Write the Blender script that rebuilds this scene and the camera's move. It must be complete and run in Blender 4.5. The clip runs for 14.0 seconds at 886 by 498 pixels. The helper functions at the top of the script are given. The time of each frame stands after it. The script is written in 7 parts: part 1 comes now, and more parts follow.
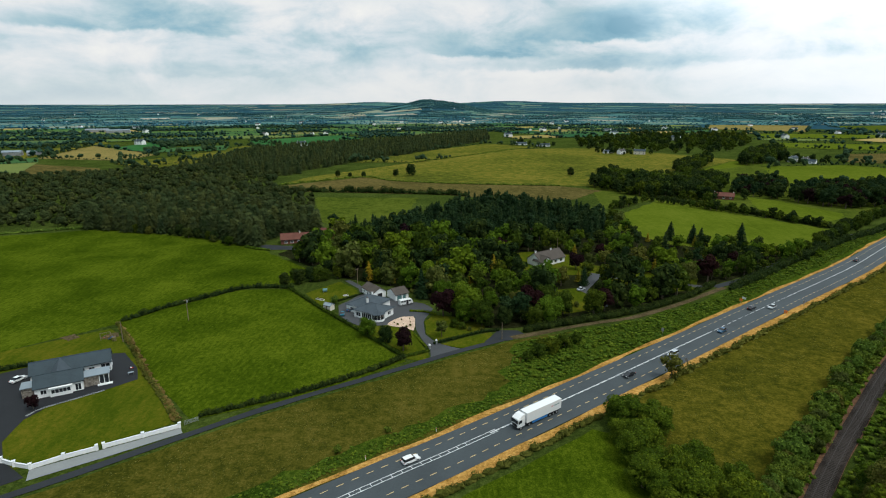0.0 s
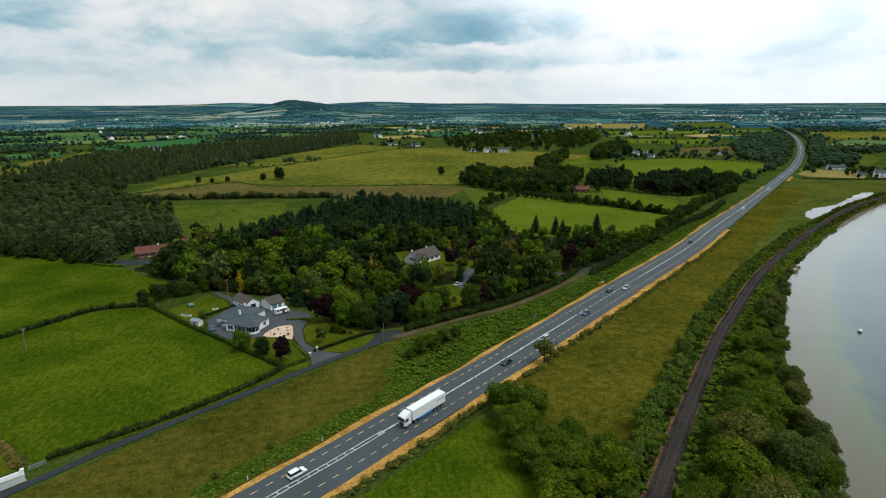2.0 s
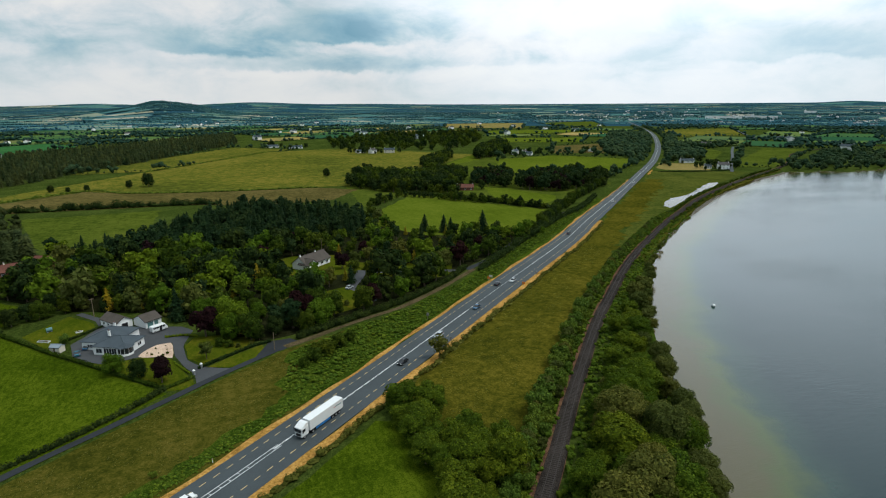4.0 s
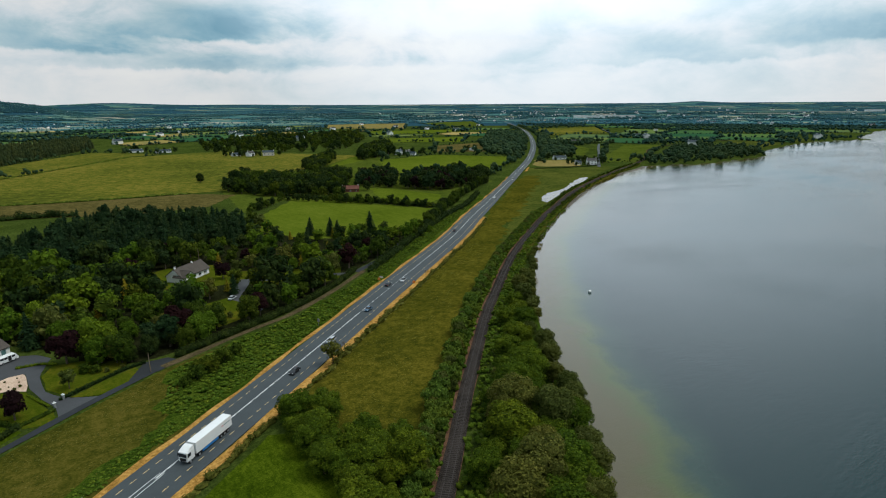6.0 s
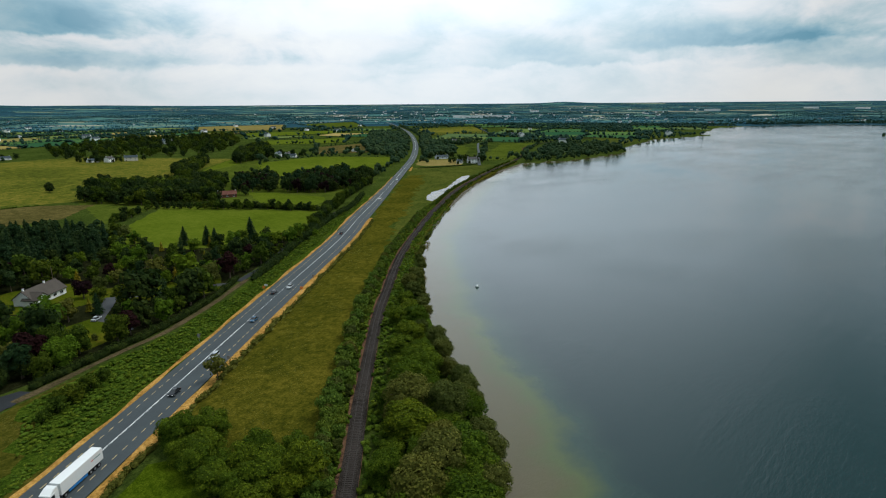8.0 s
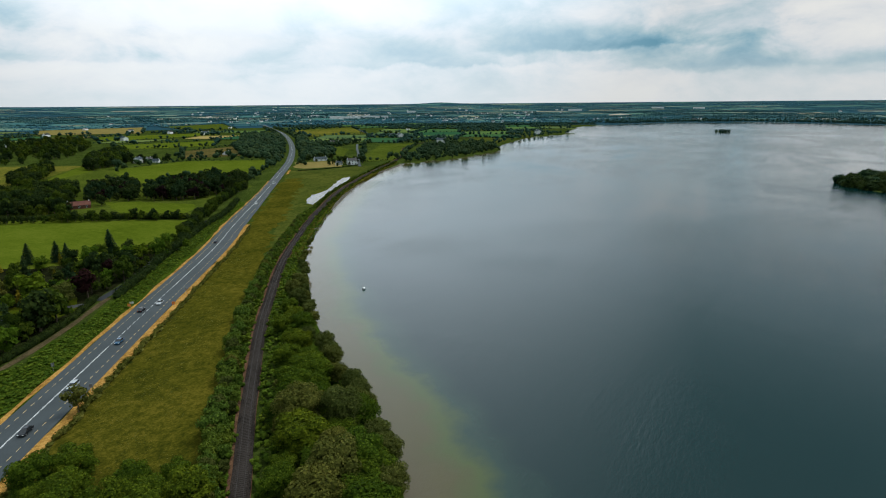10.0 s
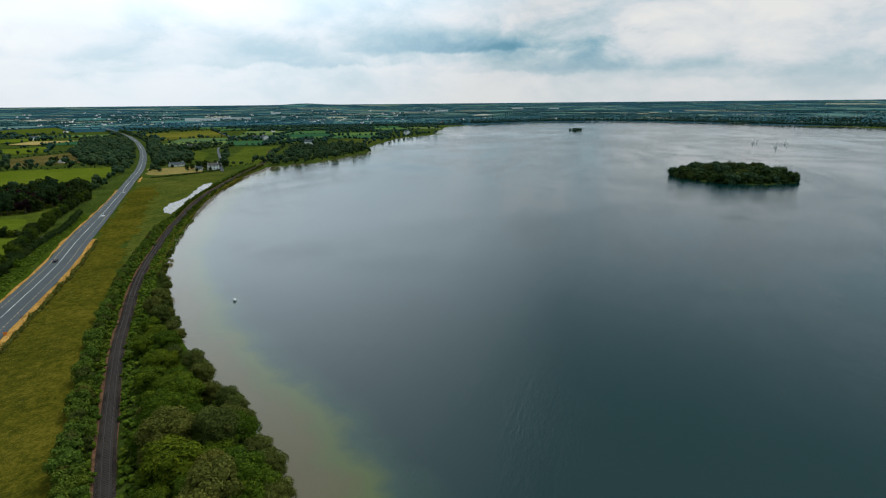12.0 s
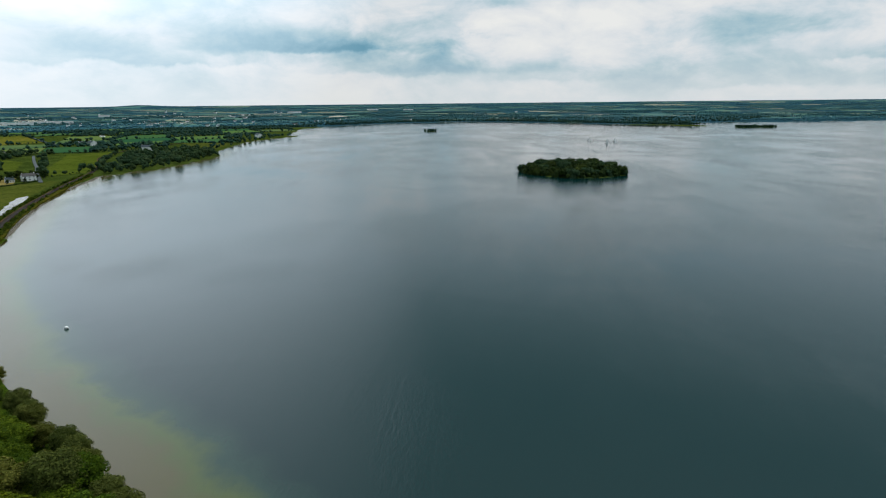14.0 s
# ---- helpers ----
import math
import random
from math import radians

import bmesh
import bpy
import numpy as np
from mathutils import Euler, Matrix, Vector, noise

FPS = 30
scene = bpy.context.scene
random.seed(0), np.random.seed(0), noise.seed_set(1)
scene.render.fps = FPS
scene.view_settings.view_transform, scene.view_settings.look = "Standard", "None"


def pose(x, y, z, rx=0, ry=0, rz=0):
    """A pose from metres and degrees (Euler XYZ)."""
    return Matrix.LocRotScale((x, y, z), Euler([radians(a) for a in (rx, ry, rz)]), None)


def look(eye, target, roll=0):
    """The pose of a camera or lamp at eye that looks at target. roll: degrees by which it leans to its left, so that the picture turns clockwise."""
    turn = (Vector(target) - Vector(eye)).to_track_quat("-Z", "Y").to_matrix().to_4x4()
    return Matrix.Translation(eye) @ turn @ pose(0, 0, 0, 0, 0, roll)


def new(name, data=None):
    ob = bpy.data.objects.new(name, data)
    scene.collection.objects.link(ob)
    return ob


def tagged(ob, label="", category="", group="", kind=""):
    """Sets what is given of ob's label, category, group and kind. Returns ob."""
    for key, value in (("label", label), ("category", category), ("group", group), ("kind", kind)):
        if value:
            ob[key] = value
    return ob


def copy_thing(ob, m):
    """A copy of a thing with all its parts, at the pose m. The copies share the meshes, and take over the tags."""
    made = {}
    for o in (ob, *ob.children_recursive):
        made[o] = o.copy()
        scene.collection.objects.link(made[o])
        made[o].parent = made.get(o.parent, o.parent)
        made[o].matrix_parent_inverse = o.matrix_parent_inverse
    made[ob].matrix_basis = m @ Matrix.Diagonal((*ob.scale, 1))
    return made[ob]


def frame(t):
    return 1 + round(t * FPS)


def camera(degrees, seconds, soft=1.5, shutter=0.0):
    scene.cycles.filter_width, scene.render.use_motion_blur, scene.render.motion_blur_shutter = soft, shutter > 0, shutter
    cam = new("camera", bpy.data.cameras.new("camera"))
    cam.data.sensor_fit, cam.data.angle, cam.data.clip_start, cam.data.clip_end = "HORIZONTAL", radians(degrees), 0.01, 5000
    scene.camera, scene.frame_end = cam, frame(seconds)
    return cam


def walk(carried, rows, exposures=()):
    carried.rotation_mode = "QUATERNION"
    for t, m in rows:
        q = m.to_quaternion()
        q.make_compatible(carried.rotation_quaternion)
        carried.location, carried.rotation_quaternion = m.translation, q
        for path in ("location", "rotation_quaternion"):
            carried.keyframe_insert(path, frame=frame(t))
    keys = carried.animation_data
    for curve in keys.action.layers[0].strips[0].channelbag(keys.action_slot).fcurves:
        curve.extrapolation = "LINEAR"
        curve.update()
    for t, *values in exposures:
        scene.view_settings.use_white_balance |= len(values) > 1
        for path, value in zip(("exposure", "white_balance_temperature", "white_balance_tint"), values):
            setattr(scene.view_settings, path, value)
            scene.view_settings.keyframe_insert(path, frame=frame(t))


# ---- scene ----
cam = camera(76.6, 14.0, soft=1.1)
walk(cam, [
    (0, pose(0, 0, 80, 75.514, 0.087, -0.000)),
    (0.5, pose(0, 0, 80, 75.526, 0.118, -3.493)),
    (1, pose(0, 0, 80, 75.537, 0.148, -6.756)),
    (1.5, pose(0, 0, 80, 75.545, 0.175, -10.018)),
    (2, pose(0, 0, 80, 75.551, 0.201, -12.997)),
    (2.5, pose(0, 0, 80, 75.555, 0.226, -15.858)),
    (3, pose(0, 0, 80, 75.557, 0.249, -18.738)),
    (5.5, pose(0, 0, 80, 75.546, 0.347, -33.296)),
    (6, pose(0, 0, 80, 75.540, 0.364, -36.243)),
    (6.5, pose(0, 0, 80, 75.534, 0.380, -39.198)),
    (7, pose(0, 0, 80, 75.527, 0.395, -42.127)),
    (7.5, pose(0, 0, 80, 75.520, 0.409, -45.073)),
    (8, pose(0, 0, 80, 75.512, 0.423, -48.015)),
    (10.5, pose(0, 0, 80, 75.477, 0.485, -63.334)),
    (11, pose(0, 0, 80, 75.471, 0.496, -66.601)),
    (11.5, pose(0, 0, 80, 75.466, 0.508, -69.838)),
    (12, pose(0, 0, 80, 75.462, 0.520, -73.149)),
    (12.5, pose(0, 0, 80, 75.460, 0.532, -76.496)),
    (13, pose(0, 0, 80, 75.458, 0.544, -79.873)),
    (13.5, pose(0, 0, 80, 75.458, 0.556, -83.523)),
    (14, pose(0, 0, 80, 75.460, 0.569, -87.439)),
], exposures=[(0.0, 0.15, 6350, 5), (3.0, 0.10, 6340, 5), (5.5, -0.04, 6320, 5), (11.0, -0.05, 6310, 5), (14.0, 0.04, 6290, 5)])

# ---- sky, clouds and sun ----
SUN_AZ, SUN_EL = 128.0, 60.0
GLOW_AZ = 47.0
world = bpy.data.worlds.new("sky")
scene.world = world
world.use_nodes = True


class Nodes:
    """Small helper to write node trees on one line each."""

    def __init__(self, tree):
        self.tree = tree
        tree.nodes.clear()

    def add(self, kind, **inputs):
        n = self.tree.nodes.new(kind)
        for k, v in inputs.items():
            self.put(n, k, v)
        return n

    def put(self, n, k, v):
        sock = n.inputs[int(k[1:])] if k[0] == "i" and k[1:].isdigit() else n.inputs[k.replace("_", " ")]
        if hasattr(v, "is_output"):
            self.tree.links.new(v, sock)
        else:
            sock.default_value = v

    def math(self, op, a, b=0.0, c=0.0, clamp=False):
        n = self.tree.nodes.new("ShaderNodeMath")
        n.operation, n.use_clamp = op, clamp
        for i, v in enumerate((a, b, c)):
            self.put(n, "i%d" % i, v)
        return n.outputs[0]

    def mix(self, fac, a, b, how="MIX"):
        n = self.tree.nodes.new("ShaderNodeMix")
        n.data_type, n.blend_type = "RGBA", how
        for i, v in ((0, fac), (6, a), (7, b)):
            if isinstance(v, tuple) and len(v) == 3:
                v = (*v, 1.0)
            self.put(n, "i%d" % i, v)
        return n.outputs[2]

    def ramp(self, fac, stops, how="LINEAR"):
        n = self.tree.nodes.new("ShaderNodeValToRGB")
        n.color_ramp.interpolation = how
        el = n.color_ramp.elements
        while len(el) < len(stops):
            el.new(0.5)
        for e, (p, c) in zip(el, stops):
            e.position = p
            e.color = (c, c, c, 1) if isinstance(c, (int, float)) else (*c, 1)
        self.put(n, "i0", fac)
        return n.outputs[0]

    def noise(self, vec, scale, detail=4.0, rough=0.55, dist=0.0):
        n = self.add("ShaderNodeTexNoise", Scale=scale, Detail=detail, Roughness=rough, Distortion=dist)
        if vec is not None:
            self.put(n, "Vector", vec)
        return n.outputs[0]


w = Nodes(world.node_tree)
sky = w.add("ShaderNodeTexSky")
sky.sky_type, sky.sun_disc = "NISHITA", False
sky.sun_elevation, sky.sun_rotation = radians(SUN_EL), radians(SUN_AZ)
sky.air_density, sky.dust_density = 1.2, 1.5
direction = w.add("ShaderNodeTexCoord").outputs["Generated"]
sep = w.add("ShaderNodeSeparateXYZ", Vector=direction)
up = w.math("MAXIMUM", sep.outputs[2], 0.0)


def puffs(lift):
    """Cloud cover round the sky, in flat-based heaps."""
    p = w.add("ShaderNodeCombineXYZ", X=sep.outputs[0], Y=sep.outputs[1], Z=w.math("MULTIPLY_ADD", up, 3.6, lift))
    q = w.add("ShaderNodeCombineXYZ", X=sep.outputs[0], Y=sep.outputs[1], Z=w.math("MULTIPLY_ADD", up, 2.0, lift))
    return w.math("ADD", w.math("MULTIPLY", w.noise(p.outputs[0], 3.1, 2.0, 0.5, 0.3), 0.62), w.math("MULTIPLY", w.noise(q.outputs[0], 10.0, 6.0, 0.62, 0.3), 0.38))


body = puffs(2.9)
fine = w.add("ShaderNodeCombineXYZ", X=sep.outputs[0], Y=sep.outputs[1], Z=w.math("MULTIPLY_ADD", up, 2.2, 1.3))
curl = w.noise(fine.outputs[0], 7.0, 5.0, 0.6, 0.4)
# heading and height above the horizon in degrees, ruffled by the billows
swing = w.noise(w.add("ShaderNodeCombineXYZ", X=sep.outputs[0], Y=sep.outputs[1], Z=up).outputs[0], 16.0, 4.0, 0.6)
head = w.math("MULTIPLY_ADD", w.math("ARCTAN2", sep.outputs[0], sep.outputs[1]), 57.2958, w.math("MULTIPLY", w.math("SUBTRACT", curl, 0.5), 16.0))
high = w.math("MULTIPLY_ADD", w.math("ARCSINE", sep.outputs[2]), 57.2958, w.math("MULTIPLY", w.math("SUBTRACT", swing, 0.5), 1.9))
cloud = w.math("MULTIPLY_ADD", w.math("SUBTRACT", body, 0.5), 1.7, w.math("MULTIPLY_ADD", w.math("SUBTRACT", curl, 0.5), 1.1, 0.64))
# cloud banks: heading, base, half width, depth, darkness; a firm flat base and a soft top
BANKS = [(4.7, 4.68, 6.6, 2.6, 0.42), (16.4, 5.89, 6.6, 3.17, 0.5), (12.1, 3.34, 9.8, 1.96, 0.38), (27.1, 3.71, 11.5, 1.04, 0.22), (60.5, 3.76, 13.3, 2.42, 0.42), (73.4, 4.95, 6.3, 1.5, 0.3), (-24.6, 6.33, 9.8, 2.42, 0.3), (-24.1, 2.69, 8.7, 0.81, 0.18), (-34.3, 6.35, 5.8, 1.04, 0.2), (39.8, 2.41, 4.0, 0.75, 0.2), (78.8, 5.03, 9.5, 1.5, 0.2), (84.5, 2.97, 12.1, 1.15, 0.22), (98.5, 2.17, 7.5, 1.38, 0.17), (89.7, 6.22, 2.9, 1.96, 0.2), (117.4, 1.27, 12.7, 1.5, 0.2), (123.3, 3.33, 5.2, 1.27, 0.3), (118.5, 5.59, 7.5, 1.73, 0.16)]
# bright openings between them
BREAKS = [(36.8, 5.27, 4.9, 2.42, 0.34), (47.3, 4.83, 3.8, 1.15, 0.2), (93.2, 5.03, 4.6, 1.62, 0.15), (7.8, 7.43, 3.5, 1.44, 0.16), (106.6, 5.92, 8.1, 1.73, 0.03), (9.1, 2.81, 12.7, 0.58, 0.16), (100.6, 6.34, 4.0, 1.38, 0.04)]
for sign_of, banks in ((-1.0, BANKS), (1.0, BREAKS)):
    for az, base, wide, deep, force in banks:
        rise = w.math("SUBTRACT", high, base)
        thick = w.math("MULTIPLY_ADD", w.math("GREATER_THAN", rise, 0.0), deep - 0.25, 0.25) if sign_of < 0 else deep
        u = w.math("DIVIDE", w.math("SUBTRACT", head, az), wide)
        v = w.math("DIVIDE", rise, thick)
        bank = w.math("EXPONENT", w.math("MULTIPLY", w.math("ADD", w.math("MULTIPLY", u, u), w.math("MULTIPLY", v, v)), -1.0))
        cloud = w.math("MULTIPLY_ADD", bank, sign_of * force, cloud)
# grey-blue cloud bases against pale tops
tone = w.ramp(cloud, [(0.0, (0.20, 0.42, 0.56)), (0.22, (0.34, 0.56, 0.69)), (0.42, (0.56, 0.72, 0.80)), (0.58, (0.79, 0.86, 0.925)), (0.74, (0.98, 0.97, 0.995)), (0.95, (1.10, 1.06, 1.04))])
# higher up an overcast, brightest overhead
# unseen blue ring, then a dim ring, added to blue and darken the lake
tone = w.mix(w.ramp(up, [(0.15, 0.0), (0.23, 0.85)]), tone, (0.62, 0.78, 0.92))
tone = w.mix(w.ramp(up, [(0.25, 0.0), (0.42, 0.92)]), tone, (0.38, 0.51, 0.58))
tone = w.mix(w.ramp(up, [(0.50, 0.0), (0.95, 1.0)]), tone, (1.45, 1.53, 1.58))
# towards the horizon the layers close up to an even pale band
band = w.ramp(up, [(0.0, 1.0), (0.03, 0.75), (0.06, 0.3), (0.09, 0.0)])
tone = w.mix(w.math("MULTIPLY", band, 0.7), tone, (0.94, 0.93, 0.935))
# bright patch away from the sun, added above the view to lighten the lake
glow = w.add("ShaderNodeVectorMath", i0=direction, i1=(math.sin(radians(GLOW_AZ)) * 0.927, math.cos(radians(GLOW_AZ)) * 0.927, 0.375))
glow.operation = "DOT_PRODUCT"
lake_glow = w.ramp(glow.outputs[1], [(0.81, 0.0), (1.0, 1.0)])
sky_dim = w.mix(1.0, sky.outputs[0], (0.09, 0.09, 0.09), "MULTIPLY")
# overhead the cloud is thinner and lets the blue through
thin = w.ramp(up, [(0.42, 1.0), (0.8, 0.85)])
back = w.add("ShaderNodeBackground", Color=w.mix(w.math("MULTIPLY", lake_glow, w.ramp(up, [(0.10, 0.34), (0.24, 1.0)])), w.mix(thin, sky_dim, tone), (1.85, 2.02, 2.25)), Strength=0.75)
w.add("ShaderNodeOutputWorld", Surface=back.outputs[0])

sun = new("sun", bpy.data.lights.new("sun", "SUN"))
sun.data.energy, sun.data.angle, sun.data.color = 2.1, radians(24), (1.0, 0.965, 0.91)
sun.matrix_world = look((400 * math.sin(radians(SUN_AZ)), 400 * math.cos(radians(SUN_AZ)), 400 * math.tan(radians(SUN_EL))), (0, 0, 0))

# ---- materials ----
def material(name, rough=0.8, metal=0.0, spec=0.3):
    m = bpy.data.materials.new(name)
    m.use_nodes = True
    n = Nodes(m.node_tree)
    n.bsdf = n.add("ShaderNodeBsdfPrincipled", Roughness=rough, Metallic=metal, Specular_IOR_Level=spec)
    n.add("ShaderNodeOutputMaterial", Surface=n.bsdf.outputs[0])
    return m, n


def bumped(n, height, strength=0.4, distance=0.1):
    b = n.add("ShaderNodeBump", Strength=strength, Distance=distance, Height=height)
    n.put(n.bsdf, "Normal", b.outputs[0])


def turf(name, dark, mid, light, patch=0.02, tuft=0.5, bump=0.3, streak=None):
    """Ground cover: wide patches, tufts and blades, at real size."""
    m, n = material(name, 1.0, 0.0, 0.0)
    co = n.add("ShaderNodeTexCoord").outputs["Object"]
    wide = n.noise(co, patch, 5.0, 0.6, 0.4)
    tufts = n.noise(co, tuft, 5.0, 0.65)
    blades = n.noise(co, tuft * 4, 4.0, 0.7)
    if streak:
        mp = n.add("ShaderNodeMapping", Vector=co)
        mp.inputs["Rotation"].default_value = (0, 0, radians(streak[0]))
        mp.inputs["Scale"].default_value = (streak[1], streak[1] * 0.3, 1)
        tufts = n.math("ADD", n.math("MULTIPLY", tufts, 0.55), n.math("MULTIPLY", n.noise(mp.outputs[0], 1.0, 4.0, 0.6), 0.45))
    f = n.math("ADD", n.math("MULTIPLY", wide, 0.30), n.math("ADD", n.math("MULTIPLY", tufts, 0.42), n.math("MULTIPLY", blades, 0.28)))
    n.put(n.bsdf, "Base Color", n.ramp(f, [(0.41, dark), (0.5, mid), (0.59, light)]))
    bumped(n, n.math("ADD", tufts, n.math("MULTIPLY", blades, 0.5)), bump, 0.3)
    return m


def plain(name, colour, rough=0.6, metal=0.0, grain=8.0, vary=0.25, bump=0.1, spec=0.15):
    """Paint, plaster, plastic or metal with slight dirt and grain."""
    m, n = material(name, rough, metal, spec)
    co = n.add("ShaderNodeTexCoord").outputs["Object"]
    f = n.math("ADD", n.math("MULTIPLY", n.noise(co, grain * 0.1, 4.0, 0.6), 0.6), n.math("MULTIPLY", n.noise(co, grain, 4.0, 0.6), 0.4))
    lo = tuple(c * (1 - vary) for c in colour)
    hi = tuple(min(1.0, c * (1 + vary * 0.5)) for c in colour)
    n.put(n.bsdf, "Base Color", n.ramp(f, [(0.32, lo), (0.5, colour), (0.7, hi)]))
    bumped(n, f, bump, 0.02)
    return m


def foliage(name, dark, mid, light, warm=None):
    """Leaves: colour varies from spray to spray and from tree to tree."""
    m, n = material(name, 0.9, 0.0, 0.06)
    isl = n.add("ShaderNodeNewGeometry").outputs["Random Per Island"]
    own = n.add("ShaderNodeAttribute")
    own.attribute_name = "plant"
    rnd = n.math("FRACT", n.math("ADD", n.add("ShaderNodeObjectInfo").outputs["Random"], own.outputs["Fac"]))
    co = n.add("ShaderNodeTexCoord").outputs["Object"]
    blot = n.noise(co, 0.35, 3.0, 0.6)
    f = n.math("ADD", n.math("MULTIPLY", isl, 0.30), n.math("MULTIPLY_ADD", blot, 0.5, 0.10))
    col = n.ramp(f, [(0.15, dark), (0.5, mid), (0.85, light)])
    tint = n.ramp(rnd, [(0.0, (0.62, 0.72, 0.60)), (0.35, (0.92, 0.96, 0.9)), (0.65, (1.08, 1.02, 0.85)), (0.85, warm or (1.25, 1.08, 0.8)), (1.0, (0.80, 0.92, 0.95))])
    col = n.mix(1.0, col, tint, "MULTIPLY")
    n.put(n.bsdf, "Base Color", col)
    glow = n.add("ShaderNodeBsdfTranslucent", Color=n.mix(1.0, col, (1.5, 1.5, 0.9), "MULTIPLY"))
    both = n.add("ShaderNodeMixShader", i0=0.2, i1=n.bsdf.outputs[0], i2=glow.outputs[0])
    n.add("ShaderNodeOutputMaterial", Surface=both.outputs[0]).is_active_output = True
    return m


M = {}
M["ground"] = turf("ground_cover", (0.018, 0.028, 0.006), (0.036, 0.054, 0.009), (0.062, 0.082, 0.016), 0.03, 0.6, 0.8)
M["lush"] = turf("lush_pasture", (0.0165, 0.0301, 0.0016), (0.0386, 0.0612, 0.003), (0.0795, 0.1029, 0.0067), 0.035, 0.7, 0.45, (125, 0.9))
M["lawn"] = turf("mown_lawn", (0.03, 0.048, 0.003), (0.052, 0.068, 0.0045), (0.1, 0.088, 0.009), 0.06, 0.9, 0.15, (60, 0.6))
M["meadow"] = turf("rough_meadow", (0.029, 0.032, 0.004), (0.054, 0.053, 0.0057), (0.098, 0.081, 0.0105), 0.035, 0.35, 0.6)
M["bank"] = turf("rough_grass_bank", (0.027, 0.031, 0.0042), (0.05, 0.05, 0.0066), (0.085, 0.071, 0.0125), 0.05, 0.4, 0.7)
M["olive"] = turf("grazed_upland", (0.0423, 0.0532, 0.0088), (0.0832, 0.0912, 0.0122), (0.1615, 0.1308, 0.023), 0.009, 0.12, 0.4)
M["moor"] = turf("brown_moor", (0.0423, 0.0399, 0.0108), (0.0801, 0.0665, 0.02), (0.1224, 0.095, 0.0323), 0.02, 0.2, 0.5)
M["rush"] = turf("rushy_field", (0.0275, 0.0443, 0.006), (0.0551, 0.0744, 0.0091), (0.0796, 0.0961, 0.0136), 0.03, 0.2, 0.5)
M["pasture"] = turf("bright_pasture", (0.0476, 0.0697, 0.0053), (0.0731, 0.0996, 0.008), (0.0986, 0.1195, 0.0132), 0.015, 0.3, 0.25, (-50, 0.25))
M["teal"] = turf("dense_crop", (0.020, 0.075, 0.022), (0.030, 0.100, 0.030), (0.045, 0.120, 0.036), 0.02, 0.3, 0.2)
M["straw"] = turf("ripening_hay", (0.119, 0.100, 0.0280), (0.170, 0.140, 0.0440), (0.230, 0.176, 0.0640), 0.02, 0.3, 0.2)
M["marsh"] = turf("marsh_grass", (0.024, 0.036, 0.007), (0.052, 0.066, 0.011), (0.09, 0.087, 0.017), 0.03, 0.3, 0.4)
M["fern"] = turf("undergrowth", (0.015, 0.0293, 0.0032), (0.034, 0.0576, 0.0053), (0.067, 0.0909, 0.0096), 0.09, 0.7, 1.0)
M["verge"] = turf("dry_orange_verge", (0.1500, 0.0818, 0.0180), (0.3240, 0.1755, 0.0418), (0.5000, 0.2940, 0.0880), 0.15, 1.2, 0.5)
M["dirt"] = turf("earth_track", (0.040, 0.034, 0.016), (0.072, 0.056, 0.028), (0.11, 0.082, 0.045), 0.15, 1.0, 0.5)
M["ballast"] = turf("track_ballast", (0.015, 0.0125, 0.011), (0.029, 0.0245, 0.0215), (0.056, 0.046, 0.04), 0.1, 2.2, 0.8)
M["ballast_edge"] = turf("rusty_cess", (0.056, 0.032, 0.0196), (0.112, 0.061, 0.0350), (0.160, 0.090, 0.0525), 0.2, 1.4, 0.6)
M["pebble"] = turf("pink_gravel", (0.38, 0.27, 0.20), (0.52, 0.38, 0.28), (0.62, 0.48, 0.37), 0.3, 3.0, 0.5)
# litter darkened past its own tone to hold the woodland shade
M["litter"] = turf("shaded_leaf_litter", (0.006, 0.008, 0.003), (0.012, 0.014, 0.005), (0.024, 0.026, 0.010), 0.1, 0.6, 0.6)
M["sand"] = turf("lake_bed", (0.07, 0.06, 0.04), (0.12, 0.10, 0.07), (0.17, 0.14, 0.10), 0.05, 0.6, 0.3)


def tarmac(name, colour, vary, track=None):
    m, n = material(name, 0.85, 0.0, 0.25)
    co = n.add("ShaderNodeTexCoord").outputs["Object"]
    f = n.math("ADD", n.math("MULTIPLY", n.noise(co, 0.08, 5.0, 0.6), 0.55), n.math("MULTIPLY", n.noise(co, 3.0, 4.0, 0.7), 0.45))
    n.put(n.bsdf, "Base Color", n.ramp(f, [(0.3, tuple(c * (1 - vary) for c in colour)), (0.5, colour), (0.7, tuple(c * (1 + vary) for c in colour))]))
    bumped(n, n.noise(co, 25.0, 3.0, 0.7), 0.2, 0.01)
    return m


M["road"] = tarmac("weathered_asphalt", (0.047, 0.057, 0.062), 0.25)
M["lane"] = tarmac("dark_lane_asphalt", (0.019, 0.022, 0.025), 0.35)
M["yard"] = tarmac("yard_tarmac", (0.014, 0.0155, 0.018), 0.3)
M["drive"] = tarmac("grey_drive_tarmac", (0.050, 0.053, 0.057), 0.3)
M["paving"] = tarmac("pale_paving", (0.19, 0.20, 0.20), 0.2)
M["white_line"] = plain("white_road_paint", (0.62, 0.64, 0.64), 0.6, 0, 3.0, 0.35)
M["yellow_line"] = plain("yellow_road_paint", (0.55, 0.42, 0.20), 0.6, 0, 3.0, 0.35)
M["steel"] = plain("worn_rail_steel", (0.045, 0.038, 0.035), 0.7, 0.2, 6.0, 0.3)
M["sleeper"] = plain("weathered_sleeper", (0.048, 0.042, 0.038), 0.95, 0, 5.0, 0.4)
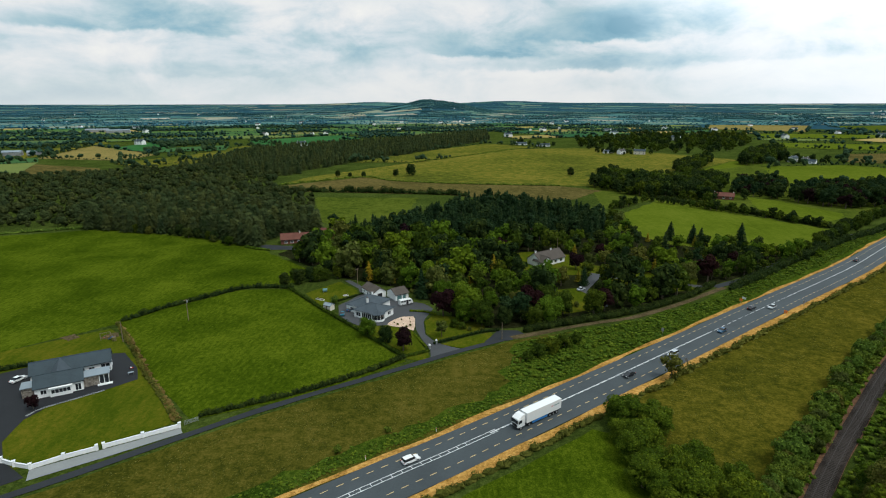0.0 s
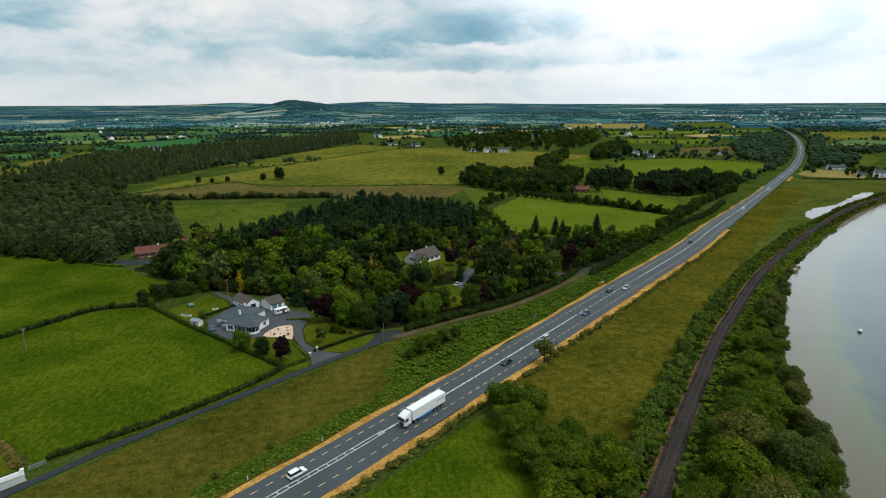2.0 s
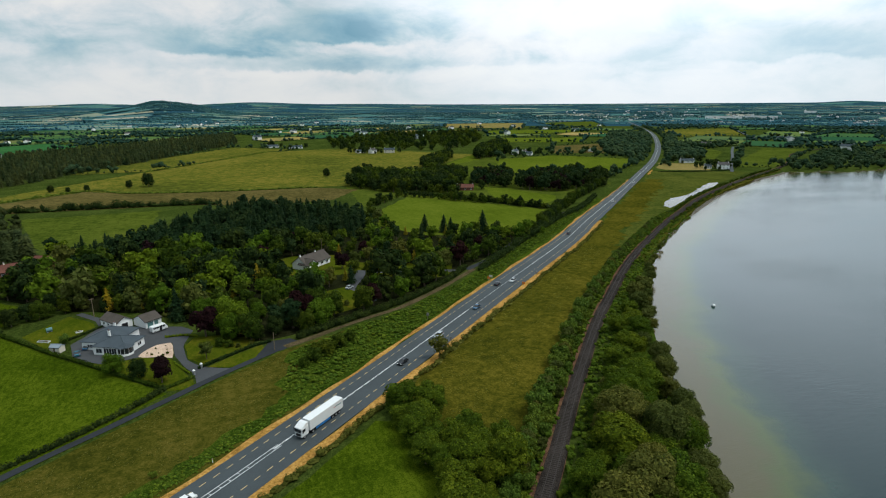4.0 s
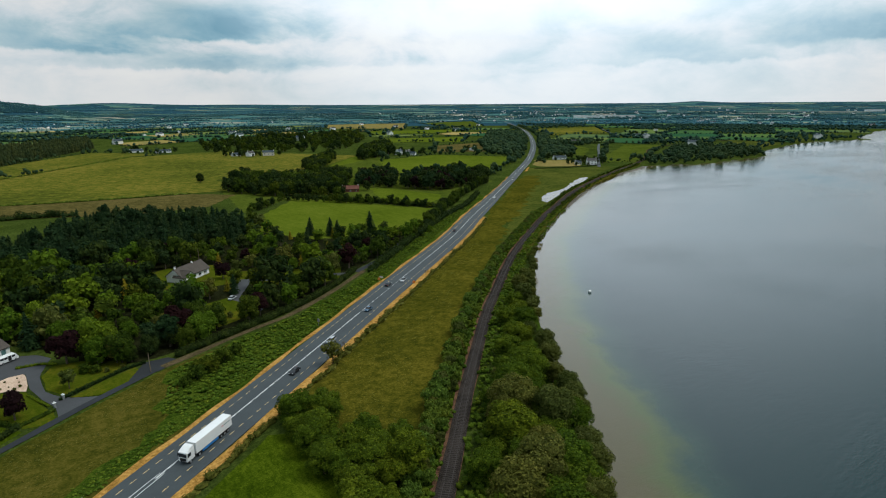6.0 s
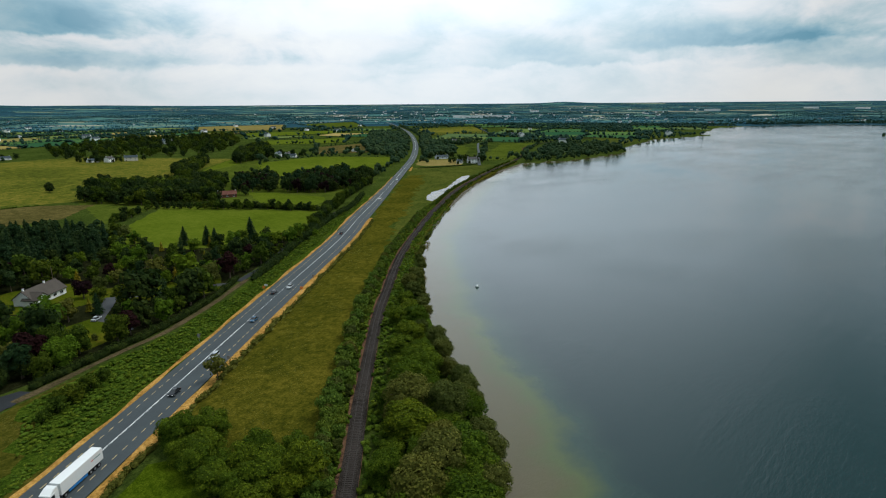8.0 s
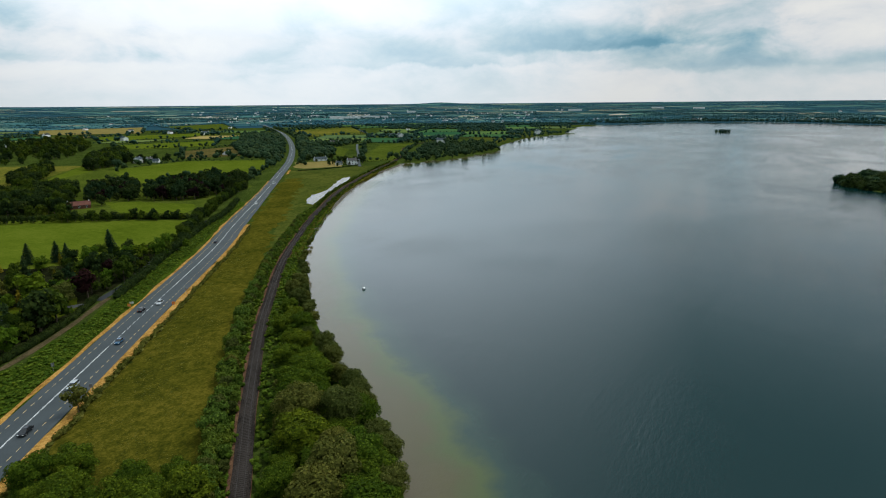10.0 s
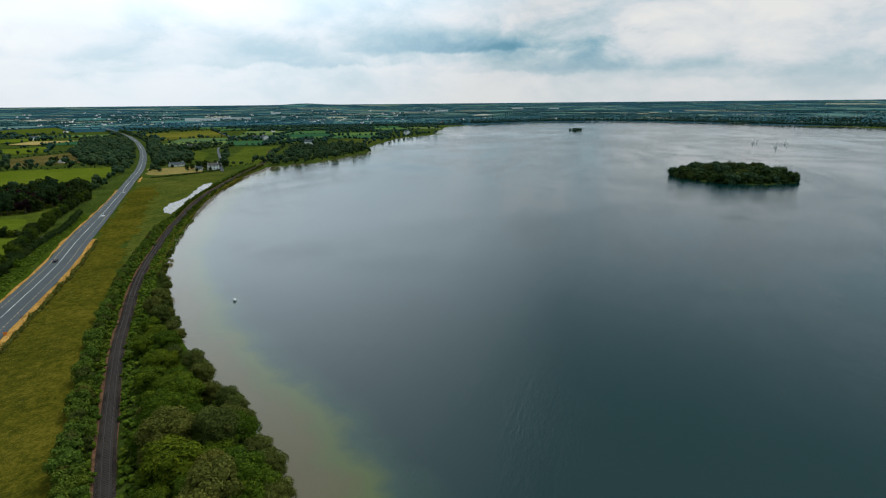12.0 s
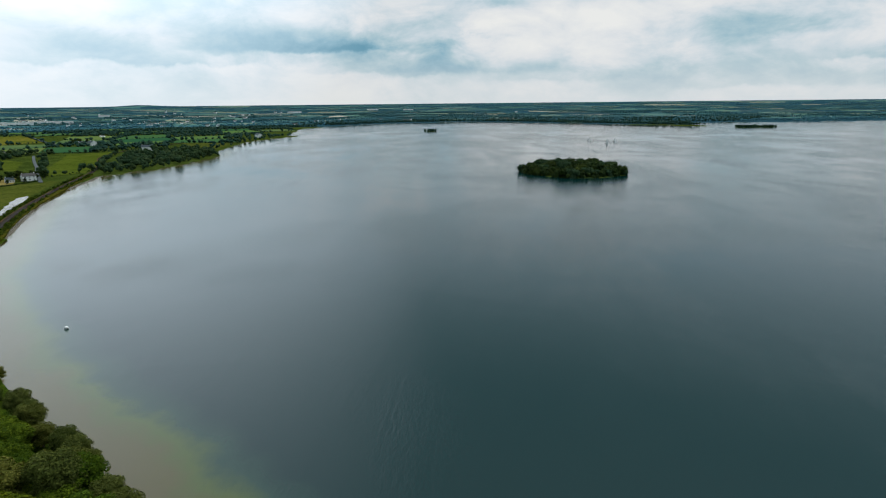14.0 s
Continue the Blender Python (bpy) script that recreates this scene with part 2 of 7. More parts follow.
M["leaf"] = foliage("broad_leaves", (0.0062, 0.013, 0.0017), (0.0372, 0.0601, 0.0056), (0.1168, 0.146, 0.0151))
M["leaf_shore"] = foliage("lakeside_leaves", (0.0085, 0.0185, 0.0017), (0.052, 0.083, 0.0056), (0.165, 0.205, 0.0152))
M["leaf_dark"] = foliage("dark_leaves", (0.0028, 0.0072, 0.0026), (0.0173, 0.032, 0.0082), (0.0615, 0.0883, 0.0181))
M["leaf_lime"] = foliage("lime_leaves", (0.0151, 0.0303, 0.0025), (0.064, 0.1085, 0.0072), (0.1589, 0.2178, 0.0175))
M["leaf_olive"] = foliage("willow_leaves", (0.0143, 0.022, 0.0052), (0.065, 0.0779, 0.0169), (0.17, 0.1743, 0.0457))
M["leaf_red"] = foliage("copper_leaves", (0.0072, 0.003, 0.0048), (0.0156, 0.006, 0.008), (0.03, 0.012, 0.0128))
M["leaf_gold"] = foliage("golden_leaves", (0.09, 0.075, 0.006), (0.20, 0.16, 0.012), (0.30, 0.24, 0.03))
M["needle"] = foliage("conifer_needles", (0.016, 0.026, 0.0105), (0.036, 0.05, 0.018), (0.072, 0.086, 0.029))
M["needle_dark"] = foliage("dark_needles", (0.0065, 0.0165, 0.0085), (0.0175, 0.037, 0.0145), (0.046, 0.075, 0.024))
M["bog_leaf"] = foliage("bog_scrub_leaves", (0.0130, 0.0205, 0.0075), (0.0310, 0.0410, 0.0125), (0.0580, 0.0690, 0.0190), (1.08, 1.03, 0.9))
M["scrub"] = foliage("scrub_leaves", (0.0188, 0.0352, 0.0057), (0.0737, 0.1167, 0.0164), (0.2043, 0.2582, 0.0398))
# distance haze is mixed into the colours of these five far leaf materials
M["hedge_leaf"] = foliage("field_tree_leaves", (0.0102, 0.0264, 0.0158), (0.0288, 0.0552, 0.027), (0.0624, 0.0936, 0.0405))
M["far_leaf"] = foliage("hazy_hedgerow_leaves", (0.008, 0.0264, 0.0234), (0.019, 0.0494, 0.0403), (0.0379, 0.0782, 0.0559))
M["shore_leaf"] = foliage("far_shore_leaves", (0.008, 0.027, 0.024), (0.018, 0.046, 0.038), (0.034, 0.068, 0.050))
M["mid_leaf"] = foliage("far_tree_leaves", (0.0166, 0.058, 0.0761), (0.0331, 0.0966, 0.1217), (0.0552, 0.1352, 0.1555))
M["blue_leaf"] = foliage("hazy_distant_leaves", (0.0311, 0.0952, 0.1401), (0.053, 0.1505, 0.215), (0.072, 0.1836, 0.2465))
M["bark"] = plain("grey_brown_bark", (0.11, 0.085, 0.06), 0.95, 0, 4.0, 0.4, 0.6)
M["white"] = plain("white_render", (0.78, 0.78, 0.77), 0.85, 0, 2.0, 0.10)
M["cream"] = plain("cream_render", (0.62, 0.57, 0.48), 0.85, 0, 2.0, 0.12)
M["slate"] = plain("dark_slate", (0.036, 0.052, 0.062), 0.65, 0, 3.0, 0.25)
M["blue_slate"] = plain("blue_grey_slate", (0.056, 0.071, 0.084), 0.8, 0, 3.0, 0.22)
M["brown_tile"] = plain("brown_concrete_tile", (0.075, 0.064, 0.055), 0.9, 0, 3.0, 0.25)
M["grey_tile"] = plain("grey_tile", (0.070, 0.068, 0.066), 0.9, 0, 3.0, 0.25)
M["brick"] = plain("red_brick_wall", (0.14, 0.058, 0.040), 0.9, 0, 3.0, 0.3)
M["red_tile"] = plain("red_clay_tile", (0.12, 0.050, 0.037), 0.9, 0, 3.0, 0.3)
M["flat_roof"] = plain("lead_grey_flat_roof", (0.20, 0.24, 0.27), 0.6, 0, 2.0, 0.15)
M["glass"] = plain("dark_window_glass", (0.018, 0.022, 0.026), 0.08, 0, 1.0, 0.1, 0.0, 0.6)
M["pvc"] = plain("white_frame_paint", (0.70, 0.71, 0.71), 0.5, 0, 2.0, 0.08)
M["dark"] = plain("black_paint", (0.018, 0.018, 0.020), 0.5, 0, 4.0, 0.2)
M["timber"] = plain("weathered_timber", (0.17, 0.13, 0.09), 0.9, 0, 3.0, 0.3)
M["tealpaint"] = plain("teal_painted_door", (0.10, 0.20, 0.20), 0.6, 0, 3.0, 0.15)
M["orange"] = plain("orange_sign_paint", (0.75, 0.22, 0.03), 0.5, 0, 3.0, 0.15)
M["blue"] = plain("blue_plastic", (0.03, 0.16, 0.42), 0.4, 0, 3.0, 0.12)
M["red"] = plain("red_plastic", (0.50, 0.04, 0.03), 0.4, 0, 3.0, 0.12)
M["grey"] = plain("galvanised_grey", (0.30, 0.31, 0.32), 0.5, 0.5, 4.0, 0.2)
M["rubber"] = plain("black_rubber", (0.015, 0.015, 0.016), 0.9, 0, 5.0, 0.2)


def stonework():
    m, n = material("rough_stone_facing", 0.9, 0, 0.2)
    co = n.add("ShaderNodeTexCoord").outputs["Object"]
    v = n.add("ShaderNodeTexVoronoi", Vector=co, Scale=2.6)
    n.put(n.bsdf, "Base Color", n.ramp(n.math("ADD", n.math("MULTIPLY", v.outputs["Color"], 0.6), n.math("MULTIPLY", n.noise(co, 6.0), 0.4)), [(0.3, (0.10, 0.085, 0.07)), (0.55, (0.20, 0.175, 0.145)), (0.8, (0.32, 0.29, 0.25))]))
    bumped(n, v.outputs["Distance"], 0.6, 0.05)
    return m


M["stone"] = stonework()


def car_paint(name, colour):
    return plain(name, colour, 0.25, 0.1, 1.0, 0.05, 0.0, 0.6)


def lake_water():
    """Dark lake: sky mirrored at low angles, a sandy shelf along the shore, wind ripples."""
    m, n = material("lake_water", 0.12, 0.0, 0.5)
    n.put(n.bsdf, "IOR", 1.385)
    co = n.add("ShaderNodeTexCoord").outputs["Object"]
    shelf = n.add("ShaderNodeAttribute")
    shelf.attribute_name = "shelf"
    wob = n.math("ADD", shelf.outputs["Fac"], n.math("MULTIPLY", n.math("SUBTRACT", n.noise(co, 0.045, 5.0, 0.6), 0.5), 0.55))
    n.put(n.bsdf, "Base Color", n.ramp(wob, [(0.0, (0.078, 0.062, 0.026)), (0.27, (0.068, 0.061, 0.021)), (0.45, (0.052, 0.072, 0.017)), (0.62, (0.012, 0.036, 0.027)), (0.86, (0.0015, 0.0180, 0.0185))]))
    mp = n.add("ShaderNodeMapping", Vector=co)
    mp.inputs["Rotation"].default_value = (0, 0, radians(28))
    mp.inputs["Scale"].default_value = (0.40, 1.15, 1)
    ripple = n.noise(mp.outputs[0], 1.0, 3.0, 0.55, 0.6)
    ripple = n.math("MULTIPLY_ADD", n.noise(co, 2.4, 2.0, 0.5, 0.5), 0.35, ripple)
    wind = n.noise(co, 0.0045, 4.0, 0.6, 1.2)
    lane = n.add("ShaderNodeMapping", Vector=co)
    lane.inputs["Rotation"].default_value = (0, 0, radians(-22))
    lane.inputs["Scale"].default_value = (0.0035, 0.016, 1)
    slick = n.ramp(n.noise(lane.outputs[0], 1.0, 5.0, 0.62, 1.4), [(0.40, 0.45), (0.52, 1.0)])
    calm = n.math("MULTIPLY", n.ramp(wind, [(0.40, 0.3), (0.60, 1.0)]), slick)
    n.put(n.bsdf, "Roughness", n.ramp(wind, [(0.35, 0.07), (0.65, 0.13)]))
    bumped(n, n.math("MULTIPLY", ripple, calm), 0.95, 0.145)
    return m


M["water"] = lake_water()
M["dry_leaf"] = foliage("dry_stalks", (0.05, 0.035, 0.010), (0.12, 0.085, 0.025), (0.24, 0.18, 0.07))
M["weed_leaf"] = foliage("weed_leaves", (0.0202, 0.0356, 0.0039), (0.0667, 0.1085, 0.0095), (0.1618, 0.212, 0.0254))
# far ground: blue haze is put into the grass colour
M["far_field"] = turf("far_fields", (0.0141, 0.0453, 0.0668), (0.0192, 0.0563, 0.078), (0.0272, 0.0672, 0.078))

for m in list(M.values()):
    M.setdefault(m.name, m)

# ---- mesh helpers ----
rng = np.random.default_rng(7)


def mesh_np(name, verts, faces, mats, index=None, smooth=False):
    me = bpy.data.meshes.new(name)
    if isinstance(faces, np.ndarray):
        k = faces.shape[1]
        v = np.asarray(verts, np.float32).reshape(-1, 3)
        me.vertices.add(len(v))
        me.vertices.foreach_set("co", v.ravel())
        me.loops.add(faces.size)
        me.loops.foreach_set("vertex_index", faces.astype(np.int32).ravel())
        me.polygons.add(len(faces))
        me.polygons.foreach_set("loop_start", np.arange(0, faces.size, k, dtype=np.int32))
    else:
        me.from_pydata(np.asarray(verts, float).reshape(-1, 3).tolist(), [], [list(map(int, f)) for f in faces])
    for m in mats if isinstance(mats, (list, tuple)) else [mats]:
        me.materials.append(m)
    if index is not None:
        me.polygons.foreach_set("material_index", np.asarray(index, np.int32))
    if smooth:
        me.polygons.foreach_set("use_smooth", np.ones(len(me.polygons), bool))
    else:
        me.polygons.foreach_set("use_smooth", np.zeros(len(me.polygons), bool))
    me.update(calc_edges=True)
    return me


def structure(name, me, label, category=""):
    return tagged(new(name, me), label, category, kind="structure")


def thing(name, m, label, category, group=""):
    ob = new(name)
    ob.empty_display_size = 0.2
    ob.matrix_world = m
    return tagged(ob, label, category, group)


def part(name, bm, mat, parent, label="", at=None):
    """Links a bmesh, or a ready mesh, as one mesh object under its thing."""
    me = bm
    if isinstance(bm, bmesh.types.BMesh):
        me = bpy.data.meshes.new(name)
        bm.to_mesh(me)
        bm.free()
        me.materials.append(mat)
    ob = new(name, me)
    ob.parent = parent
    if at is not None:
        ob.matrix_local = at
    return tagged(ob, label)


def add_box(bm, x0, y0, z0, x1, y1, z1, bevel=0.0):
    r = bmesh.ops.create_cube(bm, size=1.0, matrix=Matrix.Translation(((x0 + x1) / 2, (y0 + y1) / 2, (z0 + z1) / 2)) @ Matrix.Diagonal((x1 - x0, y1 - y0, z1 - z0, 1)))
    if bevel:
        es = {e for v in r["verts"] for e in v.link_edges}
        bmesh.ops.bevel(bm, geom=list(es), offset=bevel, segments=1, affect="EDGES")
    return r["verts"]


def box(*a, **k):
    bm = bmesh.new()
    add_box(bm, *a, **k)
    return bm


def rod(p, q, r0, r1=None, sides=8):
    """A tapered round bar from p to q."""
    bm = bmesh.new()
    p, q = Vector(p), Vector(q)
    d = q - p
    m = Matrix.Translation((p + q) / 2) @ d.to_track_quat("Z", "Y").to_matrix().to_4x4()
    bmesh.ops.create_cone(bm, cap_ends=True, segments=sides, radius1=r0, radius2=r0 if r1 is None else r1, depth=d.length, matrix=m)
    return bm


def curve_points(pts, step, closed=False):
    """Catmull-Rom through the points, then evenly spaced."""
    p = np.array(pts, float)
    p = np.vstack([p[-1], p, p[0], p[1]]) if closed else np.vstack([2 * p[0] - p[1], p, 2 * p[-1] - p[-2]])
    res = []
    for i in range(1, len(p) - 2):
        t = np.linspace(0, 1, 24, endpoint=False)[:, None]
        a, b, c, d = p[i - 1], p[i], p[i + 1], p[i + 2]
        res.append(0.5 * (2 * b + (c - a) * t + (2 * a - 5 * b + 4 * c - d) * t ** 2 + (3 * b - a - 3 * c + d) * t ** 3))
    res = np.vstack(res + [p[-2:-1]])
    s = np.concatenate([[0], np.cumsum(np.hypot(*np.diff(res, axis=0).T))])
    u = np.linspace(0, s[-1], max(2, int(s[-1] / step) + 1))
    return np.stack([np.interp(u, s, res[:, 0]), np.interp(u, s, res[:, 1])], 1)


def left_of(line):
    d = np.gradient(line, axis=0)
    d /= np.hypot(d[:, 0], d[:, 1])[:, None]
    return np.stack([-d[:, 1], d[:, 0]], 1)


def inside(poly, x, y):
    x, y = np.asarray(x, float), np.asarray(y, float)
    res = np.zeros(x.shape, bool)
    p = np.asarray(poly, float)
    for (ax, ay), (bx, by) in zip(p, np.roll(p, -1, 0)):
        if ay != by:
            res ^= ((ay > y) != (by > y)) & (x < (bx - ax) * (y - ay) / (by - ay) + ax)
    return res


def gap_to(line, x, y, closed=False):
    """Distance from points to a polyline."""
    x, y = np.asarray(x, float), np.asarray(y, float)
    best = np.full(x.shape, 1e9)
    p = np.asarray(line, float)
    ends = zip(p, np.roll(p, -1, 0)) if closed else zip(p[:-1], p[1:])
    for a, b in ends:
        d = b - a
        t = np.clip(((x - a[0]) * d[0] + (y - a[1]) * d[1]) / max(d @ d, 1e-9), 0, 1)
        best = np.minimum(best, np.hypot(x - a[0] - t * d[0], y - a[1] - t * d[1]))
    return best


# ---- plan: shore, road, railway, lane ----
SHORE_NEAR = [(-400, -1400), (-260, -420), (-120, -190), (0, -45), (45, 10), (78, 52), (95, 69), (111, 90), (131, 119), (165, 161), (178, 174), (190, 184), (215, 210), (250, 240), (288, 265.5), (330, 294), (363, 312.5), (434, 354), (516, 395.5), (582, 419), (640, 437)]
SHORE_FAR = [(664, 446), (705, 427), (750, 412), (853, 411), (925, 413), (1000, 450), (1060, 468), (1290, 505), (1380, 490), (1510, 458), (1540, 475), (1560, 500), (1800, 545), (1980, 575), (2211, 505), (2430, 350), (2540, 150), (2560, -20), (2440, -230), (2260, -420), (2100, -600), (1940, -787), (2080, -800)]
SHORE_SOUTH = [(2250, -900), (2240, -1200), (2310, -1600), (2400, -2400), (1500, -3000), (200, -2600)]
SHORE = curve_points(SHORE_NEAR + SHORE_FAR + SHORE_SOUTH, 18)
ROAD = [(-300, -104), (-100, 42.5), (-20.7, 101), (0, 115.8), (19.9, 130.6), (43.3, 148), (72, 169.8), (128, 212.5), (204, 270), (259, 316.5), (350, 391), (470, 492), (640, 640), (880, 875), (1180, 1200), (1480, 1570), (1850, 2030)]
RAIL = [(-120, -100), (-20, 2), (25, 47), (60, 82), (73.5, 95.7), (95, 117.7), (133.5, 155), (155, 174), (209.5, 219.5), (287, 274.5), (334, 304.7), (402, 346), (488, 389), (586, 432), (682, 472), (790, 530), (900, 600), (1050, 640), (1300, 640), (1500, 690), (1800, 800)]
LANE = [(-200, 18), (-150, 57), (-93, 100.5), (-64, 124), (-44.5, 139.3), (-14, 159.7), (3.2, 171.6), (24, 184)]
TRACK = [(24, 184), (41, 191), (56, 197), (72, 203), (90, 213), (108, 226), (126, 240)]
LANE_FAR = [(122, 240), (134, 247.5), (147, 256.5), (188, 291), (238, 330), (278, 356)]
road = curve_points(ROAD, 4.0)
rail = curve_points(RAIL, 4.0)


def lake_side(x, y):
    """Distance from the shore: positive on land, negative over water."""
    d = gap_to(SHORE, x, y, closed=True)
    return np.where(inside(SHORE, x, y), -d, d)


def bell(x, y, cx, cy, sx, sy, turn=0.0):
    c, s = math.cos(turn), math.sin(turn)
    u, v = (x - cx) * c + (y - cy) * s, -(x - cx) * s + (y - cy) * c
    return np.exp(-0.5 * ((u / sx) ** 2 + (v / sy) ** 2))


def land_height(x, y, d=None):
    x, y = np.asarray(x, float), np.asarray(y, float)
    d = lake_side(x, y) if d is None else d
    r = np.hypot(x, y)
    roll = np.clip((r - 1500) / 2500, 0, 1) * np.clip(d / 300, 0, 1) * (3.0 * np.sin(x / 410 + 1.3) * np.sin(y / 370 + 0.4) + 3.0 * np.sin(x / 1130 + 0.5) * np.sin(y / 970 + 2.1))
    rise = np.maximum(0.0, 80 - r * 0.025 * np.clip((4860 - r) / 1660, 0, 1)) * (r > 3200) * np.clip(d / 300, 0, 1)
    hill = 36 * bell(x, y, -140, 3790, 85, 180) + 58 * bell(x, y, 50, 3850, 150, 220) + 34 * bell(x, y, -330, 3900, 200, 240)
    hill += 22 * bell(x, y, -530, 4780, 250, 160) + 30 * bell(x, y, 515, 4800, 260, 160) + 11 * bell(x, y, 1260, 4640, 380, 160) + 20 * bell(x, y, 4200, 2390, 75, 120)
    return np.clip(-1.5 + 0.36 * d, -5, 0) + roll * (r < 3200) + rise + hill

def polar_sheet(r0, r1, rings, spokes):
    rr = np.concatenate([[0.01], np.geomspace(r0, r1, rings)])
    aa = np.linspace(0, 2 * np.pi, spokes, endpoint=False)
    R, A = np.meshgrid(rr, aa, indexing="ij")
    x, y = (R * np.sin(A)).ravel(), (R * np.cos(A)).ravel()
    i, j = np.meshgrid(np.arange(len(rr) - 1), np.arange(spokes), indexing="ij")
    k = (j + 1) % spokes
    f = np.stack([i * spokes + j, i * spokes + k, (i + 1) * spokes + k, (i + 1) * spokes + j], -1).reshape(-1, 4)[:, ::-1]
    return x, y, f


gx, gy, gf = polar_sheet(12, 4930, 165, 720)
gd = lake_side(gx, gy)
gz = land_height(gx, gy, gd)
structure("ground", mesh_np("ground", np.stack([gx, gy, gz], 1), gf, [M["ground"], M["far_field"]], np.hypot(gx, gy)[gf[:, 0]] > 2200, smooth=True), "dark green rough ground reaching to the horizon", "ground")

wet = (gd < 14)[gf].any(1)
wf = gf[wet]
used = np.unique(wf)
back_ix = np.zeros(len(gx), int)
back_ix[used] = np.arange(len(used))
lake_me = mesh_np("lake", np.stack([gx[used], gy[used], np.full(len(used), -1.5)], 1), back_ix[wf], M["water"], smooth=True)
att = lake_me.attributes.new("shelf", "FLOAT", "POINT")
att.data.foreach_set("value", np.clip(-gd[used] / 36.0, 0, 1).astype(np.float32))
structure("water", lake_me, "calm grey-green lake with fine wind ripples", "lake")


def sheet(name, poly, z, mat, label, category="field", rough=0.5, curved=False):
    """A flat patch of ground cover with a slightly uneven edge."""
    p = np.array(poly, float)
    if curved:
        e = curve_points(poly, 2.0, closed=True)
    else:
        e = np.vstack([a + (b - a) * np.linspace(0, 1, max(2, int(np.hypot(*(b - a)) / 5)), endpoint=False)[:, None] for a, b in zip(p, np.roll(p, -1, 0))])
    r = np.hypot(e[:, 0], e[:, 1])
    e = e + rng.normal(0, rough, e.shape) * np.clip(r / 300, 0.4, 3)[:, None] * (rough > 0)
    zz = land_height(e[:, 0], e[:, 1]) + z + np.clip((r - 500) / 1500, 0, 3) * 0.6
    return structure(name, mesh_np(name, np.column_stack([e, zz]), [range(len(e))], M[mat]), label, category)


def ribbon(name, line, a, b, z, mat, label="", category="road", wobble=0.0, thick=0.0):
    """A strip along a line between the offsets a (left) and b (right)."""
    n = left_of(line)
    a, b = (np.interp(line[:, 0], (270, 380), k) if isinstance(k, tuple) else np.full(len(line), k) for k in (a, b))
    wa = a + (np.array([noise.noise((i * 0.21, a[0], 3.0)) for i in range(len(line))]) * wobble)
    wb = b + (np.array([noise.noise((i * 0.19, b[0], 9.0)) for i in range(len(line))]) * wobble)
    L, R = line + n * wa[:, None], line + n * wb[:, None]
    zz = land_height(line[:, 0], line[:, 1]) + z + np.clip((np.hypot(line[:, 0], line[:, 1]) - 500) / 1500, 0, 3) * 0.6
    v = np.vstack([np.column_stack([L, zz]), np.column_stack([R, zz])])
    k = len(line)
    f = [(i, k + i, k + i + 1, i + 1) for i in range(k - 1)]
    if thick:
        v = np.vstack([v, v - [0, 0, thick]])
        f += [(i + 1, 2 * k + i + 1, 2 * k + i, i) for i in range(k - 1)] + [(k + i, 3 * k + i, 3 * k + i + 1, k + i + 1) for i in range(k - 1)]
    me = mesh_np(name, v, f, M[mat])
    if label:
        return structure(name, me, label, category)
    return new(name, me)


# ---- main road, side lane, railway ----
road_ob = ribbon("road", road, (6.4, 5.0), (-7.8, -5.6), 0.24, "road", "grey asphalt main road with painted lines", "road", 0.15, 0.2)
for a, b, end in (((8.1, 6.2), (6.3, 4.9), 440), (-7.7, -10.9, 258)):
    ribbon("verge", road[road[:, 0] < end], a, b, 0.20, "verge", "dry orange gravel and grass verge beside the road", "verge", 1.3)
ribbon("verge", road[(road[:, 0] > 478) & (road[:, 0] < 520)], -7.7, -10.0, 0.20, "verge", "dry orange gravel verge at a field gateway", "verge", 1.3)
ribbon("lane", curve_points([(590, 466), (665, 528), (742, 588), (830, 660), (929, 738)], 8.0), 2.0, -2.0, 1.0, "road", "pale grey lane leading to cottages", "lane")
ribbon("lane", curve_points([(1182, 878), (1334, 1033), (1568, 1249)], 12.0), 2.6, -2.6, 1.8, "road", "pale grey lane between fields", "lane")
lane_line = curve_points(LANE, 3.0)
ribbon("lane", lane_line, 1.25, -1.2, 0.16, "lane", "narrow dark asphalt side lane", "lane", 0.3)
ribbon("track", curve_points(TRACK, 3.0), 1.3, -1.3, 0.13, "dirt", "brown earth track between hedge and bank", "track", 0.8)
ribbon("lane", curve_points(LANE_FAR, 4.0), 1.6, -1.6, 0.16, "lane", "narrow dark lane beside the main road", "lane", 0.3)
ribbon("trackbed", rail, 3.0, -2.3, 0.22, "ballast_edge", "rusty brown edge of the railway bed", "railway", 0.7)
rail_bed = ribbon("railway", rail, 2.15, -2.15, 0.42, "ballast", "single railway track on dark stone ballast", "railway", 0.25, 0.3)


def stretch(line, s0, s1, step):
    """Points and headings at equal steps between two distances along a line."""
    s = np.concatenate([[0], np.cumsum(np.hypot(*np.diff(line, axis=0).T))])
    u = np.arange(s0, min(s1, s[-1]), step)
    x, y = np.interp(u, s, line[:, 0]), np.interp(u, s, line[:, 1])
    n = left_of(line)
    nx, ny = np.interp(u, s, n[:, 0]), np.interp(u, s, n[:, 1])
    return np.column_stack([x, y]), np.column_stack([nx, ny])


def along(line, x, y):
    """Distance along a line of the place nearest to a point."""
    s = np.concatenate([[0], np.cumsum(np.hypot(*np.diff(line, axis=0).T))])
    return s[np.argmin(np.hypot(line[:, 0] - x, line[:, 1] - y))]


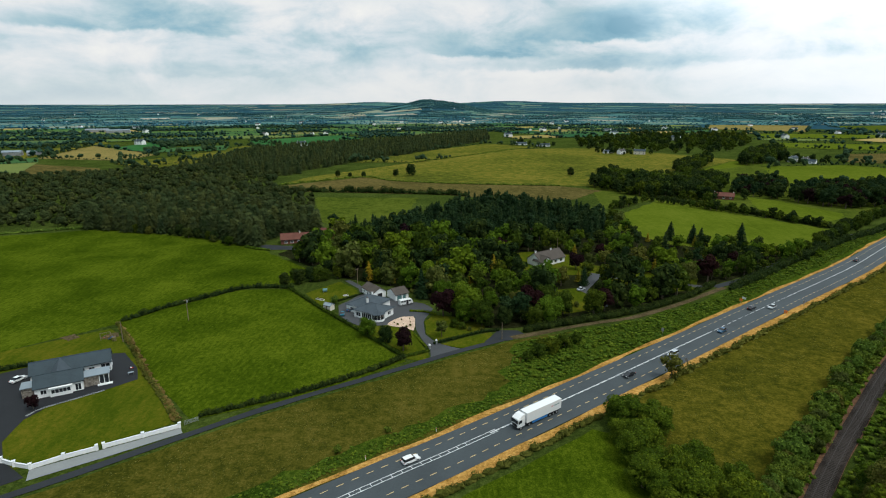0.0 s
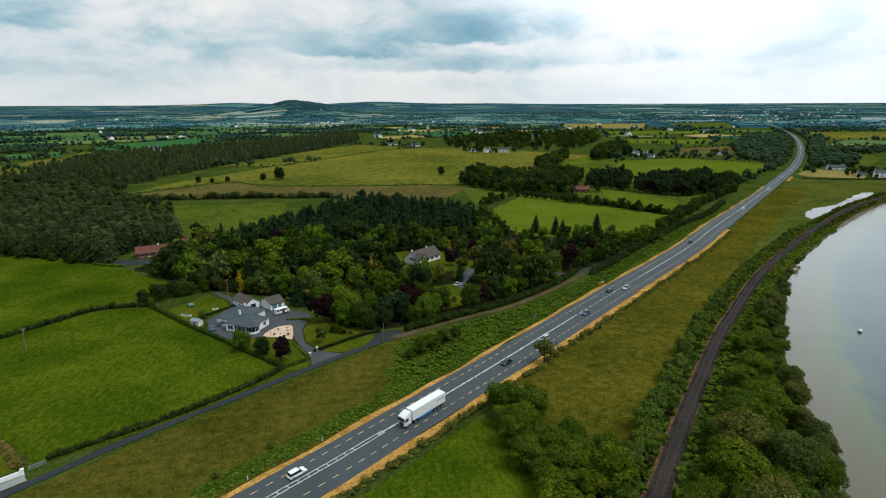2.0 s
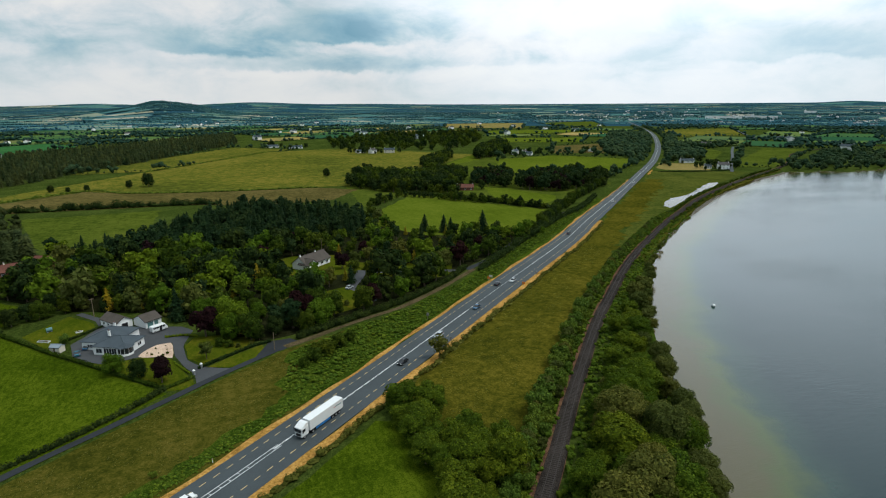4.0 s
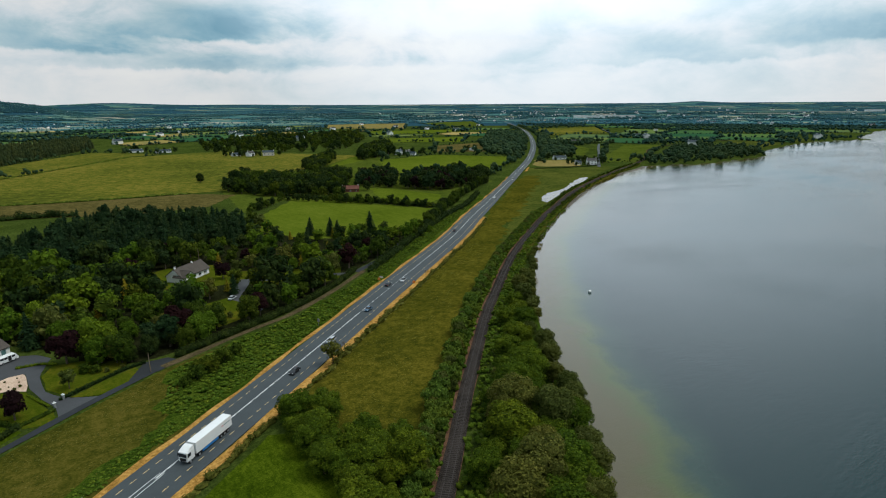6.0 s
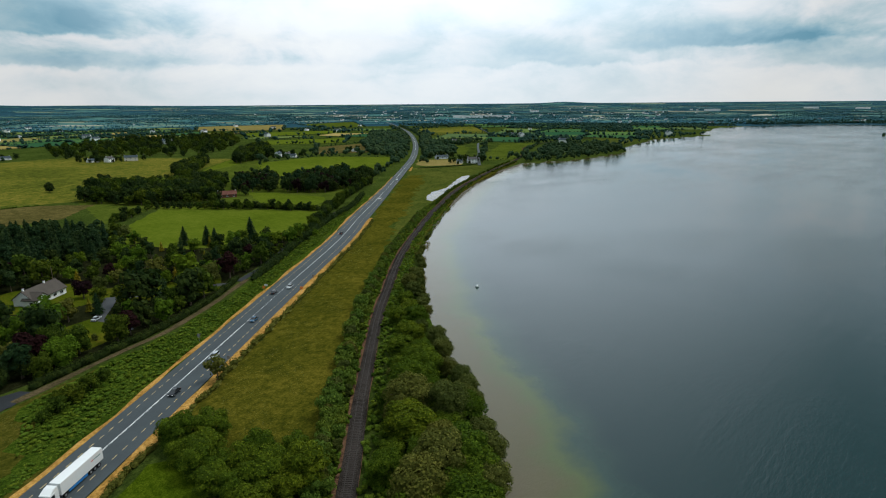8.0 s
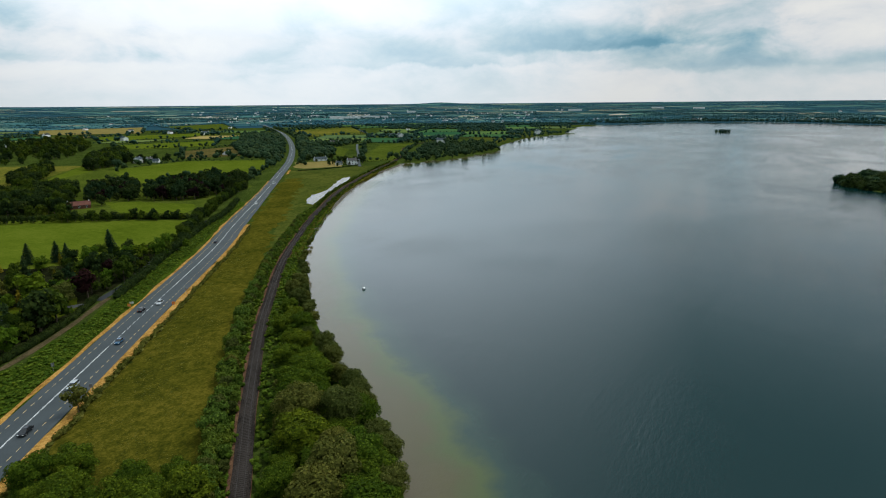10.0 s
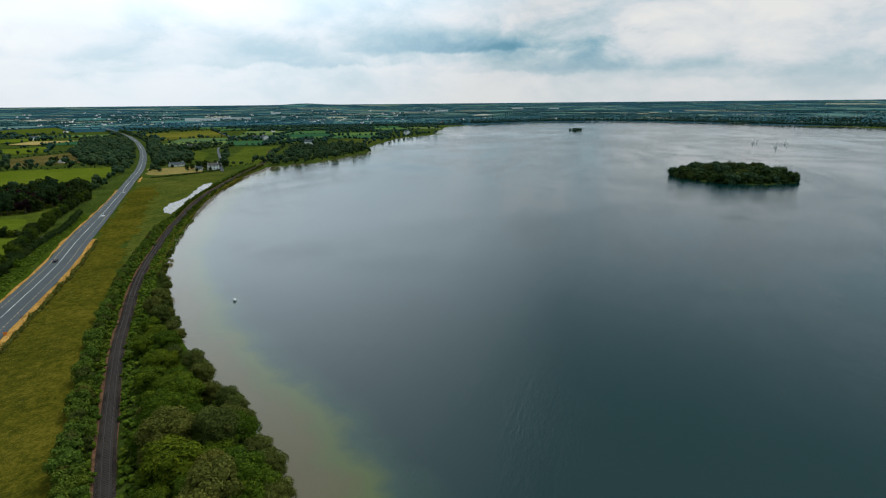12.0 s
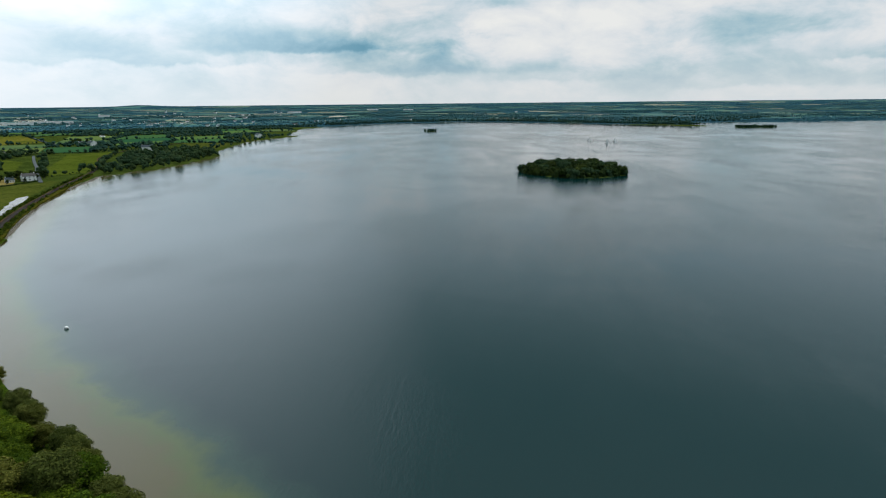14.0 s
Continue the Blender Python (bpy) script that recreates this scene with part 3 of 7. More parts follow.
def bars(name, line, off, s0, s1, pitch, length, width, z, mat, parent, singles=0, thick=0.012):
    """Painted dashes, sleepers and the like: the nearest as objects of their own, the rest joined."""
    c, n = stretch(line, s0, s1, pitch)
    c = c + n * off
    d = np.column_stack([n[:, 1], -n[:, 0]])
    me = bpy.data.meshes.new(name)
    bm = box(-length / 2, -width / 2, -thick, length / 2, width / 2, 0)
    bm.to_mesh(me)
    bm.free()
    me.materials.append(M[mat])
    for i in range(min(singles, len(c))):
        ob = new(name, me)
        ob.parent = parent
        ob.matrix_local = Matrix.Translation((*c[i], z)) @ Matrix.Rotation(math.atan2(d[i][1], d[i][0]), 4, "Z")
    rest = range(singles, len(c))
    if len(rest):
        v, f = [], []
        zs = z + land_height(c[:, 0], c[:, 1]) + np.maximum(0.0, (np.hypot(c[:, 0], c[:, 1]) - 500) / 1500) * 0.6
        for i in rest:
            k, zz = len(v), zs[i]
            for a, b in ((-1, -1), (1, -1), (1, 1), (-1, 1)):
                q = c[i] + d[i] * a * length / 2 + n[i] * b * width / 2
                v.append((*q, zz))
            f.append((k, k + 1, k + 2, k + 3))
        ob = tagged(new(name + "_rows", mesh_np(name + "_rows", v, f, M[mat])), kind="stuff")
        ob.parent = parent


S0 = along(road, -30, 94)
bars("yellow_dash", road, 3.95, S0, S0 + 900, 3.72, 1.8, 0.16, 0.262, "yellow_line", road_ob, 120)
bars("yellow_dash", road, -4.75, S0, S0 + 900, 3.72, 1.8, 0.16, 0.262, "yellow_line", road_ob, 120)
SL = along(road, 14, 126)
bars("hatch_line", road, 0.55, S0, SL, 3.0, 3.02, 0.15, 0.262, "white_line", road_ob, 30)
bars("hatch_line", road, -0.55, S0, SL, 3.0, 3.02, 0.15, 0.262, "white_line", road_ob, 30)
bars("hatch_bar", road, 0.0, S0 + 1, SL - 8, 2.6, 0.16, 1.0, 0.265, "white_line", road_ob, 30)
SD = along(road, 96, 189)
SE = along(road, 150, 229)
bars("white_line", road, 0.12, SL, SD, 3.0, 3.02, 0.16, 0.262, "white_line", road_ob, 40)
bars("white_line", road, -0.12, SL, SD, 3.6, 2.7, 0.14, 0.262, "white_line", road_ob, 40)
bars("white_line", road, 0.0, SD, SE, 4.6, 3.0, 0.16, 0.262, "white_line", road_ob, 40)
bars("white_line", road, 0.0, SE, SE + 1500, 4.0, 4.05, 0.2, 0.262, "white_line", road_ob, 30)
R0 = along(rail, 30, 52)
for off in (0.80, -0.80):
    c, n = stretch(rail, R0 - 60, R0 + 900, 3.0)
    c = c + n * off
    k = len(c)
    v = np.vstack([np.column_stack([c + n * o, np.full(k, z)]) for o, z in ((0.05, 0.44), (0.05, 0.60), (-0.05, 0.60), (-0.05, 0.44))])
    f = [(j * k + i, (j + 1) * k + i, (j + 1) * k + i + 1, j * k + i + 1) for j in range(3) for i in range(k - 1)]
    ob = new("steel_rail", mesh_np("steel_rail", v, f, M["steel"]))
    ob.parent = rail_bed
    tagged(ob, "rusty steel rail")
bars("sleeper", rail, 0.0, R0, R0 + 520, 0.72, 0.26, 2.6, 0.47, "sleeper", rail_bed, 290, 0.1)

# ---- fields near the camera ----
FIELD_A = [(-122.6, 199.5), (-111.5, 214.7), (-89.5, 237.6), (-68.2, 238.3), (-49, 212), (-31, 190), (-12, 165.5), (-36.1, 144.5), (-66.0, 131), (-82.7, 148), (-103.7, 175)]
FIELD_B = [(-300, 330), (-277, 343), (-226, 364), (-150, 338), (-112, 318), (-64, 266.3), (-68, 248), (-89.8, 239), (-112, 216), (-123, 197), (-150, 170), (-230, 150), (-330, 230)]
sheet("field", FIELD_A, 0.06, "lush", "lush green grazing field with streaky grass")
sheet("field", FIELD_B, 0.05, "lush", "wide lush green pasture below a conifer wood")
sheet("field", [(-230, 152), (-150, 171), (-122, 193), (-104.8, 173.4), (-85.6, 150.2), (-70, 129.6), (-94, 113), (-130, 88), (-200, 60)], 0.055, "lawn", "yellow-green mown lawn round a house", "lawn")
sheet("bank", [(-120, 78), (-93, 97), (-64, 121), (-44, 136), (-14, 156.8), (4, 168.6), (24, 181), (42, 188), (60, 195), (40, 160), (14, 134.5), (-26, 105), (-110, 44)], 0.07, "bank", "rough tawny grass bank between lane and road", "grass bank")
sheet("bank", [(14, 141), (20, 152), (17, 158), (25, 166), (21, 174), (28, 181), (42, 188.5), (60, 196), (76, 202), (110, 224), (128, 238), (190, 288), (240, 327), (330, 398), (320, 374), (250, 318), (196, 272), (118, 214), (66, 173), (30, 147)], 0.08, "fern", "dense green bramble and fern bank beside the road", "undergrowth", 2.0)
sheet("field", [(-30, 76), (5, 102), (38, 126), (43, 124), (47, 112), (47, 92), (20, 62)], 0.07, "lush", "small lush green paddock beside the road")
sheet("meadow", [(46, 118), (48, 134), (66, 153), (101, 179), (150, 217), (205, 261), (218, 268), (262, 304), (300, 338), (306, 330), (265, 285), (209, 232), (164, 192), (132, 164), (104, 142), (84, 120), (69, 105)], 0.075, "meadow", "rough olive-brown meadow between road and railway", "meadow", 1.5)
sheet("meadow", [(300, 330), (306, 318), (262, 280), (205, 228), (225, 238), (300, 290), (360, 332), (430, 372), (500, 408), (610, 458), (600, 474), (512, 524), (470, 482), (400, 424), (350, 380)], 0.06, "marsh", "green marshy ground between road and railway", "marsh")
sheet("belt_floor", [(22, 38), (64, 78), (99, 112), (137, 150), (158, 168), (212, 213), (250, 239), (215, 208), (189, 181), (163, 159), (130, 117), (110, 88), (94, 67), (77, 50), (44, 8), (30, 15)], 0.05, "fern", "dark undergrowth below the lakeside trees", "undergrowth")
shore_line = rail[(rail[:, 0] > 205) & (rail[:, 0] < 665)]
ribbon("shore_grass", shore_line, -2.0, -7.4, 0.12, "bank", "dry grass strip on a stone edge between railway and lake", "grass", 1.2, 1.9)
sheet("meadow", [(262, 304), (300, 338), (349, 380), (400, 424), (452, 462), (470, 455), (420, 408), (370, 366), (330, 336), (290, 300), (262, 284)], 0.085, "meadow", "rough olive-brown meadow strip beside the road", "meadow", 1.5)
sheet("field", [(108, 380), (118, 394), (186, 478), (200, 452), (236, 390), (258, 352), (212, 300), (168, 300), (130, 322)], 0.06, "pasture", "bright yellow-green pasture edged with trees")
sheet("field", [(-113, 493), (-22, 490), (-26, 430), (-37, 372), (-71, 365), (-90, 395)], 0.06, "rush", "green rushy field between woods")
sheet("moor", [(-172, 560), (-92, 631), (-54, 600), (20, 575), (117, 561), (150, 530), (112, 480), (60, 478), (-2, 508), (-136, 526)], 0.06, "moor", "brown rough moor strip", "moor")
BIG = [(-172, 566), (-150, 640), (-46.8, 790), (131, 1036), (286, 1062), (432, 828), (300, 690), (165, 650), (160, 560), (117, 565), (20, 579), (-54, 604), (-92, 635)]
sheet("field", BIG, 0.08, "olive", "wide olive grazing land with scattered trees")
sheet("field", [(-43, 975), (89, 1185), (188, 1074), (120, 1040), (-40, 800), (-130, 800)], 0.07, "olive", "olive upland field below a plantation")
sheet("field", [(403, 709), (534, 676), (443, 557), (361, 579)], 0.06, "pasture", "yellow-green field by a tree belt")
sheet("field", [(418, 738), (539, 755), (614, 652), (535, 574), (433, 503), (420, 558), (381, 612)], 0.07, "pasture", "yellow-green field beside the main road")
sheet("field", [(659, 923), (814, 939), (640, 752), (561, 795)], 0.06, "moor", "brown stubble field")
sheet("field", [(692, 1207), (904, 1127), (771, 982), (628, 1072)], 0.06, "pasture", "yellow-green hay field")
sheet("field", [(854, 1574), (1158, 1473), (1073, 1338), (754, 1357)], 0.06, "pasture", "yellow-green field among hedges")
sheet("field", [(1034, 2244), (1382, 2152), (1051, 1655), (860, 1867)], 0.06, "straw", "pale straw-coloured hay field")
sheet("field", [(1414, 2114), (1780, 2188), (1393, 1642), (1208, 1618)], 0.06, "rush", "green field among hedges")
sheet("field", [(1340, 1335), (1617, 1304), (1299, 999), (1103, 1034), (1150, 1098)], 0.06, "olive", "olive field beside the bend of the road")
sheet("field", [(905, 848), (926, 826), (818, 668), (706, 588), (748, 690)], 0.06, "rush", "green field by a small road")
sheet("field", [(600, 590), (646, 540), (584, 492), (540, 522), (545, 540)], 0.06, "straw", "dry yellow paddock near cottages")
sheet("field", [(640, 500), (720, 560), (860, 640), (960, 700), (1010, 640), (850, 560), (700, 478)], 0.05, "rush", "green fields behind the railway")
sheet("field", [(1000, 470), (1240, 640), (1420, 640), (1380, 520), (1180, 510), (1060, 480)], 0.05, "marsh", "green marshy fields by the lake")
sheet("field", [(-619, 862), (-702, 1139), (-466, 928), (-478, 833)], 0.06, "straw", "tan hay field on a slope")
sheet("field", [(-438, 1292), (-278, 1526), (-196, 1371), (-282, 1084), (-380, 1160)], 0.06, "teal", "deep blue-green crop field")
sheet("field", [(-707, 902), (-767, 1301), (-702, 1188), (-625, 795)], 0.06, "olive", "olive strip field")
sheet("field", [(-570, 723), (-566, 779), (-453, 735), (-396, 672), (-465, 636), (-524, 640)], 0.06, "moor", "brown heath field")
sheet("field", [(-464, 792), (-411, 927), (-393, 1147), (-315, 1005), (-330, 790), (-394, 725)], 0.06, "olive", "olive rough grazing")
sheet("field", [(-622, 1050), (-644, 1340), (-554, 1201), (-495, 984)], 0.06, "teal", "dark green crop field")
sheet("pond", [(344, 322), (347, 332), (358, 343), (376, 355), (396, 362), (413, 366), (444, 387), (488, 412), (501, 412), (483, 397), (445, 379), (408, 356), (388, 346), (365, 334)], 0.09, "water", "narrow bright pond beside the railway", "pond", 0.4)

# ---- vegetation ----
def ico(level):
    bm = bmesh.new()
    bmesh.ops.create_icosphere(bm, subdivisions=level, radius=1.0)
    v = np.array([x.co[:] for x in bm.verts])
    f = np.array([[x.index for x in p.verts] for p in bm.faces])
    bm.free()
    return v, f


ICO1, ICO2 = ico(1), ico(2)


def lump(base, seed, rough):
    """A uneven blob from a sphere."""
    v, f = base
    k = np.array([1 + rough * noise.noise(Vector(p) * 1.7 + Vector((seed * 3.1, seed, 0))) for p in v])
    return v * k[:, None], f


LUMPS = [lump(ICO2, s, 0.45) for s in range(6)]
STONES = [lump(ICO1, s, 0.6) for s in range(6)]


def sprays(g, lobes, count, size, flat=0.34, bottom=-0.35):
    """Leaf sprays on the outside of a set of lobes: bent four-cornered pieces."""
    c, r = lobes[:, :3], lobes[:, 3]
    pick = g.choice(len(lobes), count * 2, p=r ** 2 / (r ** 2).sum())
    u = g.normal(size=(count * 2, 3))
    u /= np.linalg.norm(u, axis=1)[:, None]
    u[:, 2] = np.where(u[:, 2] < bottom, -u[:, 2], u[:, 2])
    pos = c[pick] + u * (r[pick] * g.uniform(0.86, 1.16, count * 2))[:, None]
    deep = np.zeros(len(pos), bool)
    for q, s in zip(c, r):
        deep |= np.linalg.norm(pos - q, axis=1) < s * 0.82
    pos, u = pos[~deep][:count], u[~deep][:count]
    nrm = u + g.normal(0, flat, u.shape)
    nrm /= np.linalg.norm(nrm, axis=1)[:, None]
    a = np.cross(nrm, g.normal(size=u.shape))
    a /= np.linalg.norm(a, axis=1)[:, None]
    b = np.cross(nrm, a)
    s = (size * g.uniform(0.55, 1.35, len(pos)))[:, None]
    v = np.stack([pos + a * s, pos + b * s * 0.7 + nrm * s * 0.25, pos - a * s * 0.9, pos - b * s * 0.7 + nrm * s * 0.15], 1).reshape(-1, 3)
    k = np.arange(len(pos))[:, None] * 4
    return v, np.vstack([k + [0, 1, 2], k + [0, 2, 3]])


def crown_mesh(name, seed, radius, height, base, lobes_n, count, size, mat, spread=1.0, fill=1, lump=1.0):
    """A crown of uneven lobes, thick with leaf sprays, between the heights base and height."""
    g = np.random.default_rng(seed)
    lob = []
    mid, half = (base + height) / 2, (height - base) / 2
    for i in range(lobes_n):
        a = 2.4 * i + g.uniform(0, 0.9)
        t = (i + 0.5) / lobes_n
        z = mid + half * (1.5 * t - 0.72)
        w = radius * spread * math.sqrt(max(0.05, 1 - ((z - mid) / (half * 1.15)) ** 2)) * g.uniform(0.40, 0.72)
        lob.append((w * math.cos(a), w * math.sin(a), z, radius * lump * g.uniform(0.34, 0.52)))
    lob.append((0, 0, mid + half * 0.25, radius * 0.62))
    lob = np.array(lob)
    V, F, k = [], [], 0
    for i, (x, y, z, r) in enumerate(lob):
        v, f = (STONES if fill else LUMPS)[(i + seed) % 6]
        V.append(v * r * 0.72 * [1, 1, 0.9] + [x, y, z])
        F.append(f + k)
        k += len(v)
    v, f = sprays(g, lob, count, size)
    V.append(v)
    F.append(f + k)
    return mesh_np(name, np.vstack(V), np.vstack(F), M[mat])


def fir_mesh(name, seed, height, radius, tiers, sides, mat, base=0.08, count=0, size=0.4):
    """A conifer: drooping ragged tiers of branches round a leader."""
    g = np.random.default_rng(seed)
    V, F, k = [], [], 0
    for i in range(tiers):
        t = i / tiers
        z0 = height * (base + (1 - base) * t)
        r = radius * (1 - t) ** 0.85 * g.uniform(0.85, 1.1) + 0.12
        top = z0 + height * (1 - base) / tiers * 1.75
        a = np.linspace(0, 2 * np.pi, sides * 2, endpoint=False) + g.uniform(0, 3)
        rr = r * np.where(np.arange(sides * 2) % 2, 0.62, 1.0) * g.uniform(0.8, 1.15, sides * 2)
        zz = z0 - 0.10 * r + np.where(np.arange(sides * 2) % 2, 0.22 * r, 0) + g.normal(0, 0.04 * r, sides * 2)
        V.append(np.column_stack([rr * np.cos(a), rr * np.sin(a), zz]))
        V.append([[g.normal(0, 0.05), g.normal(0, 0.05), min(top, height)]])
        n = sides * 2
        F += [(k + j, k + (j + 1) % n, k + n) for j in range(n)]
        k += n + 1
    V = np.vstack(V)
    F = np.array(F)
    if count:
        t = 1 - np.sqrt(g.uniform(0, 1, count))
        a = g.uniform(0, 2 * np.pi, count)
        r = (radius * (1 - t) ** 0.85 + 0.1) * g.uniform(0.75, 1.1, count)
        p = np.column_stack([r * np.cos(a), r * np.sin(a), height * (base + (1 - base) * t)])
        d = np.column_stack([np.cos(a), np.sin(a), np.full(count, -0.25)]) * size
        e = np.column_stack([-np.sin(a), np.cos(a), g.normal(0, 0.3, count)]) * size * 0.55
        v = np.stack([p - d * 0.5, p + e, p + d, p - e], 1).reshape(-1, 3)
        q = np.arange(count)[:, None] * 4 + len(V)
        F = np.vstack([F, q + [0, 1, 2], q + [0, 2, 3]])
        V = np.vstack([V, v])
    return mesh_np(name, V, F, M[mat])


def trunk_mesh(seed, height, radius, limbs=4, reach=0.4):
    """A tapered trunk that forks into limbs."""
    g = random.Random(seed)
    V, F = [], []

    def limb(p, q, r0, r1, n=6):
        k = len(V)
        d = (q - p).normalized()
        a = d.orthogonal().normalized()
        b = d.cross(a)
        for c, r in ((p, r0), (q, r1)):
            for i in range(n):
                w = 2 * math.pi * i / n
                V.append(tuple(c + a * r * math.cos(w) + b * r * math.sin(w)))
        for i in range(n):
            j = (i + 1) % n
            F.append((k + i, k + j, k + n + j, k + n + i))

    fork = Vector((g.uniform(-.1, .1), g.uniform(-.1, .1), height * 0.42))
    limb(Vector((0, 0, -0.3)), fork, radius * 1.25, radius * 0.8)
    limb(fork, Vector((g.uniform(-.3, .3), g.uniform(-.3, .3), height * 0.86)), radius * 0.8, radius * 0.2)
    for i in range(limbs):
        a = 2 * math.pi * (i + g.random() * 0.6) / limbs
        s = fork * g.uniform(0.8, 1.0)
        limb(s, Vector((math.cos(a) * reach * height, math.sin(a) * reach * height, height * g.uniform(0.6, 0.8))), radius * 0.5, radius * 0.12, 5)
    return mesh_np("trunk", V, F, M["bark"])


PROTO = {}


def tree_kind(key):
    """Mesh pairs (trunk, crown) for each kind of tree, made once, at unit size of about 8 m height."""
    if key in PROTO:
        return PROTO[key]
    kind, v = key
    s = sum(map(ord, kind)) + v * 17
    if kind == "broad_far":
        c = crown_mesh("crown", s, 3.9, 8.6, 0.2, 8, 300, 0.58, ["leaf", "leaf_dark", "leaf_dark", "leaf", "leaf_olive", "leaf_lime"][v])
    elif kind == "copper_far":
        c = crown_mesh("crown", s, 3.2, 7.4, 1.0, 6, 240, 0.55, "leaf_red")
    elif kind == "pine_far":
        c = crown_mesh("crown", s, 3.4, 10.2, 1.2, 7, 280, 0.6, "needle_dark", 0.8)
    elif kind == "fir_far":
        c = fir_mesh("crown", s, 12.5, 3.2, 12, 7, "needle_dark", 0.05, 220, 0.7)
    elif kind == "gold_far":
        c = fir_mesh("crown", s, 8.6, 2.0, 9, 6, "leaf_gold", 0.06, 160, 0.6)
    elif kind == "broad":
        c = crown_mesh("crown", s, 3.9, 8.6, 0.2, 13, 2000, 0.29, ["leaf", "leaf_dark", "leaf_dark", "leaf", "leaf_olive", "leaf_lime"][v])
    elif kind == "shore":
        c = crown_mesh("crown", s, 3.9, 7.6, 0.7, 30, 4200, 0.185, ["leaf_shore", "leaf_shore", "leaf_olive", "leaf_shore"][v], lump=0.72)
    elif kind == "bush":
        c = crown_mesh("crown", s, 2.6, 4.3, 0.1, 8, 700, 0.28, ["scrub", "leaf_olive", "leaf"][v])
    elif kind == "copper":
        c = crown_mesh("crown", s, 3.2, 7.4, 1.3, 9, 1100, 0.38, "leaf_red")
    elif kind == "gold":
        c = fir_mesh("crown", s, 8.6, 2.0, 9, 7, "leaf_gold", 0.06, 400, 0.5)
    elif kind == "fir":
        c = fir_mesh("crown", s, 12.5, 3.2, 12, 9, "needle_dark", 0.05, 700, 0.6)
    elif kind == "pine":
        c = crown_mesh("crown", s, 3.4, 10.2, 2.0, 9, 800, 0.45, "needle_dark", 0.8)
    elif kind == "open":
        c = crown_mesh("crown", s, 2.2, 5.6, 1.6, 9, 420, 0.26, "leaf_olive", 1.15)
    t = trunk_mesh(s, limbs=0 if kind.endswith("_far") else 4, height={"bush": 3.2, "open": 5.0}.get(kind, 7.0), radius={"bush": 0.10, "open": 0.12}.get(kind, 0.24))
    PROTO[key] = (t, c)
    return PROTO[key]


LABELS = {
    "broad": "dark green broadleaf tree with a rounded leafy crown",
    "shore": "leafy green lakeside tree with a dense lumpy crown",
    "bush": "low green leafy bush on rough ground",
    "copper": "dark purple-red copper beech on a lawn",
    "gold": "golden yellow cypress among darker trees",
    "fir": "tall dark pointed fir tree with drooping branches",
    "pine": "dark green pine tree with a dense crown",
    "open": "small thin-leaved olive tree beside the road",
}
EXEMPLAR = {}


def tree(kind, v, x, y, scale=1.0, turn=None, z=0.0, squash=1.0, group="", label=""):
    m = Matrix.Translation((x, y, z)) @ Matrix.Rotation(random.uniform(0, 6.28) if turn is None else turn, 4, "Z") @ Matrix.Diagonal((scale, scale, scale * squash, 1))
    key = (kind, v)
    if key in EXEMPLAR and not label:
        s0 = EXEMPLAR[key].scale
        ob = copy_thing(EXEMPLAR[key], m @ Matrix.Diagonal((1 / s0[0], 1 / s0[1], 1 / s0[2], 1)))
    else:
        t, c = tree_kind(key)
        ob = new("bush" if kind == "bush" else "tree")
        tagged(ob, label or LABELS[kind], "bush" if kind == "bush" else "tree")
        for nm, me in (("trunk", t), ("crown", c)):
            part(nm, me, None, ob)
        if not label:
            EXEMPLAR[key] = copy_thing(ob, m)
            for o in list(ob.children) + [ob]:
                bpy.data.objects.remove(o)
            ob = EXEMPLAR[key]
        else:
            ob.matrix_basis = m
    if group:
        ob["group"] = group
    return ob


def scatter(poly, gap, seed, holes=(), clear=()):
    """Places in a polygon, no two nearer than gap, outside holes (polygons) and clear of lines (line, distance)."""
    g = np.random.default_rng(seed)
    p = np.asarray(poly, float)
    lo, hi = p.min(0), p.max(0)
    n = int((hi[0] - lo[0]) * (hi[1] - lo[1]) / gap ** 2 * 2.2)
    c = g.uniform(lo, hi, (n, 2))
    ok = inside(p, c[:, 0], c[:, 1])
    for h in holes:
        ok &= ~inside(h, c[:, 0], c[:, 1])
    for line, dist in clear:
        ok &= gap_to(line, c[:, 0], c[:, 1]) > dist
    c = c[ok]
    cells, kept = {}, []
    for q in c:
        i, j = int(q[0] // gap), int(q[1] // gap)
        if all((q[0] - o[0]) ** 2 + (q[1] - o[1]) ** 2 > gap * gap * 0.72 for a in (-1, 0, 1) for b in (-1, 0, 1) for o in cells.get((i + a, j + b), ())):
            cells.setdefault((i, j), []).append(q)
            kept.append(q)
    return np.array(kept)


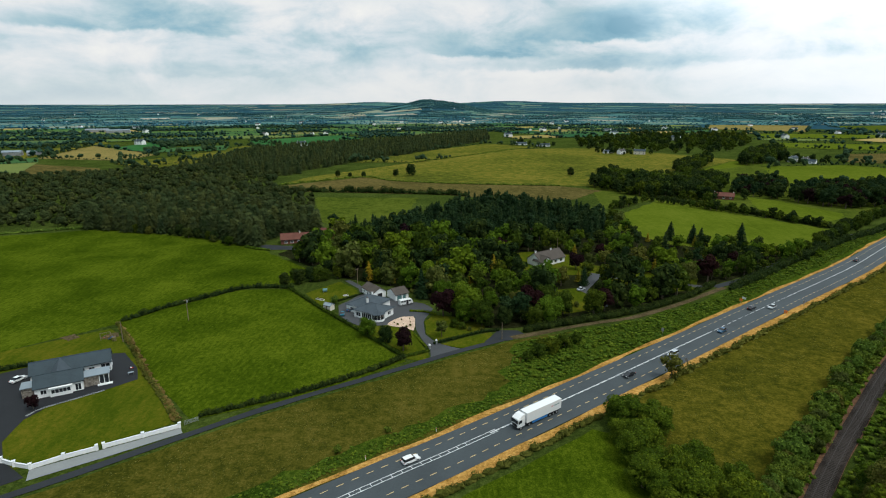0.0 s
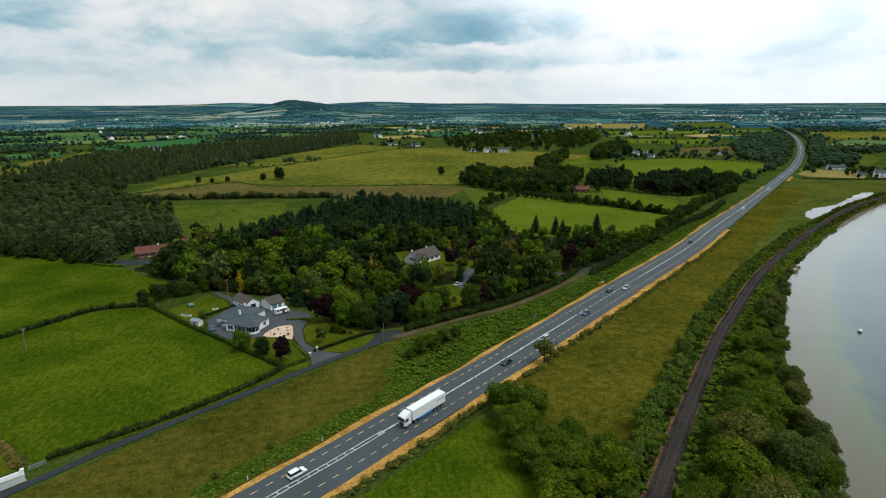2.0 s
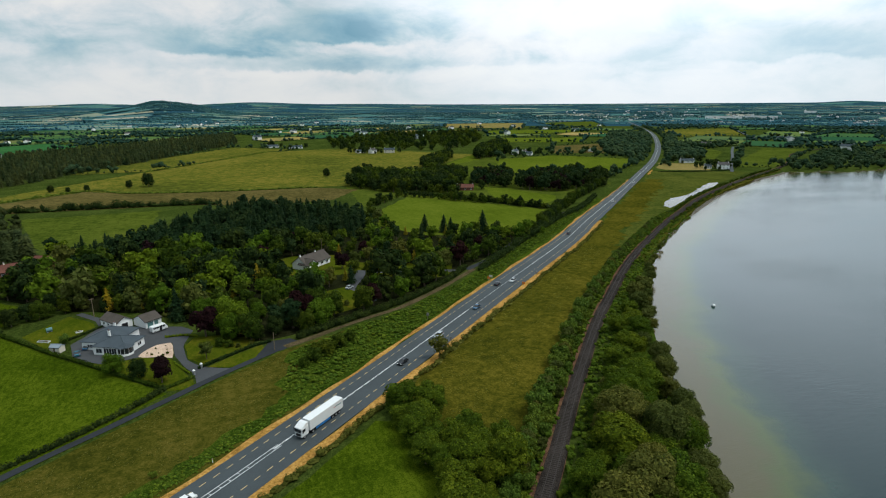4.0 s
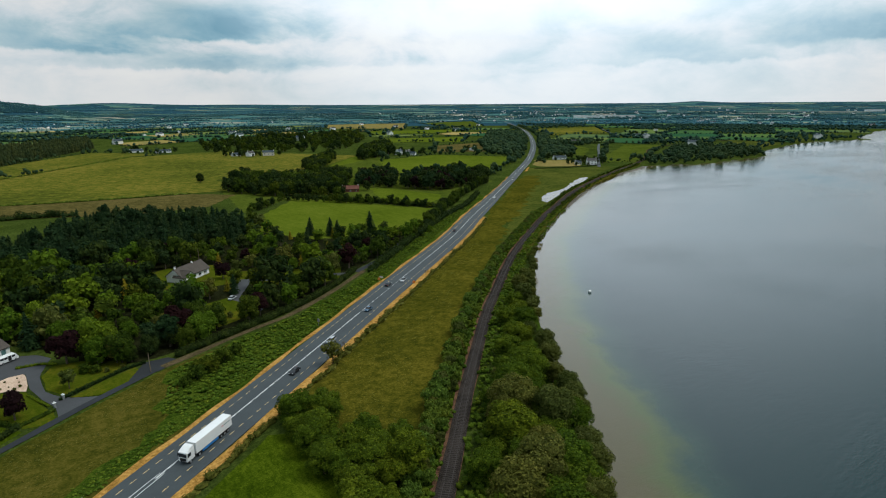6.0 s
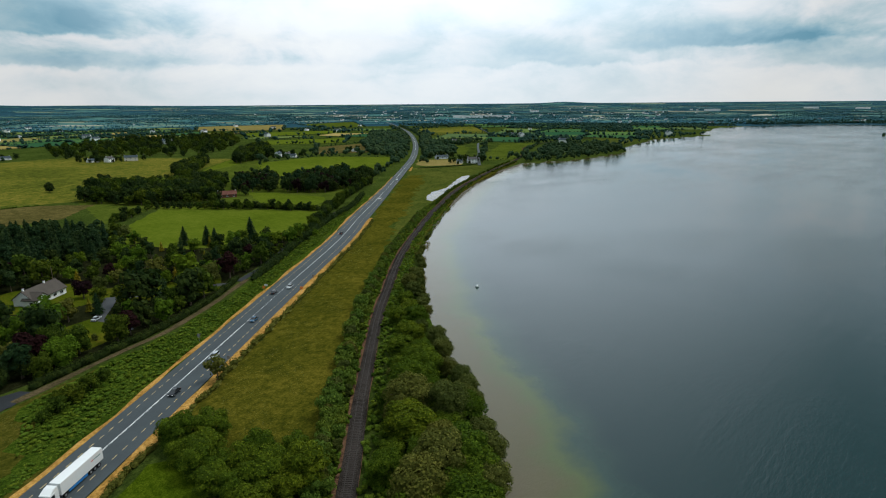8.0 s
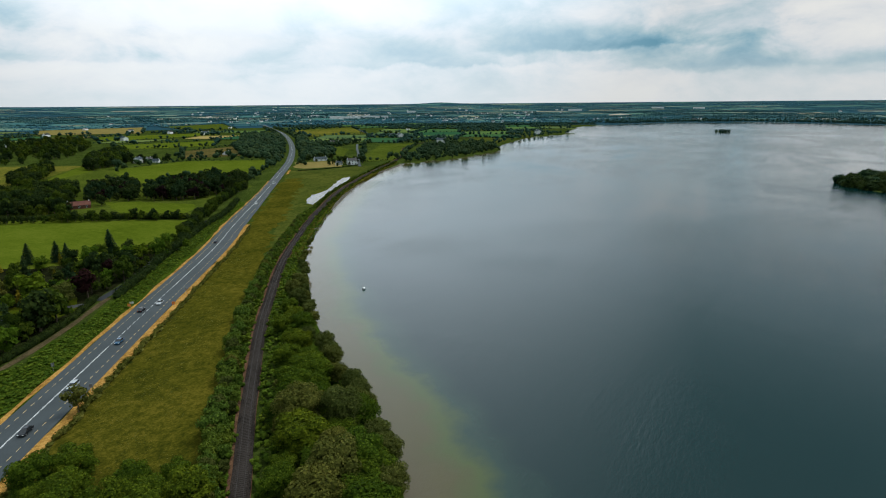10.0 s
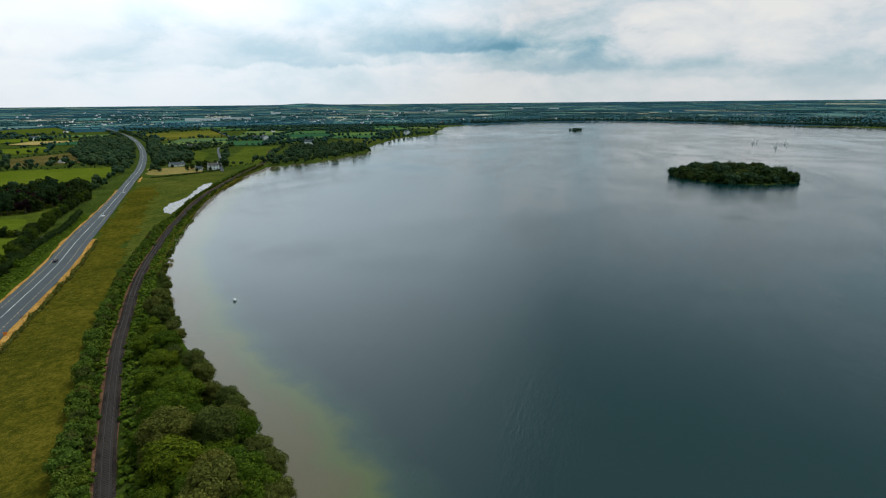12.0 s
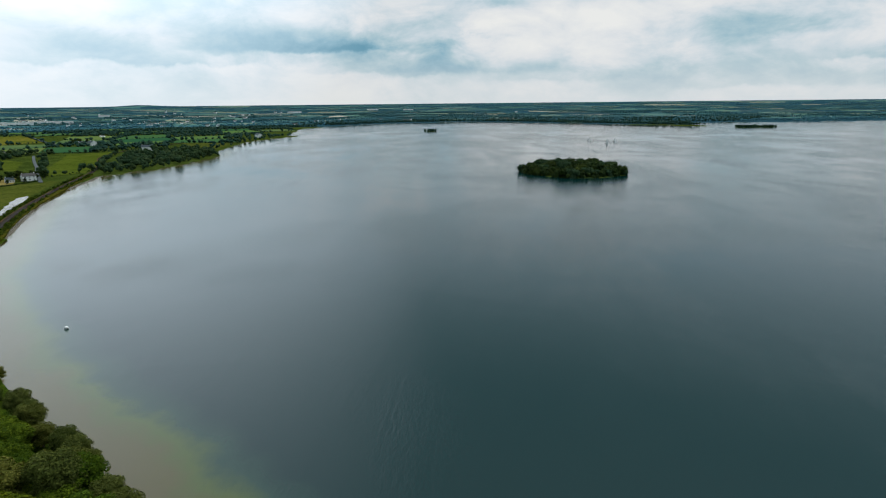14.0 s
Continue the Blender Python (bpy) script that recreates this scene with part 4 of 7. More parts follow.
def mass(name, protos, xy, scale, mats, label, category, zsquash=(0.9, 1.15), lift=0.0, seed=3):
    """Many plants joined into one mesh of kind stuff."""
    g = np.random.default_rng(seed)
    if not len(xy):
        return
    z = land_height(xy[:, 0], xy[:, 1]) + lift
    V, F, I, k, own = [], [], [], 0, []
    which = g.integers(0, len(protos), len(xy))
    for w, (pv, pf, *pi) in enumerate(protos):
        ix = np.where(which == w)[0]
        if not len(ix):
            continue
        a = g.uniform(0, 2 * np.pi, len(ix))
        s = (scale[ix] if hasattr(scale, "shape") else g.uniform(*scale, len(ix)))
        h = s * g.uniform(*zsquash, len(ix))
        ca, sa = np.cos(a) * s, np.sin(a) * s
        v = np.empty((len(ix), len(pv), 3))
        v[:, :, 0] = ca[:, None] * pv[:, 0] - sa[:, None] * pv[:, 1] + xy[ix, 0][:, None]
        v[:, :, 1] = sa[:, None] * pv[:, 0] + ca[:, None] * pv[:, 1] + xy[ix, 1][:, None]
        v[:, :, 2] = h[:, None] * pv[:, 2] + z[ix][:, None]
        V.append(v.reshape(-1, 3))
        own.append(np.repeat(np.random.default_rng(seed + w).uniform(0, 1, len(ix)), len(pv)))
        F.append((np.arange(len(ix))[:, None, None] * len(pv) + pf + k).reshape(-1, 3))
        k += len(ix) * len(pv)
        I += [np.tile(pi[0], len(ix))] if pi else []
    me = mesh_np(name, np.vstack(V), np.vstack(F), M[mats] if isinstance(mats, str) else [M[m] for m in mats], np.concatenate(I) if I else None)
    me.attributes.new("plant", "FLOAT", "POINT").data.foreach_set("value", np.concatenate(own).astype(np.float32))
    return tagged(new(name, me), label, category, kind="stuff")


def whole(key):
    """A kind of tree as arrays: corners, triangles and which of them are bark."""
    V, F, I, k = [], [], [], 0
    for i, me in enumerate(tree_kind(key)[::-1]):
        v = np.array([p.co[:] for p in me.vertices])
        f = np.array([q for p in me.polygons for q in ([p.vertices[:]] if len(p.vertices) == 3 else [(p.vertices[0], p.vertices[1], p.vertices[2]), (p.vertices[0], p.vertices[2], p.vertices[3])])])
        V.append(v)
        F.append(f + k)
        I.append(np.full(len(f), i))
        k += len(v)
    return np.vstack(V), np.vstack(F), np.concatenate(I)


def cluster(seed, n, base, spread=0.62, cards=0):
    """A small crown of a few blobs as arrays, about one unit in radius, standing on z = 0."""
    g = np.random.default_rng(seed)
    V, F, k, lob = [], [], 0, []
    for i in range(n):
        a = 2.4 * i + g.uniform(0, 1)
        w = spread * g.uniform(0.5, 1) if i else 0
        r = g.uniform(0.42, 0.62)
        v, f = lump(base, seed * 7 + i, 0.5)
        c = np.array([w * math.cos(a), w * math.sin(a), g.uniform(0.45, 1.35) if i else 1.2])
        lob.append((*c, r))
        V.append(v * r + c)
        F.append(f + k)
        k += len(v)
    if cards:
        v, f = sprays(g, np.array(lob), cards, 0.14)
        V.append(v)
        F.append(f + k)
    return np.vstack(V), np.vstack(F)


STONE0 = ico(1)


def spire(seed, sides, tiers):
    me = fir_mesh("spire", seed, 1.0, 0.225, tiers, sides, "needle", 0.05, 26, 0.09)
    v = np.array([p.co[:] for p in me.vertices])
    f = np.array([list(p.vertices) for p in me.polygons])
    bpy.data.meshes.remove(me)
    return v, f


def hedge(name, pts, width, height, mat, label, seed=1, size=0.22, density=9.0, wild=0.3, category="hedge"):
    """A hedge: a run of uneven leafy lumps set with sprays, along a line."""
    g = np.random.default_rng(seed)
    line = curve_points(pts, width * 0.55) if len(pts) > 2 else np.array(pts[0]) + np.linspace(0, 1, max(2, int(math.dist(*pts) / (width * 0.55))))[:, None] * (np.array(pts[1]) - np.array(pts[0]))
    lob, V, F, k = [], [], [], 0
    for i, (x, y) in enumerate(line):
        h = height * (1 + wild * g.normal() * 0.6)
        r = width / 2 * (1 + wild * g.normal() * 0.4)
        v, f = STONES[i % 6]
        V.append(v * [r * 0.92, r * 0.92, h * 0.46] + [x, y, h * 0.42])
        F.append(f + k)
        k += len(v)
        lob.append((x, y, h * 0.55, max(0.15, min(r * 1.05, h * 0.62))))
    n = int(len(line) * width * 0.55 * (width + 2 * height) * density * 0.8)
    v, f = sprays(g, np.array(lob), n, size)
    V.append(v)
    F.append(f + k)
    return tagged(new(name, mesh_np(name, np.vstack(V), np.vstack(F), M[mat])), label, category, kind="stuff" if wild > 0.5 else "")


# lakeside belt between railway and shore
BELT = [(26, 34), (66, 77), (101, 112), (139, 149), (160, 167), (214, 211), (250, 236), (252, 241), (215, 209), (189, 183), (164, 161), (130, 119), (110, 90), (94, 69), (77, 52), (44, 12), (34, 18)]
pts = scatter(BELT, 5.2, 11, clear=[(rail, 3.6)])
gap_s, gap_r = gap_to(SHORE, pts[:, 0], pts[:, 1]), gap_to(rail, pts[:, 0], pts[:, 1])
for i, (x, y) in enumerate(pts):
    d = gap_s[i]
    near = min(1.0, 0.32 + (gap_r[i] - 3.5) / 11)
    fade = np.interp(math.hypot(x, y), [130, 260, 330], [1.0, 0.72, 0.45])
    tree("shore", [0, 1, 2, 3, 1, 0, 2][i % 7] if d > 4 else 2, x, y, min(random.choice((0.9, 1.1, 1.35, 1.7)) * random.uniform(0.9, 1.1), 0.85 + 0.11 * d) * near * fade, squash=random.uniform(0.72, 0.92), group="lakeside trees")
# bushes on the landward side of the railway
c, n = stretch(rail, along(rail, 30, 52), along(rail, 300, 283), 2.6)
for i, (p, q) in enumerate(zip(c, n)):
    for off in (4.6, 7.2):
        if off == 4.6 and i % 2:
            continue
        o = p + q * (off + random.uniform(-0.8, 0.8))
        far = np.interp(math.hypot(*o), [140, 330], [1.0, 0.6])
        tree("bush", [0, 0, 2, 0, 1][i % 5], o[0], o[1], random.uniform(0.8, 1.4) * far * (0.6 if off < 7 else 1.0), group="railway bushes")
# trees round the small paddock
CLUMP = [(39, 126), (45, 134), (52, 130), (56, 116), (52, 110), (60, 103), (66, 102), (60, 84), (44, 70), (36, 74), (40, 90), (42, 101), (40, 116)]
for i, (x, y) in enumerate(scatter(CLUMP, 4.6, 15, clear=[(rail, 8.0)])):
    tree("shore", i % 2 if i % 5 else 3, x, y, random.choice((0.85, 1.05, 1.3)) * random.uniform(0.9, 1.1), squash=random.uniform(0.75, 0.95), group="paddock trees")
tree("open", 0, 68, 152.5, 1.35)

# ---- woods ----
LAWNS = [[(26, 296), (48, 303), (70, 296), (78, 276), (120, 252), (112, 236), (96, 232), (70, 258), (52, 260), (38, 270)], [(42, 206), (47, 236), (66, 240), (70, 222), (60, 212)]]
MIDWOOD = [(-92, 300), (-68, 350), (-33, 356), (-12, 402), (39, 462), (85, 425), (117, 385), (128, 330), (165, 303), (204, 292), (189, 281), (134, 251), (108, 232), (76, 212), (40, 195), (18, 192), (3, 200), (4, 214), (-10, 226), (-14, 237), (-34, 247), (-50, 256), (-66, 272)]
CONIFER = [(-240, 362), (-164, 346), (-118, 320), (-98, 306), (-74, 342), (-83, 366), (-126, 412), (-215, 470), (-260, 425)]
HOUSE_GAPS = [[(34, 254), (56, 254), (80, 274), (76, 294), (50, 300), (32, 288)], [(-108, 300), (-86, 290), (-62, 300), (-60, 338), (-84, 342), (-108, 334)]]
STAND = [(-62, 322), (-58, 350), (-33, 356), (-12, 402), (39, 462), (85, 425), (112, 380), (100, 345), (70, 335), (20, 318), (-20, 322)]
pts = scatter(MIDWOOD, 6.6, 21, holes=LAWNS + HOUSE_GAPS + [STAND])
# near-black floor sheet deepens the shade between the trees
sheet("wood_floor", MIDWOOD, 0.04, "litter", "leaf litter with the shade under dense trees in its colour", "wood floor")
inner = {}
for i, (x, y) in enumerate(pts):
    h = random.random()
    if h < 0.035:
        key, s = ("gold", 0), random.uniform(0.8, 1.1)
    elif h < 0.055:
        key, s = ("copper", 0), random.uniform(1.0, 1.5)
    elif h < 0.10:
        key, s = ("fir", i % 2), random.uniform(0.8, 1.2)
    elif h < 0.17:
        key, s = ("pine", i % 2), random.uniform(0.9, 1.4)
    else:
        key, s = ("broad", random.choice((0, 1, 2, 3, 4, 5, 5, 0))), random.choice([0.75, 1.0, 1.3, 1.6]) * random.uniform(0.9, 1.12)
    if x > 62 and y > 250 + 0.1 * x:
        s *= 0.66
    if 18 < x < 76 and 228 < y < 262:
        s *= 0.68
    if math.hypot(x, y) < 222:
        tree(*key, x, y, s, squash=random.uniform(0.9, 1.15), group="woodland trees")
    else:
        inner.setdefault(key, []).append((x, y, s))
for i, (x, y) in enumerate(scatter(STAND, 5.6, 24)):
    inner.setdefault(("fir", i % 2) if i % 3 else ("pine", i % 2), []).append((x, y, random.uniform(0.8, 1.12) * (1.0 if i % 3 else 1.25)))
for (kind, v), q in inner.items():
    q = np.array(q)
    mass("woodland", [whole((kind + "_far", v))], q[:, :2], q[:, 2], [tree_kind((kind, v))[1].materials[0].name, "bark"], LABELS[kind].replace("tree ", "trees "), "wood")
for x, y, s in ((171, 314, 1.15), (137, 330, .95), (147, 322, .95), (150, 318, .85)):
    tree("fir", 0, x, y, s, group="firs by the pasture")
pts = scatter(CONIFER, 5.0, 22, holes=HOUSE_GAPS)
mass("conifer_wood", [spire(s, 7, 10) for s in range(6)], pts, (10, 16), "needle", "dense plantation of dark green conifers", "conifer wood")
edge = stretch(curve_points([(-196, 352), (-164, 343), (-118, 314)], 4), 0, 100, 5.5)[0]
for i, (x, y) in enumerate(edge):
    tree("broad", (0, 2, 4, 1, 2)[i % 5], x + random.uniform(-3, 3), y + random.uniform(-3, 3), random.uniform(0.45, 0.85), group="trees before the plantation")
BOG = [(-310, 372), (-250, 372), (-262, 428), (-215, 474), (-126, 416), (-95, 400), (-116, 497), (-140, 528), (-176, 562), (-189, 650), (-278, 719), (-360, 720), (-470, 640), (-524, 640), (-480, 480)]
pts = scatter(BOG, 6.4, 23)
mass("scrub_wood", [cluster(s + 3, 5, ICO1, cards=60) for s in range(5)], scatter(BOG, 11.0, 33), (2.4, 5.0), "needle", "taller dark trees scattered through bog scrub", "scrub wood")
mass("scrub_wood", [cluster(s, 4, ICO1, cards=34) for s in range(5)], pts, (1.5, 3.4), "bog_leaf", "low olive-green scrub woodland on bog", "scrub wood")
FARBELT = [(-340, 722), (-310, 1043), (-159, 1192), (125, 1667), (105, 1290), (-60, 925), (-130, 800), (-181, 640), (-280, 722)]
pts = scatter(FARBELT, 8.5, 24)
mass("conifer_wood", [spire(s + 9, 6, 7) for s in range(4)], pts, (10, 14), "needle", "long belt of dark forestry conifers", "conifer wood")
WOOD_R = [(140, 530), (155, 600), (192, 686), (250, 700), (300, 660), (360, 605), (375, 480), (345, 420), (262, 372), (241, 380), (217, 388), (208, 423), (189, 436), (184, 470), (158, 471)]
WOOD_FLOOR = [(126, 432), (146, 560), (195, 655), (280, 695), (395, 845), (445, 775), (400, 690), (385, 580), (420, 490), (395, 452), (330, 428), (262, 366), (232, 408), (179, 474)]
sheet("field", WOOD_FLOOR, 0.05, "rush", "green rough grassland between tree belts")
sheet("field", [(268, 492), (243, 422), (260, 380), (280, 390), (300, 414), (290, 446), (284, 472)], 0.08, "pasture", "yellow-green glade between trees")
sheet("field", [(319, 696), (447, 846), (398, 745), (343, 705)], 0.08, "pasture", "narrow yellow-green field between tree belts")
sheet("field", [(222, 611), (273, 657), (262, 622), (238, 604)], 0.08, "pasture", "small green clearing in a wood")
YARDS = [[(224, 462), (262, 462), (262, 496), (224, 496)], [(312, 560), (342, 560), (342, 596), (312, 596)]]
MIXED = (("broad", 2), ("broad", 3), ("broad", 1), ("broad", 0))
SOMBRE = (("pine", 0), ("broad", 2), ("broad", 1), ("copper", 0))
for seed, gap, keys, size, belt in (
    (201, 6.6, MIXED, (0.95, 1.6), [(146, 558), (164, 504), (184, 488), (218, 492), (249, 563), (220, 599), (195, 648)]),
    (211, 6.6, MIXED, (0.9, 1.5), [(183, 485), (222, 448), (242, 502), (281, 551), (297, 624), (274, 618), (234, 593)]),
    (221, 7.6, MIXED, (1.1, 1.7), [(280, 694), (317, 735), (394, 840), (379, 797), (316, 697), (273, 633)]),
    (231, 8.5, MIXED, (1.2, 1.8), [(393, 746), (442, 772), (501, 825), (569, 956), (546, 965), (475, 893)]),
    (241, 6.6, SOMBRE, (0.9, 1.45), [(282, 540), (262, 505), (288, 476), (320, 514), (339, 566), (326, 600)]),
    (251, 6.6, SOMBRE, (1.05, 1.6), [(290, 470), (296, 443), (311, 432), (334, 432), (392, 456), (424, 498), (399, 519), (366, 519), (334, 520)]),
    (261, 4.8, MIXED, (0.45, 0.85), [(126, 433), (176, 478), (230, 412), (258, 366), (252, 362), (226, 402), (174, 470), (130, 426)]),
    (271, 19.0, MIXED, (1.0, 1.8), [(250, 1030), (340, 985), (425, 900), (520, 1010), (640, 1190), (790, 1500), (560, 1470), (430, 1400), (300, 1280)]),
):
    spots = scatter(belt, gap, seed, holes=YARDS)
    for k, key in enumerate(keys):
        mass("woodland", [whole((key[0] + "_far", key[1]))], spots[k::len(keys)], size, [tree_kind(key)[1].materials[0].name, "bark"], "belt of " + LABELS[key[0]].replace("tree ", "trees "), "wood", seed=seed + k)
# trees along lane and pasture edge
for i, (x, y) in enumerate(stretch(curve_points([(200, 298), (230, 325), (262, 354), (300, 386), (345, 420), (385, 450)], 5), 0, 240, 6.0)[0]):
    tree("broad", i % 4, x + random.uniform(-2, 2), y + random.uniform(-2, 2), random.uniform(0.55, 1.05), group="lane trees")
mass("broadleaf_wood", [cluster(s + 20, 5, ICO1) for s in range(5)], scatter([(1118, 1289), (1096, 1134), (968, 991), (676, 702), (618, 662), (616, 711), (720, 860)], 10, 26), (4.5, 7), "hedge_leaf", "broadleaf wood beside the main road", "wood")
mass("broadleaf_wood", [cluster(s + 30, 5, ICO1) for s in range(5)], scatter([(1130, 1088), (1080, 1018), (866, 820), (800, 690), (700, 600), (630, 598), (660, 636), (900, 880)], 10, 27, clear=[(road, 11)]), (4, 6.5), "hedge_leaf", "tree belt at the bend of the road", "wood")
mass("broadleaf_wood", [cluster(s + 40, 5, ICO1, cards=50) for s in range(5)], scatter([(668, 452), (708, 431), (753, 416), (853, 415), (923, 417), (990, 452), (1080, 520), (1000, 600), (900, 560), (780, 505)], 11.5, 28), (3, 6.5), "hedge_leaf", "dark wood on a lake promontory", "wood")
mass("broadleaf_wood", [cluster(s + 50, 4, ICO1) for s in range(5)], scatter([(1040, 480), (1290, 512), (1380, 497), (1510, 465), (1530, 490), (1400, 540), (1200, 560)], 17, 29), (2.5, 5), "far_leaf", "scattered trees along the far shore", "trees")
# woods along the far shore
c, n = stretch(SHORE, along(SHORE, 2211, 505), along(SHORE, 1960, -760), 8.0)
g = np.random.default_rng(65)
q = np.vstack([c + n * o + g.normal(0, 4.0, c.shape) for o in (-330, -250, -190, -140, -100, -68, -42, -22, -10, 10, 22, 42, 68, 100, 140, 190, 250, 330)])
deep = np.vstack([c + n * o + g.normal(0, 9.0, c.shape) for o in (-960, -860, -770, -690, -610, -540, -470, -400, 400, 470, 540, 610, 690, 770, 860, 960)])
q = np.vstack([q, deep[deep[:, 1] < g.uniform(-60, 20, len(deep))]])
q = q[(lake_side(q[:, 0], q[:, 1]) > 7) & (np.hypot(q[:, 0], q[:, 1]) < 3100)]
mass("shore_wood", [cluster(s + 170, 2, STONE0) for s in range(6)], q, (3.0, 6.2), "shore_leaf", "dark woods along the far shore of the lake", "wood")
# islands
ISLE = [(702, -62), (668, -70), (640, -92), (626, -114), (628, -146), (650, -178), (680, -186), (706, -170), (722, -130), (722, -85)]
structure("island", mesh_np("island", [(x, y, -0.9) for x, y in ISLE] + [(674 + (x - 674) * 1.05, -124 + (y + 124) * 1.05, -2.2) for x, y in ISLE], [range(10)] + [(i, 10 + i, 10 + (i + 1) % 10, (i + 1) % 10) for i in range(10)], M["ground"]), "low wooded island in the lake", "island")
pts = scatter(ISLE, 5.4, 30)
edge = gap_to(ISLE, pts[:, 0], pts[:, 1], closed=True)
crown = np.interp(edge, [0, 10, 34], [5.2, 6.8, 8.6]) * np.random.default_rng(8).uniform(0.8, 1.2, len(pts))
for k, mat in enumerate(("leaf_dark", "hedge_leaf", "leaf_dark")):
    mass("island_wood", [cluster(s + 60, 7, ICO1, cards=110) for s in range(6)], pts[k::3], crown[k::3], mat, "dense low trees covering a lake island", "wood", lift=0.6, seed=k + 3)
for cx, cy, rx, ry in ((1752, 118, 10, 17), (1850, -905, 18, 62)):
    oval = [(cx + rx * math.cos(a), cy + ry * math.sin(a)) for a in np.linspace(0, 6.28, 14, endpoint=False)]
    structure("island", mesh_np("island", [(x, y, -0.9) for x, y in oval] + [(cx + (x - cx) * 1.1, cy + (y - cy) * 1.1, -2.0) for x, y in oval], [range(14)] + [(i, 14 + i, 14 + (i + 1) % 14, (i + 1) % 14) for i in range(14)], M["fern"]), "tiny wooded islet in the lake", "island")
    mass("island_wood", [cluster(s + 70, 4, ICO1) for s in range(3)], scatter(oval, 6.5, 31), (3.5, 5.5), "far_leaf", "trees on a tiny lake islet", "wood", lift=2.5)

# ---- distant farmland: patchwork of fields with hedgerows ----
KEEP_OUT = [BIG, BOG, FARBELT, WOOD_R, CONIFER, MIDWOOD, FIELD_A, FIELD_B]
KNOWN = [WOOD_FLOOR, [(267, 1042), (432, 910), (601, 1158), (767, 1480), (538, 1426), (327, 1273)], [(819, 1953), (950, 1766), (1073, 1762), (940, 1549), (886, 1646)], [(-43, 975), (89, 1185), (188, 1074), (-40, 800), (-130, 800)], [(403, 709), (534, 676), (443, 557), (361, 579)], [(418, 738), (539, 755), (614, 642), (433, 493), (381, 612)], [(659, 923), (814, 939), (628, 730), (561, 795)], [(692, 1207), (904, 1127), (771, 982), (628, 1072)], [(854, 1574), (1158, 1473), (1073, 1338), (754, 1357)]]
KNOWN += [[(1034, 2244), (1382, 2152), (1051, 1655), (860, 1867)], [(1414, 2114), (1780, 2188), (1393, 1642), (1208, 1618)], [(1340, 1335), (1617, 1304), (1299, 999), (1103, 1034)], [(640, 500), (720, 560), (960, 740), (1010, 640), (850, 560), (700, 478)], [(-619, 862), (-702, 1139), (-466, 928), (-478, 833)], [(-438, 1292), (-278, 1526), (-196, 1371), (-282, 1084)], [(-707, 902), (-767, 1301), (-625, 795)], [(-464, 792), (-411, 927), (-393, 1147), (-315, 1005), (-394, 725)]]


def patchwork():
    """Warped grid of fields: corner places, then a quad for each cell and a hedge on each side."""
    g = np.random.default_rng(41)
    step, turn = 150.0, radians(28)
    n = 66
    i, j = np.meshgrid(np.arange(n), np.arange(n), indexing="ij")
    u = (i - n / 2) * step + g.uniform(-38, 38, i.shape) + (j % 2) * 40
    v = (j - n / 2) * step * 0.8 + g.uniform(-28, 28, i.shape)
    x, y = u * math.cos(turn) - v * math.sin(turn), u * math.sin(turn) + v * math.cos(turn)
    cx = (x[:-1, :-1] + x[1:, :-1] + x[1:, 1:] + x[:-1, 1:]) / 4
    cy = (y[:-1, :-1] + y[1:, :-1] + y[1:, 1:] + y[:-1, 1:]) / 4
    r, az = np.hypot(cx, cy), np.degrees(np.arctan2(cx, cy))
    side = lake_side(cx, cy)
    ok = (r > 560) & (r < 3700) & (side > 70) & (az > -75) & (az < 150)
    spots = [(x[:-1, :-1] * a * b + x[1:, :-1] * (1 - a) * b + x[1:, 1:] * (1 - a) * (1 - b) + x[:-1, 1:] * a * (1 - b), y[:-1, :-1] * a * b + y[1:, :-1] * (1 - a) * b + y[1:, 1:] * (1 - a) * (1 - b) + y[:-1, 1:] * a * (1 - b)) for a in (0.1, 0.5, 0.9) for b in (0.1, 0.5, 0.9)]
    for p in KEEP_OUT + KNOWN:
        for px, py in spots:
            ok &= ~inside(p, px, py)
    ok &= gap_to(road, cx, cy) > 45
    kind = g.uniform(0, 1, ok.shape)
    V, F, hx = [], [], []
    woods = []
    for a, b in zip(*np.where(ok)):
        q = np.array([(x[a, b], y[a, b]), (x[a + 1, b], y[a + 1, b]), (x[a + 1, b + 1], y[a + 1, b + 1]), (x[a, b + 1], y[a, b + 1])])
        far = r[a, b]
        if kind[a, b] < 0.75 * (far > 1900 and az[a, b] > 55) or kind[a, b] < (0.18 if far < 1300 else 0.30 if far < 2600 else 0.36):
            woods.append((q, far))
        else:
            m = q.mean(0)
            e = m + (q - m) * 0.985
            e = np.vstack([p + (w - p) * t for p, w in zip(e, np.roll(e, -1, 0)) for t in (0, 0.5)])
            k = len(V)
            V += [(*p, 0.5 + far / 2500) for p in e]
            F.append(list(range(k, k + 8)))
        for p, w in ((q[0], q[1]), (q[0], q[3])):
            if g.random() > 0.1:
                hx.append((p, w, far))
    V = np.array(V)
    V[:, 2] += land_height(V[:, 0], V[:, 1])
    return V, F, hx, woods


